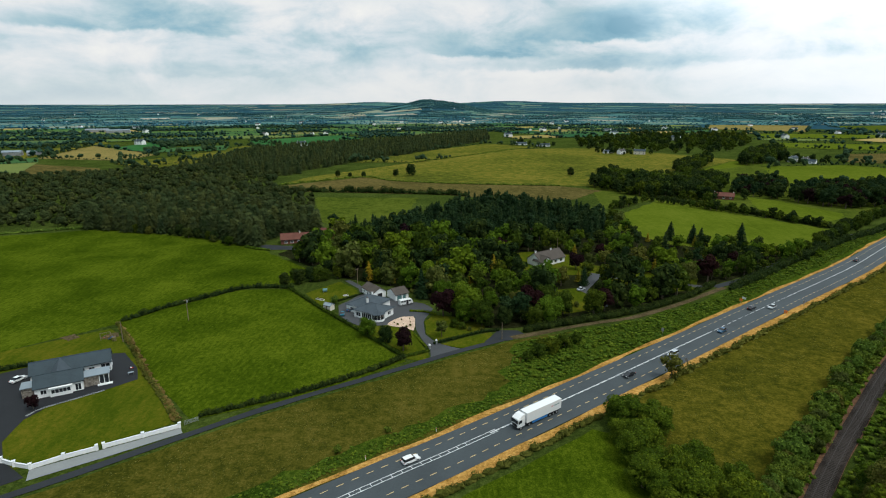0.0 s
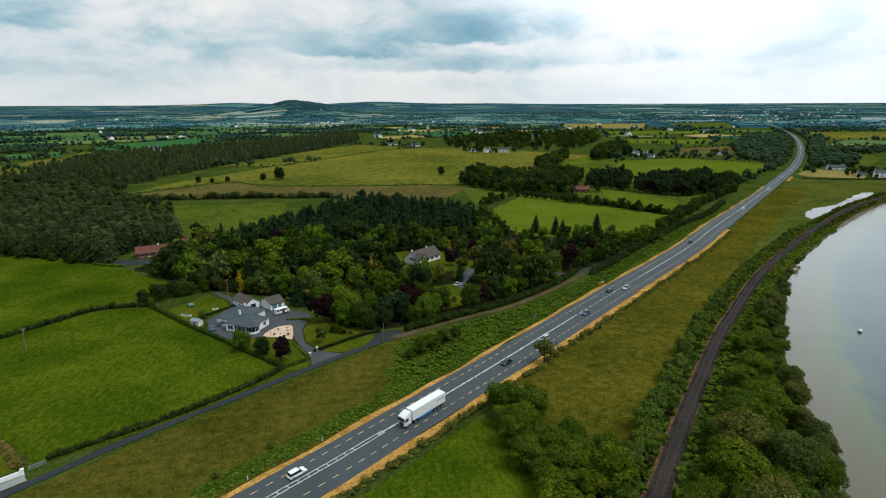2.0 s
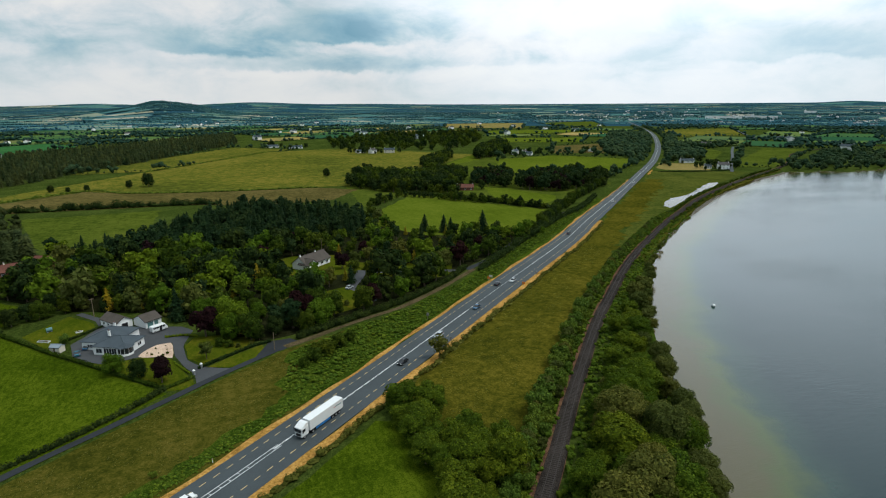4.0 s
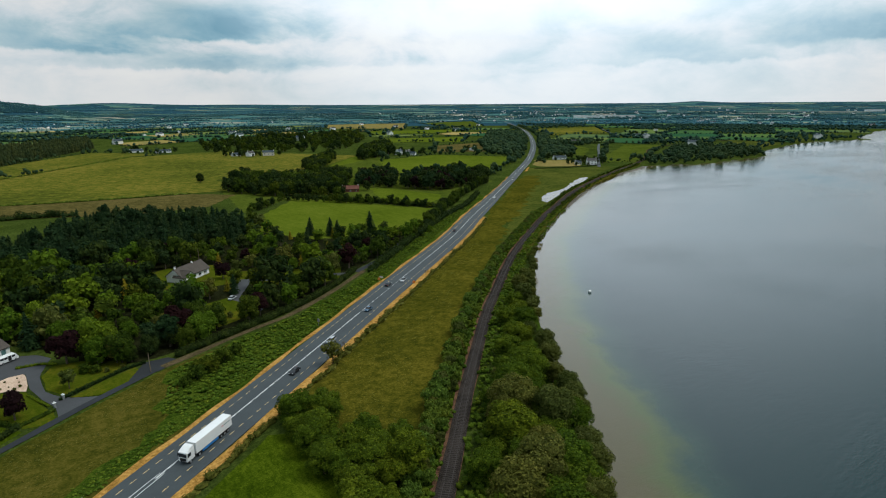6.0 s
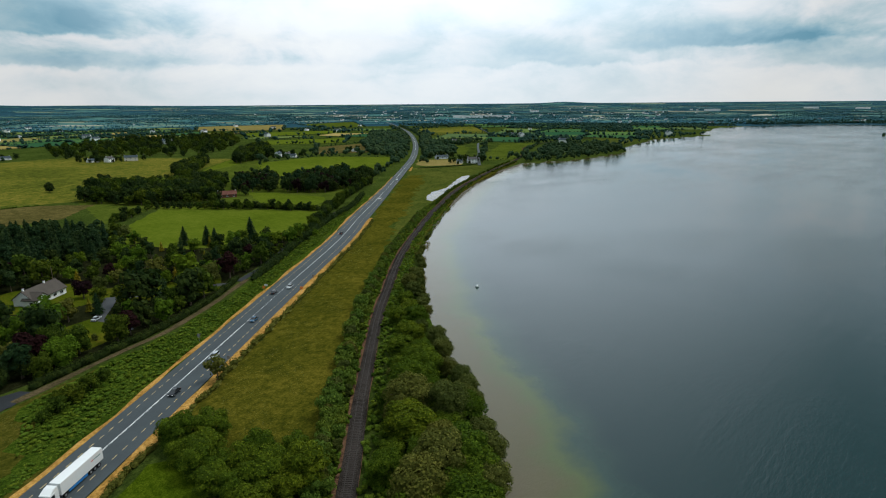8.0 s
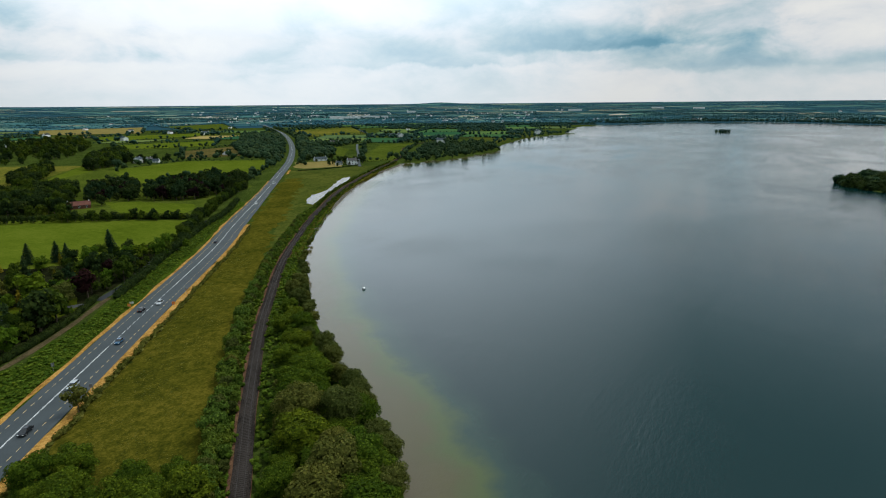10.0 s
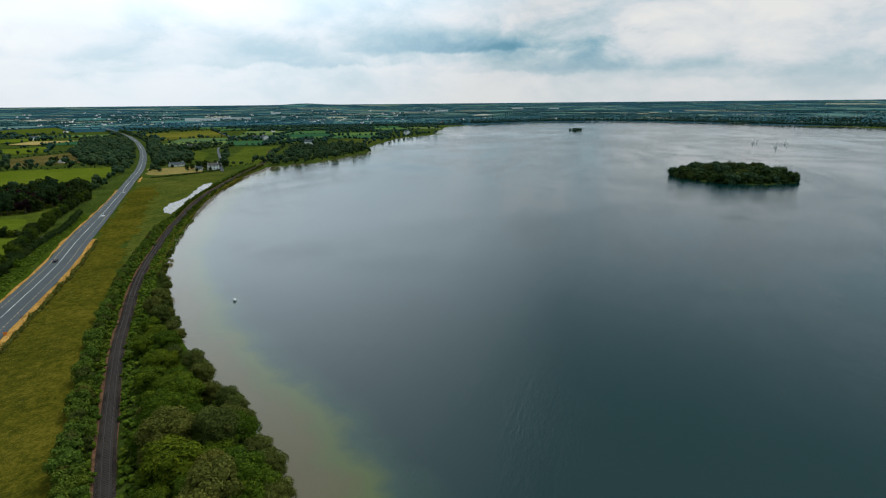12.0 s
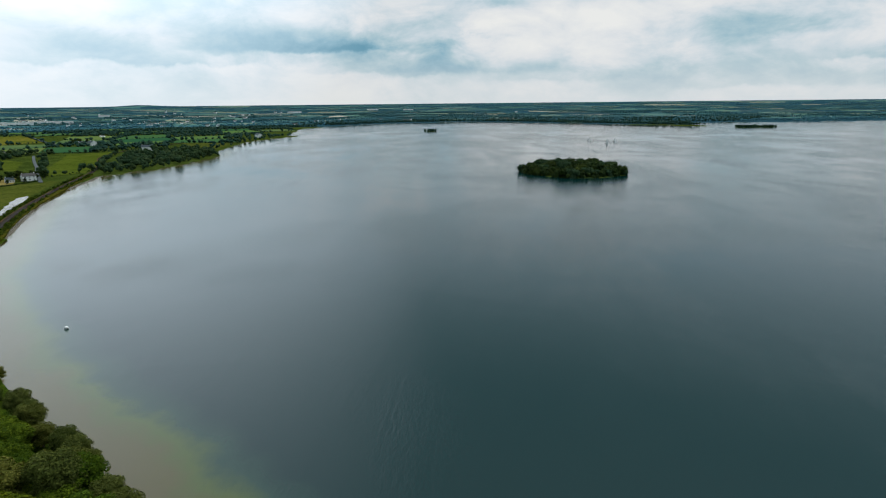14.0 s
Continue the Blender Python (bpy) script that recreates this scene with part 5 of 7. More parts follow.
def farmland(name, hazy):
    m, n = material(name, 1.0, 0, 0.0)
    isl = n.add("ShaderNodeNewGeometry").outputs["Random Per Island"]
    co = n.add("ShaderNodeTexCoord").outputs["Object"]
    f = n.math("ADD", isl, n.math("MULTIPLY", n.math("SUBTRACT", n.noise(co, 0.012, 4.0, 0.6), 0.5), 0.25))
    # the first ramp carries distance haze in its blued field colours
    n.put(n.bsdf, "Base Color", n.ramp(f, [(0.0, (0.037, 0.106, 0.123)), (0.3, (0.062, 0.144, 0.133)), (0.55, (0.106, 0.181, 0.133)), (0.72, (0.069, 0.144, 0.147)), (0.84, (0.163, 0.206, 0.154)), (0.93, (0.237, 0.237, 0.168)), (1.0, (0.338, 0.325, 0.266))] if hazy else [(0.0, (0.023, 0.073, 0.033)), (0.25, (0.044, 0.098, 0.033)), (0.5, (0.075, 0.127, 0.035)), (0.7, (0.122, 0.149, 0.043)), (0.84, (0.047, 0.093, 0.04)), (0.92, (0.234, 0.183, 0.056)), (1.0, (0.325, 0.25, 0.1))]))
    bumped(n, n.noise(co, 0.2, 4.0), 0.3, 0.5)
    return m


M["farmland"] = farmland("farmland", 0)
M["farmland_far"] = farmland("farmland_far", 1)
V, F, sides, woods = patchwork()
reach = np.array([np.hypot(*V[f[0]][:2]) for f in F])
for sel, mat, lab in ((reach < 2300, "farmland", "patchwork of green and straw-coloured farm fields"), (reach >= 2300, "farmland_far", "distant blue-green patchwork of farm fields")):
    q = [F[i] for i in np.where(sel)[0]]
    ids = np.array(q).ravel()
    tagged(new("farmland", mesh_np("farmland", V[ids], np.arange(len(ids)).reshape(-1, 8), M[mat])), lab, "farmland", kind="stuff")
g = np.random.default_rng(43)
near_xy, near_s, far_xy, far_s = [], [], [], []
for p, w, far in sides:
    L = math.dist(p, w)
    gap = 3.0 if far < 1300 else 4.6 if far < 2200 else 9.0
    for t in np.arange(0, 1, gap / L):
        if g.random() < 0.12:
            continue
        q = p + (w - p) * t + g.normal(0, 1.6 if far < 1300 else 3.0, 2)
        if far < 1300:
            near_xy.append(q)
            near_s.append(g.choice([1.0, 1.6, 3.2, 5.6], p=[0.34, 0.28, 0.22, 0.16]) * g.uniform(0.8, 1.25))
        else:
            far_xy.append(q)
            far_s.append((g.choice([1.3, 2.2, 4.6], p=[0.45, 0.35, 0.2])) * g.uniform(0.8, 1.2) * (1.0 if far < 2900 else 0.8 if far < 3400 else 0.6))
for q, far in woods:
    pts = scatter(q, 8.0 if far < 1300 else 14.0 if far < 2400 else 22.0, int(far))
    for p in pts:
        if far < 1300:
            near_xy.append(p)
            near_s.append(g.uniform(3.6, 5.6))
        else:
            far_xy.append(p)
            far_s.append(g.uniform(3.4, 6.0) * (1.0 if far < 2900 else 0.8 if far < 3400 else 0.6))
for poly in KNOWN[2:]:
    for p, w in zip(poly, poly[1:] + poly[:1]):
        p, w = np.array(p, float), np.array(w, float)
        far = np.hypot(*p)
        for t in np.arange(0, 1, (3.2 if far < 1300 else 5.5) / math.dist(p, w)):
            q = p + (w - p) * t + g.normal(0, 1.8, 2)
            (near_xy if far < 1300 else far_xy).append(q)
            (near_s if far < 1300 else far_s).append(g.choice([1.0, 1.6, 3.4, 6.0], p=[0.36, 0.30, 0.20, 0.14]) * g.uniform(0.8, 1.2))
near_xy, far_xy = np.array(near_xy), np.array(far_xy)
ok = (lake_side(near_xy[:, 0], near_xy[:, 1]) > 6) & (gap_to(road, near_xy[:, 0], near_xy[:, 1]) > 11)
for p in KEEP_OUT + KNOWN:
    ok &= ~inside(np.mean(p, 0) + (np.array(p) - np.mean(p, 0)) * 0.96, near_xy[:, 0], near_xy[:, 1])
mass("hedgerows", [cluster(s + 80, 2, STONE0, cards=16) for s in range(6)], near_xy[ok], np.array(near_s)[ok], "hedge_leaf", "dark hedgerows and copses between fields", "hedgerow")
ok = (lake_side(far_xy[:, 0], far_xy[:, 1]) > 6) & (gap_to(road, far_xy[:, 0], far_xy[:, 1]) > 18)
for p in KEEP_OUT + KNOWN:
    ok &= ~inside(np.mean(p, 0) + (np.array(p) - np.mean(p, 0)) * 0.96, far_xy[:, 0], far_xy[:, 1])
far_r = np.hypot(far_xy[:, 0], far_xy[:, 1])
ICO0 = (np.array([(0, 0, 1.6), (0.9, 0, 1.0), (0.28, 0.86, 0.8), (-0.73, 0.53, 1.05), (-0.73, -0.53, 0.75), (0.28, -0.86, 1.0), (0, 0, 0)]), np.array([(0, 1, 2), (0, 2, 3), (0, 3, 4), (0, 4, 5), (0, 5, 1), (6, 2, 1), (6, 3, 2), (6, 4, 3), (6, 5, 4), (6, 1, 5)]))
for sel, mat, lab in ((ok & (far_r < 2300), "far_leaf", "dark tree lines and copses between farm fields"), (ok & (far_r >= 2300), "blue_leaf", "distant tree lines and woods in a blue haze tint")):
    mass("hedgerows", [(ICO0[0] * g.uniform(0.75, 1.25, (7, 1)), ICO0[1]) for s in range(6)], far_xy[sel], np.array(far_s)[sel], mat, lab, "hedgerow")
# beyond the fields: copses, tree lines and haze-tinted fields out to the horizon
g = np.random.default_rng(47)
lines = []
for a, r in zip(np.radians(g.uniform(-45, 132, 620)), g.uniform(3150, 4700, 620)):
    along_it = np.array([math.cos(a), -math.sin(a)]) + g.normal(0, 0.10, 2)
    c = np.array([r * math.sin(a), r * math.cos(a)])
    lines.append(c + along_it * np.arange(-g.uniform(40, 260), g.uniform(40, 260), 8.5)[:, None] + g.normal(0, 2.5, (1, 2)))
q = np.vstack(lines)
q = q[(lake_side(q[:, 0], q[:, 1]) > 40) & (np.hypot(q[:, 0], q[:, 1]) < 4830)]
r = np.hypot(q[:, 0], q[:, 1])
for sel, mat, lab in ((r < 3900, "mid_leaf", "tree lines in a blue-green haze tint between distant fields"), (r >= 3900, "blue_leaf", "tree lines in a faint blue haze tint near the horizon")):
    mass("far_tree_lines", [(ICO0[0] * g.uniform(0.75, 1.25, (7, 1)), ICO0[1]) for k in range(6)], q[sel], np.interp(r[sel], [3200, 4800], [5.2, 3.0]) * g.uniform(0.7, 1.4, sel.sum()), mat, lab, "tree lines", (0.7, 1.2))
a, r = np.radians(g.uniform(-45, 135, 1500)), g.uniform(3150, 4800, 1500)
c = np.column_stack([r * np.sin(a), r * np.cos(a)])
dry = lake_side(c[:, 0], c[:, 1]) > 120
a, c = a[dry], c[dry]
u = np.column_stack([np.cos(a), -np.sin(a)]) * g.uniform(40, 170, (len(a), 1))
v = np.column_stack([np.sin(a), np.cos(a)]) * g.uniform(8, 26, (len(a), 1))
V = np.stack([c - u - v, c + u - v * 0.8, c + u * 0.9 + v, c - u * 1.1 + v * 0.9], 1).reshape(-1, 2)
V = np.column_stack([V, land_height(V[:, 0], V[:, 1]) + 1.6])
F = np.arange(len(V)).reshape(-1, 4)
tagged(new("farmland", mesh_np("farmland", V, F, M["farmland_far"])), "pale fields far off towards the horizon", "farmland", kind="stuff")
# woods on the distant hill
hill = scatter([(-260, 3640), (300, 3600), (420, 3760), (250, 3900), (-300, 3960), (-420, 3800)], 9, 44)
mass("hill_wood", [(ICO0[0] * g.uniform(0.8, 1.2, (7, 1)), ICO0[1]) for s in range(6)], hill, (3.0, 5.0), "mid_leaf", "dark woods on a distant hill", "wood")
# lone trees on the grazing land
for x, y, s in ((-37, 646, 1.5), (-54, 641, .9), (146, 643, 1.1), (-90, 636, .7), (-105, 633, .6), (-120, 640, .8)):
    tree("broad", 2, x, y, s, group="lone trees on grazing land")

c, n = stretch(rail, along(rail, 296, 281), along(rail, 660, 462), 2.2)
q = np.vstack([c + n * np.random.default_rng(5).uniform(3.4, 6.5, (len(c), 1)), c - n * np.random.default_rng(6).uniform(3.4, 6.5, (len(c), 1))])
q = q[lake_side(q[:, 0], q[:, 1]) > 1.5]
mass("scrub", [cluster(s + 90, 4, ICO1, cards=60) for s in range(4)], q, (0.5, 1.7), "leaf", "green scrub along a railway bank", "scrub")

# trees on both sides of the main road where it leaves the valley
c, n = stretch(road, along(road, 560, 570), along(road, 1500, 1600), 7.0)
g = np.random.default_rng(61)
q = np.vstack([c + n * g.uniform(12, 24, (len(c), 1)), c - n * g.uniform(13, 26, (len(c), 1))])
mass("roadside_trees", [cluster(s + 120, 4, STONE0, cards=36) for s in range(5)], q, (1.8, 5.0), "hedge_leaf", "dark roadside trees along the main road", "trees")

# ---- undergrowth, hedges, rough grass ----
ribbon("undergrowth", stretch(rail, along(rail, 0, 22), along(rail, 330, 302), 5.0)[0], 10.5, 2.8, 0.05, "fern", "dark green undergrowth beside the railway", "undergrowth", 3.0)
BRAMBLE = [(18, 152), (26, 178), (44, 187), (76, 200), (112, 222), (132, 238), (190, 284), (240, 322), (320, 388), (314, 376), (250, 322), (194, 276), (118, 217), (66, 176), (32, 152)]
mass("brambles", [cluster(s + 90, 2, ICO1, 0.8, 40) for s in range(7)], scatter(BRAMBLE, 1.15, 51), (0.45, 1.15), "weed_leaf", "dense green brambles and ferns on a bank", "brambles", (0.3, 0.75))
sel = (road[:, 0] > -70) & (road[:, 0] < 60)
FOOT = np.vstack([road[sel] + left_of(road)[sel] * 9.2, (road[sel] + left_of(road)[sel] * 15)[::-1]])
structure("weed_strip", mesh_np("weed_strip", [(x, y, 0.11) for x, y in FOOT + rng.normal(0, 0.7, FOOT.shape)], [range(len(FOOT))], M["fern"]), "dark green weed strip along the road verge", "undergrowth")
foot = scatter(FOOT, 0.95, 52)
foot = foot[gap_to(road, foot[:, 0], foot[:, 1]) + np.random.default_rng(5).normal(0, 1.2, len(foot)) < 13.5]
mass("weeds", [cluster(s + 95, 4, ICO1, 0.8, 40) for s in range(4)], foot, (0.35, 0.7), "weed_leaf", "low green weeds along the foot of a bank", "weeds", (0.35, 0.6))
for x, y, s in ((31, 169, 1.0), (36, 172, 1.15), (41, 176, 1.1), (27, 166, .7), (46, 180, .8), (33, 175, .8)):
    tree("bush", 2, x, y, s, group="bushes on the bank")
for x, y, s in ((-25, 116.5, .42), (-14, 125, .36)):
    tree("bush", 0, x, y, s, label="single yellow-green bush on a grass bank")


def tuft(seed):
    g = np.random.default_rng(seed)
    V, F = [], []
    for i in range(7):
        a, r, l = g.uniform(0, 6.28), g.uniform(0.1, 0.5), g.uniform(0.6, 1.1)
        b = np.array([r * math.cos(a), r * math.sin(a), 0])
        w = np.array([-math.sin(a), math.cos(a), 0]) * 0.14
        F.append([len(V), len(V) + 1, len(V) + 2])
        V += [b - w, b + w, b * 2.1 + [0, 0, l]]
    return np.array(V), np.array(F)


M["tuft"] = foliage("dry_grass_blades", (0.080, 0.085, 0.022), (0.150, 0.145, 0.040), (0.26, 0.215, 0.085))
M["tuft_green"] = foliage("green_grass_blades", (0.055, 0.085, 0.010), (0.085, 0.125, 0.016), (0.130, 0.165, 0.030))
BANK = [(-115, 76), (-93, 95), (-64, 119), (-44, 134), (-14, 155), (4, 167), (24, 179), (20, 150), (12, 136), (-26, 108), (-90, 60)]


def patchy(pts, size, keep, seed):
    """Thins a scatter to loose drifts."""
    k = np.array([noise.noise((x / size, y / size, seed)) for x, y in pts])
    return pts[k > keep]


mass("rough_grass", [tuft(s) for s in range(6)], patchy(scatter(BANK, 0.85, 53), 7.0, -0.1, 1.0), (0.18, 0.46), "tuft", "tall tawny grass tufts on a bank", "rough grass", (0.6, 1.0))
MEADOW = [(54, 110), (58, 134), (70, 152), (101, 176), (150, 214), (205, 259), (216, 264), (205, 238), (160, 198), (128, 170), (100, 148), (80, 126), (66, 110)]
mass("rough_grass", [tuft(s + 10) for s in range(6)], patchy(scatter(MEADOW, 0.95, 54), 9.0, -0.05, 2.0), (0.18, 0.46), "tuft", "tall olive-brown meadow grass", "rough grass", (0.6, 1.0))
mass("grass_tussocks", [tuft(s + 20) for s in range(6)], patchy(scatter(FIELD_A, 1.4, 55), 6.0, 0.08, 3.0), (0.14, 0.30), "tuft_green", "short green grass tussocks in a pasture", "grass", (0.5, 0.8))
RAILSIDE = np.vstack([rail[(rail[:, 0] > 20) & (rail[:, 0] < 330)] + left_of(rail)[(rail[:, 0] > 20) & (rail[:, 0] < 330)] * 9.5, (rail[(rail[:, 0] > 20) & (rail[:, 0] < 330)] - left_of(rail)[(rail[:, 0] > 20) & (rail[:, 0] < 330)] * 9)[::-1]])
mass("brambles", [cluster(s + 100, 2, ICO1, 0.8, 34) for s in range(6)], scatter(RAILSIDE, 1.4, 57, clear=[(rail, 2.9)]), (0.6, 1.5), "weed_leaf", "tangled green undergrowth beside the railway", "brambles", (0.6, 1.0))

hedge("hedge", [(-122, 200), (-111, 216), (-100, 228), (-89.5, 238.5), (-78, 240), (-68, 239)], 2.2, 1.6, "leaf_dark", "uneven dark field hedge with a few taller bushes", 61, 0.22, 7, 0.5)
hedge("hedge", [(-70, 240), (-60, 227), (-49, 212.5), (-39, 200.5), (-31, 190.5), (-26, 184), (-13, 168.5)], 1.4, 1.3, "leaf", "clipped green garden hedge along a field", 62, 0.18, 9, 0.15)
hedge("hedge", [(-13, 167.5), (-20, 160.5), (-36, 148.2), (-50, 140), (-64, 132.6)], 1.7, 1.5, "leaf_dark", "dark roadside hedge between field and lane", 63, 0.2, 8, 0.3)
hedge("hedge", [(-123, 198), (-116, 189), (-104, 174), (-93, 159), (-83, 147), (-74, 136), (-69, 130)], 1.7, 0.9, "leaf_olive", "low tangled hedge on an earth bank", 64, 0.2, 9, 0.6)
hedge("dry_growth", [(-121, 196), (-104, 175), (-93, 160), (-84, 149), (-75, 138), (-70, 131)], 2.0, 0.6, "dry_leaf", "dry yellow-brown growth along an earth bank", 65, 0.2, 4, 0.8, "dry growth")
hedge("hedge", [(30, 189), (44, 194.8), (58, 200.5), (72, 206), (90, 216), (108, 229), (122, 241.5)], 2.8, 2.5, "leaf_dark", "tall green hedge along an earth track", 65, 0.22, 8, 0.2)
hedge("hedge", [(-13, 168), (-9, 170), (-5, 172.5)], 1.1, 1.1, "leaf", "clipped hedge along a front lawn", 66, 0.16, 10, 0.1)
hedge("hedge", [(-3, 178.5), (6, 184), (14, 188.5), (20, 190)], 1.1, 1.2, "leaf_dark", "clipped dark hedge between two lawns", 67, 0.16, 10, 0.1)
hedge("hedge", [(-6, 176.5), (-8, 181), (-10.5, 187)], 0.8, 0.7, "leaf_lime", "low golden-green hedge beside a drive", 68, 0.14, 12, 0.1)
hedge("hedge", [(-13, 210), (-7, 209), (-3, 206)], 1.0, 0.9, "leaf_lime", "low golden-green hedge beside a parking place", 69, 0.14, 12, 0.1)
hedge("hedge", [(-44, 222), (-38, 228), (-35, 231)], 0.9, 1.0, "leaf_dark", "clipped dark hedge round a back lawn", 70, 0.14, 12, 0.1)
hedge("hedge", [(-14, 233), (-5, 226), (2, 219), (6, 210)], 1.6, 1.8, "leaf_olive", "tall clipped hedge behind garages", 71, 0.18, 9, 0.15)
hedge("hedge", [(-130, 163), (-137, 159), (-148, 152)], 1.6, 1.6, "leaf_dark", "dark clipped hedge behind a yard", 72, 0.2, 9, 0.1)
c, n = stretch(road, along(road, -22, 100), along(road, 250, 309), 6.0)
low = c - n * (11.6 + rng.uniform(-0.5, 0.7, (len(c), 1)))
hedge("shrubs", [tuple(p) for p in low], 1.9, 1.15, "leaf_olive", "low tangled roadside shrubs and brambles", 73, 0.22, 7, 0.7, "shrubs")
hedge("hedge", [(-170, 530), (-130, 527), (-60, 518), (-2, 508), (20, 500)], 5.5, 4.0, "leaf_dark", "tall dark hedge between moor and field", 74, 0.5, 1.6, 0.5)
hedge("hedge", [(186, 480), (205, 456), (238, 398), (262, 355)], 4.0, 3.0, "leaf_dark", "dark hedge along a pasture", 75, 0.4, 2.0, 0.4)
for seed, ln in ((76, [(-172, 566), (-92, 633), (-54, 602), (20, 577), (117, 563)]), (77, [(-46, 790), (40, 905), (131, 1036)]), (78, [(-300, 340), (-226, 368), (-170, 352)])):
    hedge("hedge", ln, 2.6, 1.5, "scrub", "low straggling field boundary hedge", seed, 0.4, 1.2, 0.5)

hedge("hedge", [(128, 236), (150, 253), (190, 286.5), (240, 325), (282, 353), (326, 392)], 4.0, 3.6, "leaf_dark", "tall green hedge between lane and road bank", 83, 0.3, 4, 0.4)

hedge("hedge", [(516, 508), (543, 495), (576, 485), (611, 482)], 2.0, 1.4, "leaf_dark", "low dark hedge behind a marsh", 84, 0.3, 2, 0.4)

# ---- house parts ----
def gable(parent, x0, y0, x1, y1, eaves, ridge, axis, wall, roof, over=0.35, wall_label="", roof_label=""):
    """A block with gable ends: walls, and a roof of two thick slopes."""
    if axis == "y":
        turn = Matrix(((0, -1, 0, 0), (1, 0, 0, 0), (0, 0, 1, 0), (0, 0, 0, 1)))
        cx0, cx1, cy0, cy1 = y0, y1, -x1, -x0
    else:
        turn, cx0, cx1, cy0, cy1 = Matrix.Identity(4), x0, x1, y0, y1
    my = (cy0 + cy1) / 2
    prof = [(cy0, 0), (cy1, 0), (cy1, eaves), (my, ridge), (cy0, eaves)]
    bm = bmesh.new()
    a = [bm.verts.new((cx0, y, z)) for y, z in prof]
    b = [bm.verts.new((cx1, y, z)) for y, z in prof]
    bm.faces.new(a[::-1])
    bm.faces.new(b)
    for i in range(5):
        bm.faces.new((a[i], a[(i + 1) % 5], b[(i + 1) % 5], b[i]))
    bmesh.ops.transform(bm, matrix=turn, verts=bm.verts)
    bmesh.ops.recalc_face_normals(bm, faces=bm.faces)
    part("wall", bm, M[wall], parent, wall_label)
    bm = bmesh.new()
    sl = (ridge - eaves) / (my - cy0)
    lo, t = eaves - over * sl, 0.2
    ring = [(cy0 - over, lo + 0.05), (my, ridge + 0.05), (cy1 + over, lo + 0.05), (cy1 + over, lo + t + 0.05), (my, ridge + t + 0.08), (cy0 - over, lo + t + 0.05)]
    a = [bm.verts.new((cx0 - over, y, z)) for y, z in ring]
    b = [bm.verts.new((cx1 + over, y, z)) for y, z in ring]
    for q in ((0, 1, 4, 5), (1, 2, 3, 4)):
        bm.faces.new([a[i] for i in q])
        bm.faces.new([b[i] for i in q][::-1])
    for i in range(6):
        bm.faces.new((a[i], a[(i + 1) % 6], b[(i + 1) % 6], b[i]))
    bmesh.ops.transform(bm, matrix=turn, verts=bm.verts)
    bmesh.ops.recalc_face_normals(bm, faces=bm.faces)
    r = part("roof", bm, M[roof], parent, roof_label)
    cap = box(cx0 - over, my - 0.12, ridge + t + 0.03, cx1 + over, my + 0.12, ridge + t + 0.14)
    bmesh.ops.transform(cap, matrix=turn, verts=cap.verts)
    part("ridge_tiles", cap, M[roof], r)
    for y in (cy0 - over - 0.08, cy1 + over - 0.04):
        gt = box(cx0 - over, y, lo + 0.02, cx1 + over, y + 0.12, lo + 0.14)
        bmesh.ops.transform(gt, matrix=turn, verts=gt.verts)
        part("gutter", gt, M["dark"], r)
    return r


def hip(parent, x0, y0, x1, y1, eaves, ridge, wall, roof, over=0.45, roof_label=""):
    """A block with a hipped roof."""
    part("wall", box(x0, y0, 0, x1, y1, eaves), M[wall], parent)
    X0, Y0, X1, Y1 = x0 - over, y0 - over, x1 + over, y1 + over
    k = min(X1 - X0, Y1 - Y0) / 2 * 0.98
    e = [(X0, Y0), (X1, Y0), (X1, Y1), (X0, Y1)]
    if X1 - X0 > Y1 - Y0:
        r = [(X0 + k, (Y0 + Y1) / 2), (X1 - k, (Y0 + Y1) / 2)]
        q = [(0, 1, 5, 4), (1, 2, 5), (2, 3, 4, 5), (3, 0, 4)]
    else:
        r = [((X0 + X1) / 2, Y0 + k), ((X0 + X1) / 2, Y1 - k)]
        q = [(0, 1, 4), (1, 2, 5, 4), (2, 3, 5), (3, 0, 4, 5)]
    bm = bmesh.new()
    v = [bm.verts.new((*p, eaves + 0.12)) for p in e] + [bm.verts.new((*p, ridge)) for p in r]
    low = [bm.verts.new((*p, eaves - 0.06)) for p in e]
    for f in q:
        bm.faces.new([v[i] for i in f])
    for i in range(4):
        bm.faces.new((low[i], low[(i + 1) % 4], v[(i + 1) % 4], v[i]))
    bm.faces.new(low[::-1])
    rf = part("roof", bm, M[roof], parent, roof_label)
    rb = bmesh.new()
    for a, b in [(4, 5)] + [(i, j) for i, j in ((0, 4), (1, 4 if len(q[0]) == 3 else 5), (2, 5), (3, 5 if len(q[0]) == 3 else 4))]:
        P = [(*p, eaves + 0.14) for p in e] + [(*p, ridge + 0.02) for p in r]
        s = rod(P[a], P[b], 0.11, 0.11, 6)
        me = bpy.data.meshes.new("hip_tiles")
        s.to_mesh(me)
        s.free()
        rb.from_mesh(me)
        bpy.data.meshes.remove(me)
    part("hip_tiles", rb, M[roof], rf)
    return rf


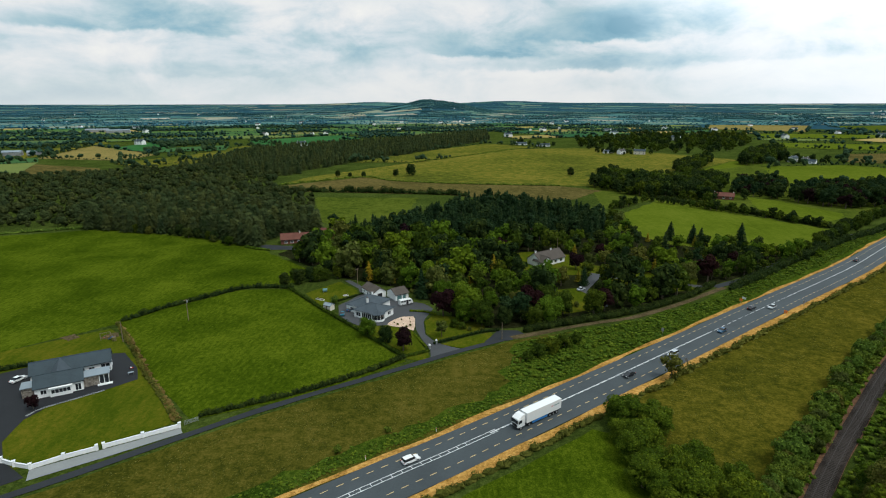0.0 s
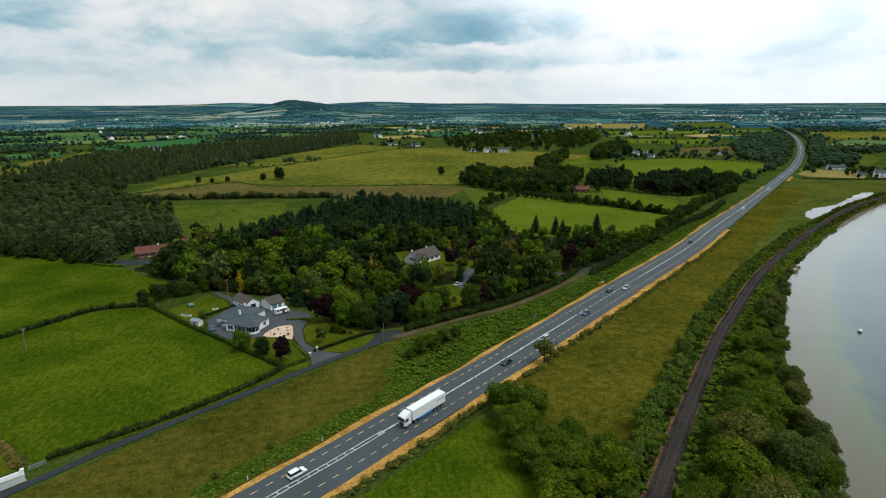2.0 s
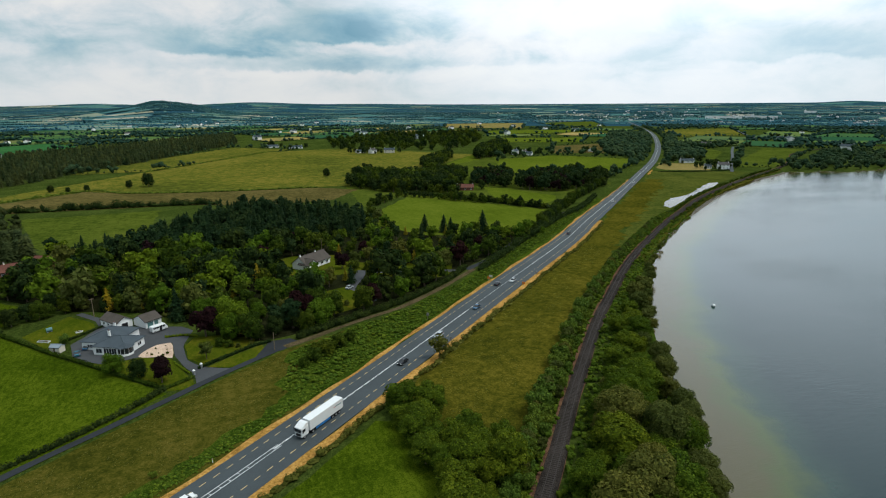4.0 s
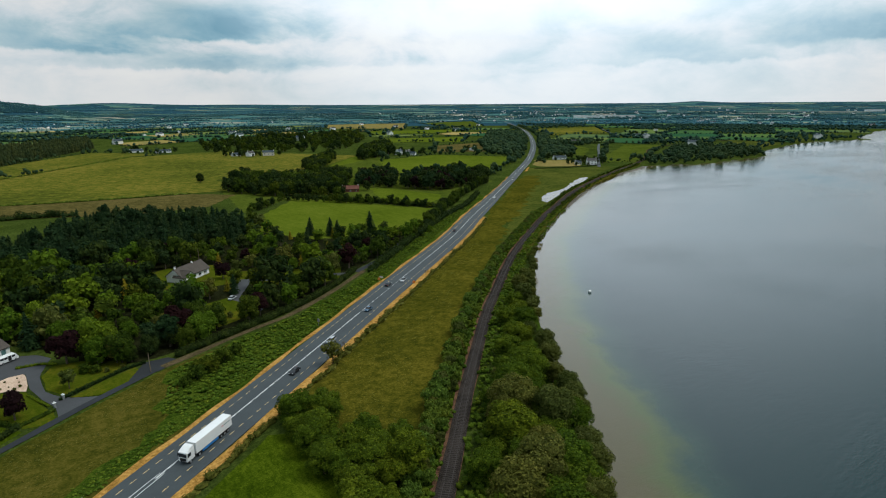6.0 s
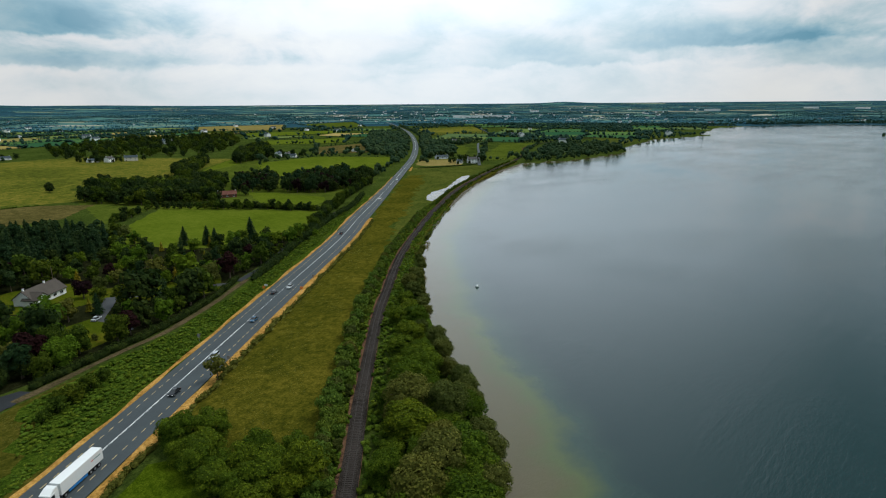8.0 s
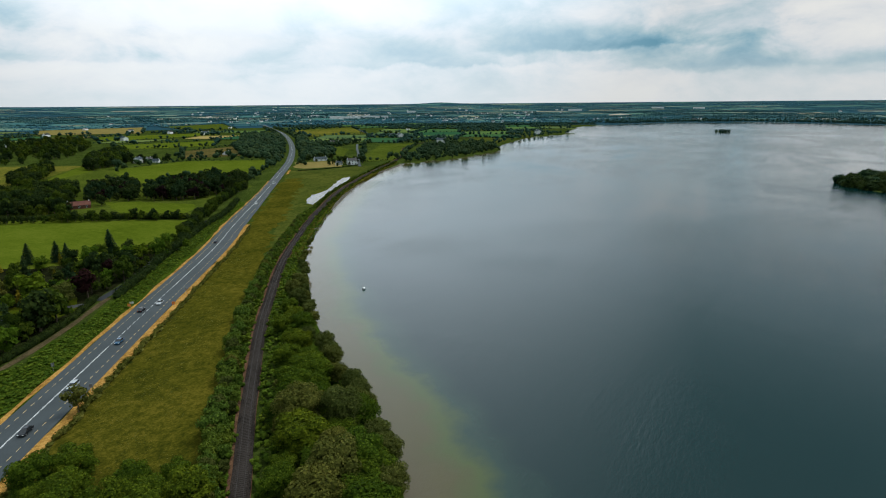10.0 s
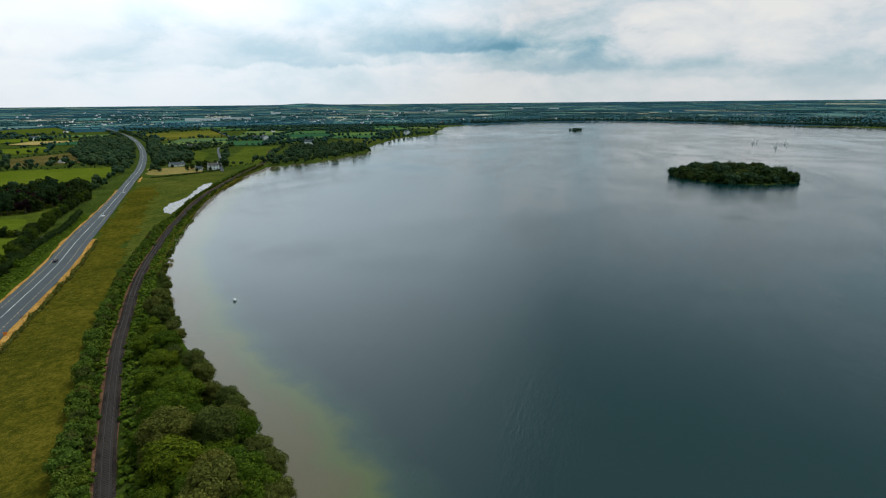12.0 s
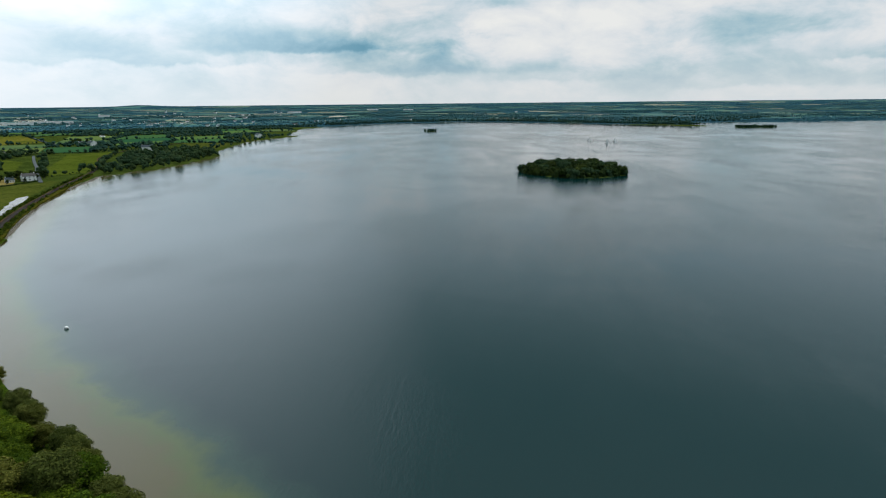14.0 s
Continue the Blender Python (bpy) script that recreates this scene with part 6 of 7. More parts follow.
def window(parent, x, y, z, w, h, face, lights=2, name="window"):
    """A window on a wall: white frame and sill, with dark panes set back; face: degrees from the front (0 looks to -y)."""
    m = Matrix.Translation((x, y, z)) @ Matrix.Rotation(radians(face), 4, "Z")
    bm = bmesh.new()
    for a in (0, w - 0.09):
        add_box(bm, a, -0.07, 0, a + 0.09, 0.02, h)
    for a in (0, h - 0.09):
        add_box(bm, 0.09, -0.07, a, w - 0.09, 0.02, a + 0.09)
    for i in range(1, lights):
        add_box(bm, w * i / lights - 0.04, -0.065, 0.09, w * i / lights + 0.04, 0.02, h - 0.09)
    fr = part(name, bm, M["pvc"], parent, at=m)
    for i in range(lights):
        part("pane", box(w * i / lights + 0.05, -0.025, 0.09, w * (i + 1) / lights - 0.05, 0.01, h - 0.09), M["glass"], fr)
    part("sill", box(-0.08, -0.16, -0.08, w + 0.08, 0.0, 0.0), M["pvc"], fr)
    return fr


def door(parent, x, y, w, h, face, mat="tealpaint", name="door"):
    m = Matrix.Translation((x, y, 0.05)) @ Matrix.Rotation(radians(face), 4, "Z")
    bm = bmesh.new()
    add_box(bm, 0, -0.06, 0, 0.08, 0.02, h)
    add_box(bm, w - 0.08, -0.06, 0, w, 0.02, h)
    add_box(bm, 0.08, -0.06, h - 0.08, w - 0.08, 0.02, h)
    d = part(name, bm, M["pvc"], parent, at=m)
    part("leaf", box(0.08, -0.03, 0, w - 0.08, 0.01, h - 0.08), M[mat], d)
    part("handle", box(w - 0.2, -0.09, 1.0, w - 0.14, -0.03, 1.12), M["grey"], d)
    return d


def chimney(parent, x, y, z0, z1, mat="white"):
    c = part("chimney", box(x - 0.35, y - 0.3, z0, x + 0.35, y + 0.3, z1, bevel=0.03), M[mat], parent)
    part("cap", box(x - 0.42, y - 0.37, z1, x + 0.42, y + 0.37, z1 + 0.1), M["grey"], c)
    for d in (-0.15, 0.15):
        part("pot", rod((x + d, y, z1 + 0.1), (x + d, y, z1 + 0.45), 0.1, 0.08), M["red_tile"], c)


# ---- modern house beside the lane ----
h1 = thing("house", pose(-114.6, 142.2, 0.1, rz=29.4), "white modern bungalow with dark slate roofs and stone wings", "house")
gable(h1, -2.0, 9.6, 18.6, 16.0, 3.0, 5.6, "x", "white", "slate")
gable(h1, 0.0, -0.6, 11.6, 5.8, 3.0, 5.4, "x", "white", "slate")
gable(h1, 3.0, 3.0, 8.2, 12.6, 3.0, 5.5, "y", "white", "blue_slate")
part("stone_wing", box(11.6, 0.6, 0, 18.0, 5.2, 3.0), M["stone"], h1, "low wing faced with rough stone")
part("flat_roof", box(11.7, 0.3, 3.0, 18.4, 5.5, 3.25, bevel=0.03), M["flat_roof"], h1, "lead-grey flat roof")
part("stone_wing", box(-3.2, 1.2, 0, 0.0, 5.4, 2.9), M["stone"], h1, "small annex faced with rough stone")
part("flat_roof", box(-3.5, 0.9, 2.9, 0.0, 5.7, 3.12, bevel=0.03), M["flat_roof"], h1, "lead-grey flat roof")
part("corner_glazing", box(15.6, 0.5, 0.3, 18.06, 0.62, 2.7), M["glass"], h1)
for x in (15.6, 16.8, 17.98):
    part("mullion", box(x - 0.05, 0.42, 0.1, x + 0.08, 0.66, 2.8), M["pvc"], h1)
part("terrace_step", box(15.0, -0.6, 0, 18.8, 0.5, 0.22), M["pvc"], h1)
part("bay", box(3.6, -1.5, 0, 8.9, -0.6, 2.5), M["white"], h1, "white projecting window bay")
part("bay_roof", box(3.4, -1.8, 2.5, 9.1, -0.5, 2.72), M["pvc"], h1)
window(h1, 3.9, -1.5, 0.9, 4.7, 1.3, 0, 5)
window(h1, 1.3, -0.6, 0.9, 1.5, 1.3, 0, 2)
window(h1, 9.6, -0.6, 0.2, 1.5, 2.1, 0, 2)
window(h1, 15.8, 9.6, 0.3, 2.5, 2.3, 0, 2)
window(h1, 9.0, 9.6, 0.6, 2.4, 1.9, 0, 3)
window(h1, 0.2, 9.6, 0.9, 1.6, 1.3, 0, 2)
window(h1, 18.6, 11.4, 0.9, 2.4, 1.3, 90, 3)
window(h1, 12.6, 9.6, 0.9, 1.6, 1.3, 0, 2)
window(h1, -2.0, 14.0, 0.9, 1.6, 1.2, -90, 2)
part("skylight", box(5.3, 4.7, 5.02, 6.0, 5.4, 5.1), M["glass"], h1, at=pose(0, 0, 0))
YARD = [(-160, 120), (-140, 154), (-131, 161), (-118, 170), (-106, 172), (-96, 161), (-92, 153.5), (-100, 144.5), (-108, 138), (-110, 131), (-108, 121), (-102, 113.5), (-93, 107.5), (-100, 101), (-130, 86)]
sheet("yard", YARD, 0.09, "yard", "smooth dark tarmac yard round a house", "yard", 0.1)
sheet("pavement", [(-93.5, 110.2), (-82, 117.5), (-67, 127), (-65.5, 124.8), (-79, 115), (-91.5, 106.2)], 0.17, "paving", "pale paved strip in front of a boundary wall", "pavement", 0.1)


def wall_run(pts, height=1.0, pillars=True):
    w = thing("boundary_wall", pose(0, 0, 0), "low white rendered garden wall with pillars", "garden wall")
    for a, b in zip(pts[:-1], pts[1:]):
        L, t = math.dist(a, b), math.degrees(math.atan2(b[1] - a[1], b[0] - a[0]))
        m = pose(a[0], a[1], 0.05, rz=t)
        part("panel", box(0, -0.12, 0, L, 0.12, height), M["white"], w, at=m)
        part("coping", box(-0.02, -0.18, height, L + 0.02, 0.18, height + 0.09, bevel=0.02), M["pvc"], w, at=m)
    for a in pts:
        p = part("pillar", box(-0.3, -0.3, 0, 0.3, 0.3, height + 0.4), M["white"], w, at=pose(a[0], a[1], 0.05, rz=30))
        part("pillar_cap", box(-0.38, -0.38, height + 0.4, 0.38, 0.38, height + 0.52, bevel=0.03), M["pvc"], p)
    return w


wall_run([(-102, 113), (-98, 111.6), (-93.6, 110.6), (-88.5, 114.4), (-82.8, 117.8)])
wall_run([(-81.6, 118.6), (-74.5, 123), (-67.4, 127.4)])
gate = thing("field_gate", pose(-66.6, 128.4, 0.1, rz=38), "grey tubular steel field gate", "gate")
for z in (0.25, 0.5, 0.75, 1.0, 1.2):
    part("bar", rod((0, 0, z), (3.4, 0, z), 0.03), M["grey"], gate)
for x in (0.0, 1.7, 3.4):
    part("upright", rod((x, 0, 0), (x, 0, 1.25), 0.035), M["grey"], gate)
tree("copper", 0, -111.4, 136.7, 0.5)
tree("bush", 0, -119, 126, 0.8)
kerb = thing("flower_border", pose(0, 0, 0), "low pale stone border with small plants", "border")
for i, (x, y) in enumerate(curve_points([(-110.5, 133), (-109, 136.5), (-104, 141), (-98, 146.5)], 0.62)):
    part("stone", STONE_ME if i else (STONE_ME := mesh_np("stone", STONES[1][0] * [0.42, 0.24, 0.20], STONES[1][1], M["paving"])), None, kerb, at=pose(x, y, 0.2, rz=i * 40))
hedge("shrubs", [(-95, 111.5), (-99, 112.4), (-101, 113.6)], 0.9, 0.7, "scrub", "low shrubs inside a white wall", 79, 0.14, 10, 0.3, "shrubs")

# slide, swing frame, table and toys behind the house
slide = thing("slide", pose(-115.2, 181.8, 0.06, rz=150), "blue plastic play slide on timber posts", "slide")
chute = bmesh.new()
for y0, y1, z in ((-0.25, 0.25, 0.0), (-0.32, -0.25, 0.16), (0.25, 0.32, 0.16)):
    add_box(chute, 0, y0, z - 0.05, 2.9, y1, z + 0.05)
part("chute", chute, M["blue"], slide, at=Matrix.Translation((0.3, 0, 1.5)) @ Matrix.Rotation(radians(30), 4, "Y"))
for x, y in ((0, -0.4), (0, 0.4), (-0.8, -0.4), (-0.8, 0.4)):
    part("post", rod((x, y, 0), (x, y, 2.3), 0.07), M["timber"], slide)
part("platform", box(-0.85, -0.5, 1.4, 0.1, 0.5, 1.5), M["timber"], slide)
for z in (0.4, 0.8, 1.15):
    part("rung", rod((-0.95, -0.35, z), (-0.95, 0.35, z), 0.04), M["timber"], slide)
swing = thing("swing_frame", pose(-119.0, 183.7, 0.06, rz=30), "timber swing frame on bare earth", "swing")
part("beam", rod((-1.6, 0, 2.3), (1.6, 0, 2.3), 0.07), M["timber"], swing)
for x in (-1.6, 1.6):
    for y in (-0.8, 0.8):
        part("leg", rod((x, y, 0), (x, 0, 2.35), 0.06), M["timber"], swing)
for x in (-0.6, 0.6):
    s = part("seat", box(x - 0.22, -0.09, 0.5, x + 0.22, 0.09, 0.54), M["red"], swing)
    for d in (-0.2, 0.2):
        part("chain", rod((x + d, 0, 0.54), (x + d, 0, 2.28), 0.012), M["grey"], s)
sheet("worn_earth", [(-122, 184), (-118, 183), (-115.5, 186), (-117, 189), (-121, 188)], 0.08, "dirt", "bare worn earth below a swing", "earth", 0.3)
sheet("worn_earth", [(-136, 184), (-131, 182), (-129, 185), (-133, 188)], 0.08, "dirt", "bare earth bed in a lawn", "earth", 0.3)
bike = thing("toy", pose(-97.5, 160.5, 0.12, rz=20), "red and white toy lying on tarmac", "toy")
part("frame", box(-0.6, -0.12, 0.15, 0.6, 0.12, 0.3, bevel=0.04), M["red"], bike)
part("seat", box(-0.4, -0.15, 0.3, 0.1, 0.15, 0.5, bevel=0.05), M["pvc"], bike)
for x in (-0.5, 0.5):
    part("wheel", rod((x, -0.06, 0.18), (x, 0.06, 0.18), 0.18, 0.18, 12), M["rubber"], bike)
bench = thing("garden_table", pose(-95.5, 156.5, 0.12, rz=30), "small blue-grey garden table", "table")
part("top", box(-0.8, -0.45, 0.7, 0.8, 0.45, 0.77, bevel=0.02), M["flat_roof"], bench)
for x in (-0.7, 0.7):
    for y in (-0.35, 0.35):
        part("leg", rod((x, y, 0), (x, y, 0.7), 0.035), M["grey"], bench)

# ---- bungalow with blue-grey hipped roof ----
h2 = thing("house", pose(-29, 212, 0.1, rz=-31), "white bungalow with a blue-grey hipped slate roof", "house")
hip(h2, -7.5, -6.0, 4.0, 7.5, 2.9, 5.6, "white", "blue_slate")
hip(h2, -1.0, -9.2, 10.6, 0.6, 2.9, 5.1, "white", "blue_slate")
part("bay", rod((9.2, -7.4, 0), (9.2, -7.4, 2.8), 2.4, 2.4, 14), M["glass"], h2, "curved glazed bay")
part("bay_base", rod((9.2, -7.4, 0), (9.2, -7.4, 0.75), 2.46, 2.46, 14), M["white"], h2)
part("bay_roof", rod((9.2, -7.4, 2.8), (9.2, -7.4, 4.1), 2.9, 0.1, 14), M["blue_slate"], h2)
for i in range(7):
    a = radians(-120 + 30 * i)
    part("mullion", rod((9.2 + 2.43 * math.cos(a), -7.4 + 2.43 * math.sin(a), 0.7), (9.2 + 2.43 * math.cos(a), -7.4 + 2.43 * math.sin(a), 2.8), 0.05), M["pvc"], h2)
window(h2, 0.0, -9.2, 0.6, 2.2, 1.7, 0, 2)
window(h2, 2.8, -9.2, 0.35, 4.6, 2.2, 0, 5)
window(h2, -5.6, -6.0, 0.8, 1.8, 1.3, 0, 2)
door(h2, -3.0, -6.0, 1.0, 2.1, 0)
for y in (4.6, 0.2, -3.6):
    window(h2, -7.5, y, 0.8, 1.8, 1.2, -90, 2)
window(h2, 10.6, -3.0, 0.8, 1.8, 1.3, 90, 2)
chimney(h2, 1.2, -3.6, 4.4, 6.3)
chimney(h2, -1.6, 3.0, 4.8, 6.4)
for nm, x, y, t, w, l, lab in (("garage", -30, 230.5, -55, 6.0, 10.5, "white garage with a dark tiled gable roof"), ("garage", -19.5, 227, 35, 7.6, 6.2, "white double garage with a grey gable roof and teal doors")):
    ga = thing(nm, pose(x, y, 0.1, rz=t), lab, "garage")
    gable(ga, -l / 2, -w / 2, l / 2, w / 2, 2.5, 4.3, "x", "white", "brown_tile", 0.3)
    if t > 0:
        door(ga, -l / 2 + 0.6, -w / 2, 2.3, 2.1, 0, "tealpaint", "garage_door")
        door(ga, -l / 2 + 3.3, -w / 2, 1.6, 2.1, 0, "tealpaint", "garage_door")
        window(ga, l / 2, -0.8, 0.9, 1.4, 1.1, 90, 2)
    else:
        door(ga, l / 2, -1.2, 2.4, 2.1, 90, "dark", "garage_door")
        for q in (-3.6, -0.8, 1.8):
            window(ga, q, -w / 2, 0.9, 1.2, 1.0, 0, 2)
DRIVE = [(-46, 250), (-38, 239), (-35.5, 231), (-40, 222), (-43, 217), (-41, 206), (-37, 200), (-32, 195.5), (-25, 195.5), (-20, 196), (-16, 204.5), (-11, 204), (-10.2, 192), (-7.5, 182), (-4.5, 174.5), (-4, 166), (3, 170), (8, 173.5), (2.5, 176.5), (-2.5, 180), (-6.5, 187), (-7.5, 199), (-6, 206), (-4, 213), (-8, 219), (-14, 222), (-26, 226), (-34, 238), (-44, 251.5)]
sheet("drive", DRIVE, 0.10, "drive", "grey tarmac drive and yard round a bungalow", "drive", 0.15)
sheet("drive", [(14, 180), (20, 191), (27, 190.5), (30, 186), (23, 181.5)], 0.11, "lane", "dark tarmac apron at a gateway", "drive", 0.15)
sheet("lawn", [(-60, 232), (-48, 249), (-38.5, 237), (-37, 231), (-44.5, 222), (-50, 216)], 0.11, "lawn", "green back lawn with raised beds", "lawn", 0.2)
sheet("lawn", [(-38, 200), (-32, 195), (-20, 195.2), (-11, 190), (-8.5, 181), (-6, 174), (-13, 169.5), (-26, 185)], 0.105, "lawn", "mown front lawn with small trees", "lawn", 0.15)
sheet("lawn", [(-7, 199), (-6, 188), (-2, 181), (6, 184.5), (14, 189), (16, 196), (4, 204), (-4, 206)], 0.105, "lawn", "mown garden lawn beside a curved drive", "lawn", 0.15)
sheet("lawn", [(-1, 178.5), (9, 174.4), (19, 181), (17, 189), (8, 184.5)], 0.10, "lawn", "bright green roadside lawn", "lawn", 0.15)
sheet("lawn", [(-12, 166.8), (-4.8, 165.5), (-5, 172), (-12, 168.5)], 0.10, "lawn", "bright green roadside lawn", "lawn", 0.1)
sheet("gravel_bed", [(-21, 196.3), (-17, 203.5), (-14, 204.4), (-11.2, 203.6), (-10.8, 191), (-14, 193)], 0.12, "pebble", "pale pink gravel bed with small plants", "gravel bed", 0.1, curved=True)
for i, (x, y) in enumerate([(-18.5, 198), (-16, 201), (-13, 202), (-12.5, 198.5), (-12.3, 195), (-15, 196.5), (-13.6, 193.6), (-17, 196)]):
    tree("bush", 1 if i % 2 else 2, x, y, random.uniform(0.1, 0.2), group="small plants in gravel")
for x, y, k, v, s in ((-27, 185.6, "broad", 5, 0.78), (-20, 179.6, "broad", 2, 0.68), (-13.4, 173.4, "copper", 0, 0.95), (0, 205, "copper", 0, 1.35), (-6, 242, "broad", 5, 1.3), (6.4, 270, "broad", 5, 1.3), (17.5, 289, "broad", 5, 1.3), (-29, 254, "fir", 0, 1.1), (-0.6, 185, "open", 0, 1.0), (-45, 219.5, "bush", 0, 0.7), (9, 199, "copper", 0, 0.9), (13, 196, "open", 0, 1.25), (17, 194, "broad", 1, 0.55), (4, 194, "bush", 2, 0.7), (7, 192, "bush", 2, 0.6), (9.5, 190.5, "bush", 1, 0.35), (14, 190.8, "bush", 1, 0.3)):
    tree(k, v, x, y, s, group="garden trees")
for x, y in ((-72, 243), (-66, 246), (-62, 250), (-58, 250), (-55, 252), (-50, 254), (-70, 252), (-62, 258), (-56, 262), (-47, 258), (-44, 255), (-36, 250), (-30, 248), (-24, 243), (-18, 239), (-8, 232), (-2, 226)):
    tree("broad", int(abs(x)) % 5, x, y, random.uniform(0.5, 0.85), group="garden trees")
for x, y, s in ((-24, 246, 1.0), (-58, 285, .9), (12, 236, .9)):
    tree("gold", 0, x, y, s, group="golden cypresses")
for x, y in ((-4.6, 174.6), (-2.4, 178.6)):
    gp = thing("gate_pillar", pose(x, y, 0.1, rz=30), "pale stone gate pillar with a lamp", "gate pillar", "gate pillars")
    part("shaft", box(-0.3, -0.3, 0, 0.3, 0.3, 1.4, bevel=0.02), M["paving"], gp)
    part("cap", box(-0.38, -0.38, 1.4, 0.38, 0.38, 1.52, bevel=0.03), M["pvc"], gp)
    part("lamp", rod((0, 0, 1.52), (0, 0, 1.85), 0.12, 0.16), M["pvc"], gp)
shed = thing("garden_shed", pose(-46, 212.5, 0.08, rz=-30), "small garden shed with a pale blue-grey roof", "shed")
gable(shed, -1.8, -1.3, 1.8, 1.3, 1.9, 2.5, "x", "cream", "flat_roof", 0.15)
door(shed, -0.4, -1.3, 0.9, 1.8, 0, "timber")
tank = thing("oil_tank", pose(-52, 234, 0.1, rz=20), "green plastic heating oil tank", "tank")
part("body", rod((-0.9, 0, 0.9), (0.9, 0, 0.9), 0.75, 0.75, 16), M["tealpaint"], tank)
for x in (-0.6, 0.6):
    part("block", box(x - 0.15, -0.6, 0, x + 0.15, 0.6, 0.25), M["grey"], tank)
for x, y, t, l in ((-52, 224, -30, 4.2), (-42, 229, 20, 2.2)):
    bed = thing("raised_bed", pose(x, y, 0.1, rz=t), "long raised bed with pale board sides", "garden bed", "raised beds")
    for a, b in (((-l / 2, -0.6), (l / 2, -0.54)), ((-l / 2, 0.54), (l / 2, 0.6)), ((-l / 2, -0.54), (-l / 2 + 0.06, 0.54)), ((l / 2 - 0.06, -0.54), (l / 2, 0.54))):
        part("board", box(a[0], a[1], 0, b[0], b[1], 0.4), M["pvc"], bed)
    part("soil", box(-l / 2 + 0.06, -0.54, 0, l / 2 - 0.06, 0.54, 0.3), M["dirt"], bed)

# ---- older bungalow in the trees, red-roofed house ----
h3 = thing("house", pose(53.5, 281, 0.1, rz=37), "white bungalow with a brown-grey tiled roof among trees", "house")
gable(h3, -9, -4.6, 9, 4.6, 2.9, 6.3, "x", "white", "brown_tile", 0.5)
gable(h3, -9.5, -7.0, -3.5, 0.0, 2.9, 5.4, "y", "white", "brown_tile", 0.4)
window(h3, -7.6, -7.0, 0.8, 2.2, 1.4, 0, 3)
for x in (-2.0, 1.6, 5.4):
    window(h3, x, -4.6, 0.8, 1.9, 1.3, 0, 2)
window(h3, 9, -1.2, 0.8, 2.0, 1.3, 90, 2)
window(h3, -9.5, -3.0, 0.8, 1.6, 1.3, -90, 2)
chimney(h3, -8.2, 0, 5.6, 7.5)
chimney(h3, 3.0, 0, 5.6, 7.3)
for P in LAWNS:
    sheet("lawn", P, 0.07, "lawn", "mown lawn among tall trees", "lawn", 0.4)
sheet("drive", [(62, 214), (65, 224), (60, 236), (72, 262), (96, 250), (110, 246), (122, 240), (112, 240), (95, 246), (75, 256), (64, 236), (69, 224), (67, 215)], 0.10, "drive", "grey garden drive winding between lawns", "drive", 0.2)
for x, y, k, v, s in ((66, 268, "copper", 0, 1.05), (74, 272, "broad", 4, 0.8), (92, 230, "copper", 0, 0.9), (86, 226, "broad", 0, 1.0), (80, 222, "broad", 1, 0.9), (100, 236, "broad", 4, 0.8), (112, 246, "broad", 4, 1.1), (106, 240, "broad", 0, 0.9), (118, 256, "broad", 5, 0.9), (98, 262, "broad", 5, 0.75), (86, 268, "copper", 0, 0.7), (54, 215, "bush", 1, 0.5), (30, 200, "broad", 2, 1.0), (38, 204, "broad", 2, 1.0), (24, 198, "pine", 0, .9)):
    tree(k, v, x, y, s, group="garden trees")
h4 = thing("house", pose(-88.5, 326, 0.1, rz=14), "long house with a red clay tile roof", "house")
gable(h4, -8, -4.2, 8, 4.2, 2.8, 5.6, "x", "brick", "red_tile", 0.4)
for x in (-6.0, -2.6, 1.4, 4.6):
    window(h4, x, -4.2, 0.8, 1.7, 1.3, 0, 2)
chimney(h4, 3.0, 0, 5.0, 6.7, "cream")
h5 = thing("house", pose(-71, 338, 0.1, rz=-28), "small house with a red-brown tile roof", "house")
gable(h5, -5, -3.6, 5, 3.6, 2.8, 5.6, "x", "brick", "red_tile", 0.4)
for x in (-3.4, 1.0):
    window(h5, x, -3.6, 0.8, 1.6, 1.3, 0, 2)
sheet("yard", [(-112, 312), (-98, 308), (-76, 309), (-72, 316), (-84, 316), (-104, 320)], 0.08, "lane", "dark yard before a house", "yard", 0.2)
hedge("hedge", [(-114, 314), (-106, 309), (-98, 306.5)], 1.4, 1.3, "leaf_lime", "yellow-green clipped hedge beside a house yard", 81, 0.2, 6, 0.1)


# ---- distant houses, sheds ----
ROUND_HOUSES = []


def cottage(x, y, turn, w, d, roof="slate", wall="white", storeys=1, label=""):
    z = float(land_height(x, y)) + 0.1
    ob = thing("house", pose(x, y, z, rz=turn), label or "white rendered farmhouse with a dark slate roof", "house", "distant houses")
    e = 2.8 * storeys
    gable(ob, -w / 2, -d / 2, w / 2, d / 2, e, e + 2.6, "x", wall, roof, 0.35)
    for k in range(storeys):
        for i in range(3):
            window(ob, -w / 2 + w * (i + 0.5) / 3 - 0.8, -d / 2, 0.9 + 2.8 * k, 1.6, 1.3, 0, 2)
    window(ob, w / 2, -0.8, 0.9, 1.6, 1.3, 90, 2)
    chimney(ob, -w / 2 + 0.6, 0, e + 1.6, e + 3.6)
    chimney(ob, w / 2 - 0.6, 0, e + 1.6, e + 3.6)
    for i, (dx, dy) in enumerate(((-w / 2 - 7, 5), (w / 2 + 8, 3), (-4, 13), (6, 15), (-w / 2 - 3, -13))):
        q = ob.matrix_basis @ Vector((dx + random.uniform(-3, 3), dy + random.uniform(-3, 3), 0))
        ROUND_HOUSES.append((q.x, q.y, random.uniform(0.7, 1.3) if i < 4 else 0.55))
    return ob


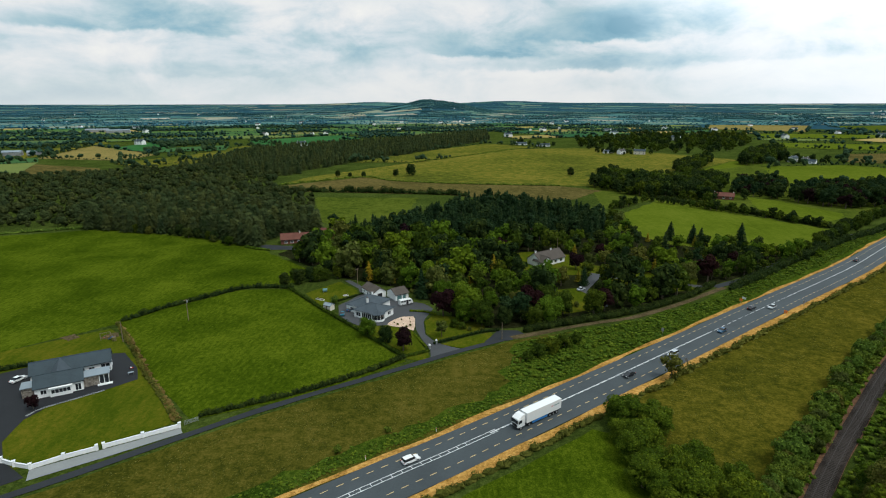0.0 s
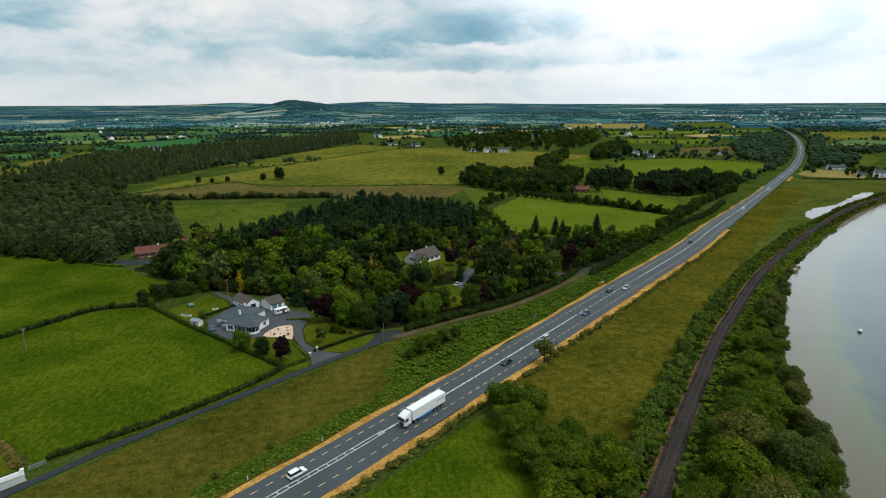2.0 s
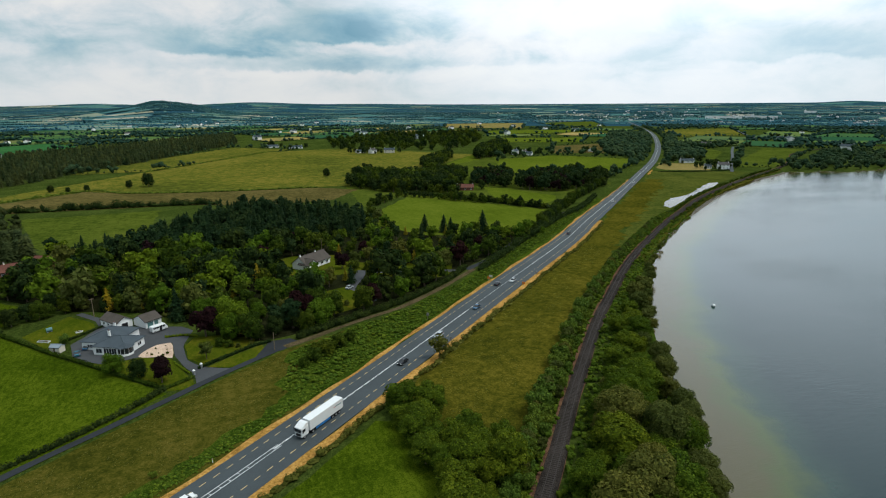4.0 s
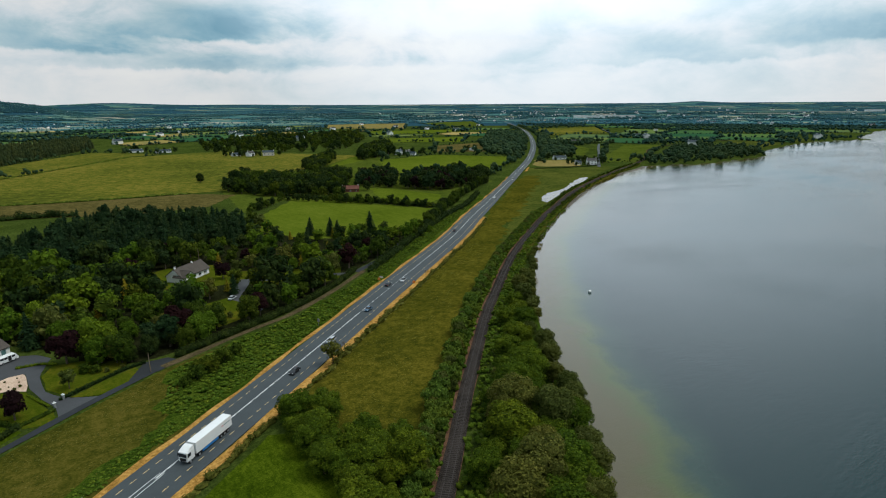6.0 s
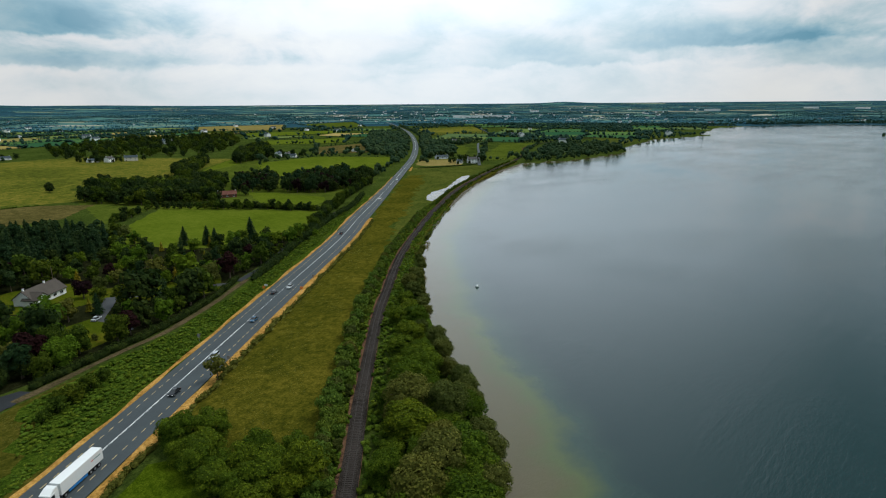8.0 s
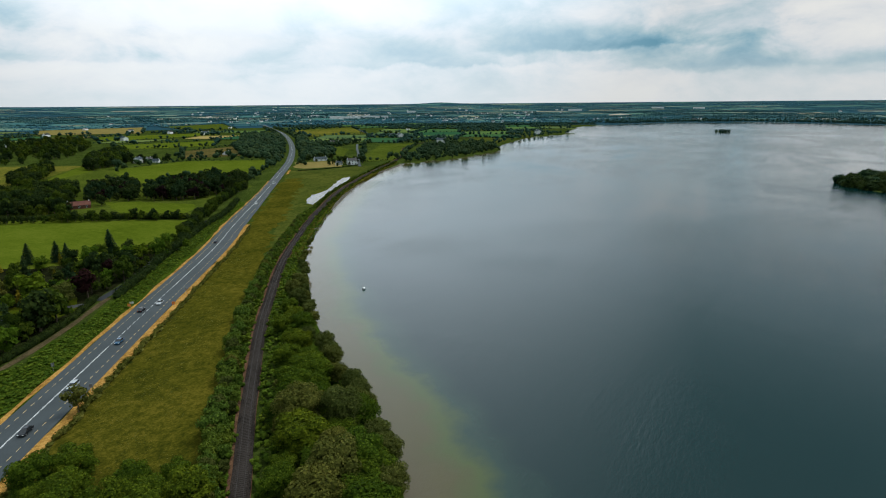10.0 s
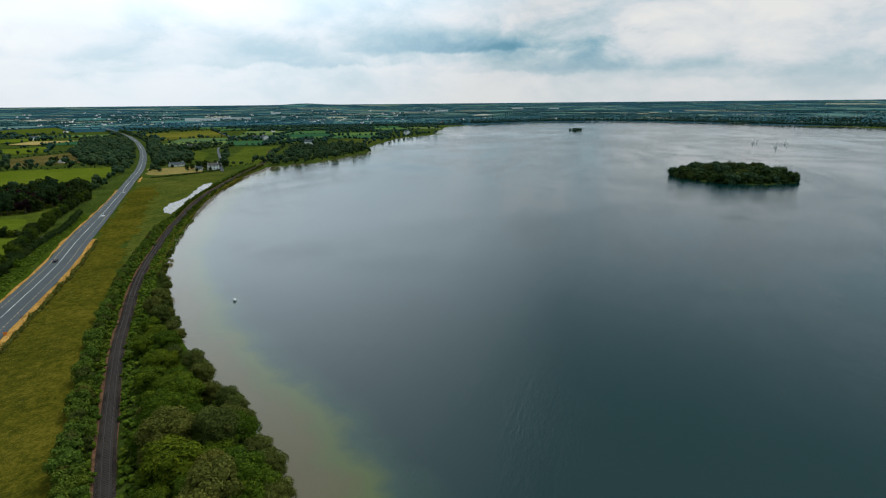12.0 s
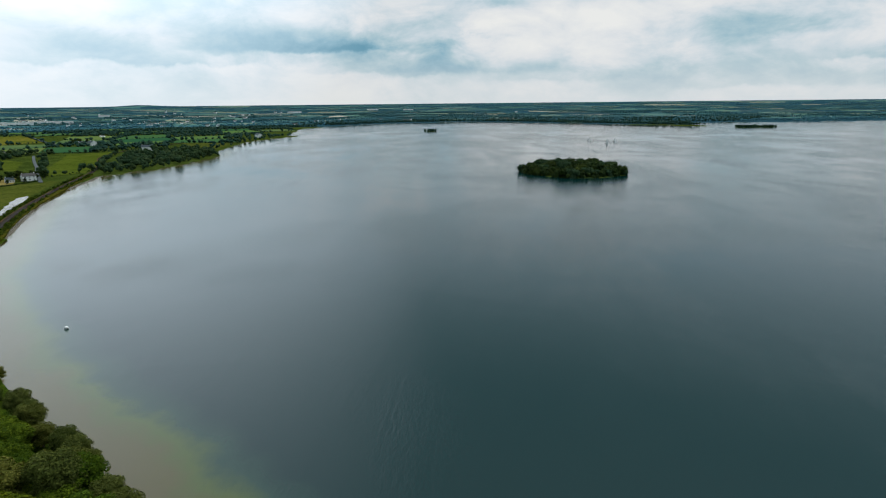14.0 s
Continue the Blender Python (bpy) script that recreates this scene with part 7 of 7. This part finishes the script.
first = cottage(495, 800, 35, 15, 9, "slate", "white", 2)
cottage(507, 778, -50, 12, 8, "slate", "white", 1)
cottage(520, 812, 20, 10, 7, "grey_tile", "white", 1)
cottage(645, 790, 30, 17, 9, "slate", "white", 1)
cottage(634, 574, -20, 20, 7, "slate", "white", 1, "long low white cottage by the railway")
cottage(612, 497, -35, 13, 8, "grey_tile", "white", 2)
cottage(598, 508, -35, 8, 6, "slate", "white", 1)
cottage(905, 778, -30, 18, 9, "grey_tile", "cream", 2, "cream two-storey house with a grey roof")
cottage(243, 482, -25, 16, 9, "red_tile", "brick", 1, "red brick bungalow with a red-brown roof in trees")
cottage(327, 580, -15, 15, 8, "red_tile", "cream", 1, "cream bungalow with a red roof in trees")
cottage(158, 1150, 15, 22, 9, "slate", "white", 1)
cottage(195, 1106, 5, 24, 9, "slate", "white", 1)
cottage(276, 948, 10, 16, 9, "slate", "white", 1)
cottage(292, 930, 30, 12, 8, "grey_tile", "white", 2)
cottage(320, 924, -20, 18, 9, "slate", "cream", 2, "cream two-storey farmhouse with a slate roof")
cottage(1245, 870, -25, 16, 9, "slate", "white", 1)
for i in range(26):
    a, r = radians(rng.uniform(-34, 88)), rng.uniform(1100, 2900)
    x, y = r * math.sin(a), r * math.cos(a)
    if float(lake_side(x, y)) < 60 or float(gap_to(road, x, y)) < 40 or any(inside(p, np.array([x]), np.array([y]))[0] for p in KEEP_OUT):
        continue
    copy_thing(first, pose(x, y, float(land_height(x, y)) + 0.3, rz=rng.uniform(0, 360)) @ Matrix.Scale(1.25, 4))
for x, y, t, w, d, h in ((-700, 915, 20, 34, 16, 6), (-668, 928, 20, 20, 12, 5), (-1020, 1690, 25, 60, 24, 8), (-930, 1640, 25, 60, 20, 8)):
    ob = thing("farm_shed", pose(x, y, float(land_height(x, y)), rz=t), "grey metal farm shed", "shed", "farm sheds")
    gable(ob, -w / 2, -d / 2, w / 2, d / 2, h, h + 2.5, "x", "grey", "flat_roof", 0.3)
for i, (a, r, w, h) in enumerate(((49.6, 3300, 70, 12), (51.0, 3250, 110, 12), (52.6, 3350, 90, 11), (54.0, 3300, 80, 12), (47.6, 3500, 50, 10), (57.0, 3900, 60, 9), (73.0, 4000, 90, 8), (80.5, 4200, 80, 7), (84.0, 4150, 70, 7))):
    x, y = r * math.sin(radians(a)), r * math.cos(radians(a))
    ob = thing("warehouse", pose(x, y, float(land_height(x, y)) - 0.5, rz=-a), "large white industrial building at the edge of a town", "warehouse", "industrial buildings")
    gable(ob, -w / 2, -22, w / 2, 22, h, h + 2.5, "x", "white", "paving", 0.4)

# far town and scattered farmsteads
HOME = (np.array([(-1, -.6, 0), (1, -.6, 0), (1, .6, 0), (-1, .6, 0), (-1, -.6, .6), (1, -.6, .6), (1, .6, .6), (-1, .6, .6), (-1, 0, 1.05), (1, 0, 1.05)]), np.array([(0, 1, 5), (0, 5, 4), (2, 3, 7), (2, 7, 6), (3, 0, 4), (3, 4, 7), (7, 4, 8), (1, 2, 6), (1, 6, 5), (5, 6, 9), (4, 5, 9), (4, 9, 8), (6, 7, 8), (6, 8, 9)]), np.array([0] * 10 + [1] * 4))
az = np.radians(np.concatenate([rng.uniform(36, 72, 110), rng.uniform(-38, 95, 70)]))
rr = np.concatenate([rng.uniform(2900, 4300, 110), rng.uniform(1500, 4000, 70)])
town = np.column_stack([rr * np.sin(az), rr * np.cos(az)])
town = town[lake_side(town[:, 0], town[:, 1]) > 80]
mass("far_houses", [HOME], town, (5, 9), ["white_render", "grey_tile"], "distant white houses of a town and farms", "houses", (0.9, 1.1), 1.0)

# ---- vehicles ----
PAINT = {k: car_paint("car_paint_" + k, c) for k, c in dict(white=(0.75, 0.76, 0.76), silver=(0.42, 0.45, 0.47), black=(0.012, 0.014, 0.018), blue=(0.03, 0.09, 0.16), teal=(0.03, 0.13, 0.18)).items()}


def wheel(parent, x, y, r, w=0.22):
    t = part("wheel", rod((x, y - w / 2, r), (x, y + w / 2, r), r, r, 16), M["rubber"], parent)
    part("rim", rod((x, y - w / 2 - 0.01, r), (x, y + w / 2 + 0.01, r), r * 0.6, r * 0.6, 10), M["grey"], t)


def car(x, y, z, turn, paint, label, long=4.4, high=1.48, estate=False, group="cars on the road"):
    """A car along local x: a body with bonnet and boot, a glazed cabin with a painted roof, wheels, lamps."""
    ob = thing("car", pose(x, y, z, rz=turn), label, "car", group)
    h = long / 2
    wd = 0.88
    side = [(-h, 0.28), (h, 0.28), (h, 0.62), (h - 0.25, 0.80), (h - 1.15, 0.92), (-h + 0.5, 0.94), (-h, 0.80)]
    bm = bmesh.new()
    a = [bm.verts.new((px, -wd, pz)) for px, pz in side]
    b = [bm.verts.new((px, wd, pz)) for px, pz in side]
    bm.faces.new(a)
    bm.faces.new(b[::-1])
    for i in range(len(side)):
        bm.faces.new((a[i], b[i], b[(i + 1) % len(side)], a[(i + 1) % len(side)]))
    bmesh.ops.recalc_face_normals(bm, faces=bm.faces)
    bmesh.ops.bevel(bm, geom=list(bm.edges), offset=0.06, segments=2, affect="EDGES")
    part("body", bm, PAINT[paint], ob)
    tail = -h + (0.12 if estate else 0.55)
    foot = [(h - 1.1, 0.90), (tail, 0.92)]
    top = [(h - 1.9, high), (tail + (0.25 if estate else 0.75), high)]
    bm = bmesh.new()
    v = [bm.verts.new((px, s * (wd - 0.05), pz)) for px, pz in foot for s in (-1, 1)] + [bm.verts.new((px, s * (wd - 0.22), pz)) for px, pz in top for s in (-1, 1)]
    for f in ((0, 1, 5, 4), (1, 3, 7, 5), (3, 2, 6, 7), (2, 0, 4, 6), (4, 5, 7, 6), (0, 2, 3, 1)):
        bm.faces.new([v[i] for i in f])
    bmesh.ops.recalc_face_normals(bm, faces=bm.faces)
    part("cabin_glass", bm, M["glass"], ob, "dark glazed cabin")
    part("roof", box(top[1][0] - 0.05, -wd + 0.2, high - 0.02, top[0][0] + 0.08, wd - 0.2, high + 0.04, bevel=0.02), PAINT[paint], ob)
    for px in (h - 0.85, -h + 0.8):
        for s in (-1, 1):
            wheel(ob, px, s * (wd - 0.10), 0.32)
    for s in (-1, 1):
        part("headlight", box(h - 0.12, s * 0.62 - 0.18, 0.6, h + 0.01, s * 0.62 + 0.18, 0.74, bevel=0.02), M["pvc"], ob)
        part("tail_light", box(-h - 0.01, s * 0.68 - 0.12, 0.66, -h + 0.1, s * 0.68 + 0.12, 0.82, bevel=0.02), M["red"], ob)
        part("mirror", box(h - 1.5, s * (wd + 0.08) - 0.08, 0.92, h - 1.32, s * (wd + 0.08) + 0.08, 1.05, bevel=0.02), PAINT[paint], ob)
    return ob


def on_road(x, y, off):
    s = along(road, x, y)
    c, n = stretch(road, s, s + 4.1, 4.0)
    p = c[0] + n[0] * off
    return p[0], p[1], math.degrees(math.atan2(-n[0][0], n[0][1]))


for x, y, off, paint, label, est in ((-9, 113, 2.0, "white", "white car with dark windows on the main road", True), (56, 157, -2.4, "black", "dark car on the main road", False), (75, 170, -2.4, "silver", "silver estate car on the main road", True), (101, 189, -2.4, "blue", "dark blue car on the main road", False), (125, 212, 2.0, "black", "black car on the main road", False), (134, 214, -2.4, "silver", "silver car on the main road", False), (216, 281, 2.0, "black", "dark car far along the main road", False), (322, 366, -2.4, "white", "white car far along the main road", True), (420, 450, -2.4, "white", "white car far along the main road", False), (500, 520, 2.0, "silver", "silver car far along the main road", True)):
    px, py, t = on_road(x, y, off)
    car(px, py, 0.26, t + (180 if off < 0 else 0), paint, label, estate=est)
car(-127, 152.5, 0.11, 72, "white", "white car parked in a tarmac yard", group="parked cars")
car(-39.5, 206.5, 0.12, 100, "teal", "blue-teal car parked by a bungalow", 4.0, group="parked cars")
car(-37, 211, 0.12, 60, "blue", "dark blue car parked beside a bungalow wall", 4.2, group="parked cars")
car(61, 236, 0.12, 40, "silver", "silver car parked on a garden drive", group="parked cars")

van = thing("minibus", pose(-15.5, 218, 0.12, rz=32), "white minibus with dark windows parked by garages", "minibus")
bm = box(-2.9, -0.98, 0.35, 2.2, 0.98, 2.45, bevel=0.12)
part("body", bm, PAINT["white"], van)
bm = bmesh.new()
v = [bm.verts.new(p) for p in ((2.2, -0.95, 0.4), (2.2, 0.95, 0.4), (3.0, 0.9, 0.4), (3.0, -0.9, 0.4), (2.1, -0.9, 2.3), (2.1, 0.9, 2.3), (2.3, 0.88, 2.2), (2.3, -0.88, 2.2), (3.0, 0.9, 1.1), (3.0, -0.9, 1.1))]
for f in ((0, 3, 2, 1), (3, 9, 8, 2), (9, 7, 6, 8), (4, 5, 6, 7), (0, 4, 7, 9, 3), (1, 2, 8, 6, 5)):
    bm.faces.new([v[i] for i in f])
part("bonnet", bm, PAINT["white"], van)
for s in (-1, 1):
    for i in range(4):
        part("side_window", box(-2.5 + i * 1.15, s * 0.985 - 0.012, 1.45, -1.5 + i * 1.15, s * 0.985 + 0.012, 2.1), M["glass"], van)
    for px in (-1.9, 2.1):
        wheel(van, px, s * 0.86, 0.36, 0.26)
    part("headlight", box(2.95, s * 0.66 - 0.15, 0.75, 3.03, s * 0.66 + 0.15, 0.95), M["pvc"], van)
part("windscreen", box(2.2, -0.8, 1.2, 2.88, 0.8, 1.5), M["glass"], van, at=pose(0.12, 0, 0.18))
# black panel stands in for the shade inside the open doorway
part("side_door", box(-0.2, -1.01, 0.5, 0.8, -0.985, 2.2), M["dark"], van, "black panel for the shade inside an open side doorway")

# articulated lorry
lx, ly, lt = on_road(26, 131, -2.5)
lorry = thing("lorry", pose(lx, ly, 0.26, rz=lt + 180), "white articulated lorry with a tall box trailer", "lorry")
part("trailer", box(-8.2, -1.27, 1.15, 4.6, 1.27, 4.0, bevel=0.05), PAINT["white"], lorry, "white box trailer")
part("chassis", box(-8.0, -0.5, 0.85, 7.2, 0.5, 1.12), M["dark"], lorry)
for s in (-1, 1):
    part("side_guard", box(-3.0, s * 1.22 - 0.03, 0.5, 2.6, s * 1.22 + 0.03, 1.05), M["blue"], lorry, "dark blue side guard")
    for a, b in ((-7.4, -6.7), (-6.6, -5.9), (-5.8, -5.2)):
        part("mark", box(a, s * 1.275 - 0.006, 2.75, b, s * 1.275 + 0.006, 3.0), M["tealpaint"], lorry, "dark teal mark on the trailer side")
    part("mark", box(-5.1, s * 1.275 - 0.006, 2.75, -4.4, s * 1.275 + 0.006, 3.0), M["red"], lorry, "red mark on the trailer side")
    for px in (-6.6, -5.3, -4.0, 3.6, 6.6):
        wheel(lorry, px, s * 1.05, 0.5, 0.36)
bm = box(5.1, -1.25, 0.75, 7.6, 1.25, 3.2, bevel=0.12)
cab = part("cab", bm, PAINT["white"], lorry, "white cab with a sloping air deflector")
bm = bmesh.new()
v = [bm.verts.new(p) for p in ((5.2, -1.2, 3.15), (7.3, -1.2, 3.15), (7.3, 1.2, 3.15), (5.2, 1.2, 3.15), (5.2, -1.15, 3.95), (6.1, -1.1, 3.85), (6.1, 1.1, 3.85), (5.2, 1.15, 3.95))]
for f in ((0, 1, 5, 4), (1, 2, 6, 5), (2, 3, 7, 6), (3, 0, 4, 7), (4, 5, 6, 7), (0, 3, 2, 1)):
    bm.faces.new([v[i] for i in f])
part("air_deflector", bm, PAINT["white"], cab)
part("windscreen", box(7.57, -1.08, 1.9, 7.63, 1.08, 2.85), M["glass"], cab)
part("grille", box(7.58, -0.85, 0.95, 7.64, 0.85, 1.7), M["dark"], cab)
for s in (-1, 1):
    part("side_window", box(6.3, s * 1.25 - 0.02, 1.95, 7.3, s * 1.25 + 0.02, 2.75), M["glass"], cab)
    part("mirror", box(7.3, s * 1.45 - 0.12, 2.0, 7.45, s * 1.45 + 0.12, 2.7), M["dark"], cab)
    part("headlight", box(7.56, s * 0.95 - 0.2, 0.85, 7.65, s * 0.95 + 0.2, 1.05), M["pvc"], cab)

# ---- poles, signs, posts ----
def pole(x, y, h, label, arms=True):
    ob = thing("utility_pole", pose(x, y, 0.05, rz=random.uniform(0, 90)), label, "pole", "utility poles")
    part("post", rod((0, 0, -0.3), (0, 0, h), 0.16, 0.1), M["timber"], ob)
    if arms:
        a = part("crossarm", box(-0.9, -0.06, h - 0.6, 0.9, 0.06, h - 0.45), M["timber"], ob)
        for px in (-0.8, 0, 0.8):
            part("insulator", rod((px, 0, h - 0.45), (px, 0, h - 0.25), 0.05), M["grey"], a)


pole(-97.5, 201, 8.6, "wooden pole with a transformer in a field")
part("transformer", rod((0.25, 0, 7.2), (0.25, 0, 8.1), 0.28, 0.28, 12), M["grey"], [o for o in scene.objects if o.name.startswith("utility_pole")][0])
pole(-111.5, 181, 7.5, "leaning wooden pole in a hedge", False)
pole(-39, 244, 8.0, "wooden pole at the edge of a drive")
pole(20.5, 182.5, 6.5, "grey wooden pole beside the lane", False)
pole(63, 300, 9.0, "wooden pole among tall trees", False)


def sign(x, y, w, h, z, mat, label, turn):
    ob = thing("road_sign", pose(x, y, 0.15, rz=turn), label, "road sign", "road signs")
    part("post", rod((0, 0, 0), (0, 0, z + h), 0.05), M["grey"], ob)
    part("plate", box(-w / 2, -0.09, z, w / 2, -0.05, z + h, bevel=0.01), M[mat], ob)


for x, y, off, w, h, z, mat, label in ((123, 219, 8.2, 1.2, 1.2, 0.8, "orange", "orange temporary roadworks sign on the verge"), (127, 222, 8.8, 1.6, 0.8, 0.7, "pvc", "white temporary sign beside the verge"), (136, 203, -9.0, 1.2, 1.2, 0.8, "orange", "orange temporary roadworks sign on the verge"), (148, 212, -9.2, 0.9, 1.2, 1.5, "grey", "grey back of a road sign"), (84, 178, 9.0, 1.0, 1.3, 1.6, "grey", "grey back of a road sign"), (80, 158, -9.2, 0.9, 1.3, 1.5, "grey", "grey back of a road sign")):
    px, py, t = on_road(x, y, off)
    sign(px, py, w, h, z, mat, label, t + 90)
for x, y, off in ((2, 122, 8.7), (-14, 106, 8.8)):
    px, py, t = on_road(x, y, off)
    mk = thing("marker_post", pose(px, py, 0.15, rz=t), "short white marker post on the verge", "marker post", "marker posts")
    part("post", box(-0.06, -0.06, 0, 0.06, 0.06, 1.1), M["pvc"], mk)
    part("band", box(-0.065, -0.065, 0.8, 0.065, 0.065, 0.95), M["red"], mk)

# ---- on the water ----
buoy = thing("buoy", pose(192.3, 152.8, -1.5), "round white mooring buoy on the lake", "buoy")
bm = bmesh.new()
bmesh.ops.create_uvsphere(bm, u_segments=20, v_segments=12, radius=0.75, matrix=Matrix.Translation((0, 0, 0.35)))
part("float", bm, M["pvc"], buoy)
part("band", rod((0, 0, 0.2), (0, 0, 0.36), 0.775, 0.775, 20), M["dark"], buoy)
part("ring", rod((0, 0, 1.05), (0, 0, 1.3), 0.1), M["grey"], buoy)
for i, (x, y, s) in enumerate(((1246, -257, 1.0), (1160, -277, 1.2), (1235, -310, 1.0), (1240, -262, 0.8), (1180, -300, 1.1), (1338, -152, 0.6), (1020, -213, 0.5))):
    b = thing("sailing_boat", pose(x, y, -1.5, rz=62 + i * 23) @ Matrix.Scale(s, 4), "small white sailing boat on the lake", "boat", "sailing boats")
    bm = bmesh.new()
    rings = [(-3.2, 0.7), (-1.5, 1.1), (1.0, 1.05), (2.8, 0.5), (3.7, 0.03)]
    v = [[bm.verts.new((px, sy * w, z)) for sy, z in ((-1, 0.8), (-0.7, -0.1), (0.7, -0.1), (1, 0.8))] for px, w in rings]
    for p, q in zip(v[:-1], v[1:]):
        for k in range(3):
            bm.faces.new((p[k], p[k + 1], q[k + 1], q[k]))
        bm.faces.new((p[3], p[0], q[0], q[3]))
    bm.faces.new(v[0])
    part("hull", bm, M["pvc"], b)
    part("mast", rod((0.5, 0, 0.5), (0.5, 0, 9.0), 0.08, 0.05), M["grey"], b)
    if i < 5:
        bm = bmesh.new()
        p = [bm.verts.new(c) for c in ((0.4, 0, 1.4), (-2.8, 0.5, 1.4), (0.4, 0, 8.6), (0.4, 0.05, 1.4), (-2.8, 0.56, 1.4), (0.4, 0.05, 8.6))]
        for f in ((0, 1, 2), (5, 4, 3), (0, 3, 4, 1), (1, 4, 5, 2), (2, 5, 3, 0)):
            bm.faces.new([p[k] for k in f])
        part("sail", bm, M["pvc"], b)

# rough stone edge of the lake below the railway
c, n = stretch(SHORE, along(SHORE, 225, 219), along(SHORE, 640, 446), 1.6)
edge = np.vstack([c + n * o for o in (-0.4, 0.9)]) + rng.normal(0, 0.25, (2 * len(c), 2))
mass("shore_stones", STONES, edge, (0.5, 0.95), "stone", "dark rough stone edging along the lake", "stones", (0.5, 0.9), 0.2)

q = np.array(ROUND_HOUSES)
mass("garden_trees", [whole(("broad_far", 2)), whole(("broad_far", 1))], q[:, :2], q[:, 2], ["leaf_dark", "bark"], "dark trees round scattered farmhouses", "trees")
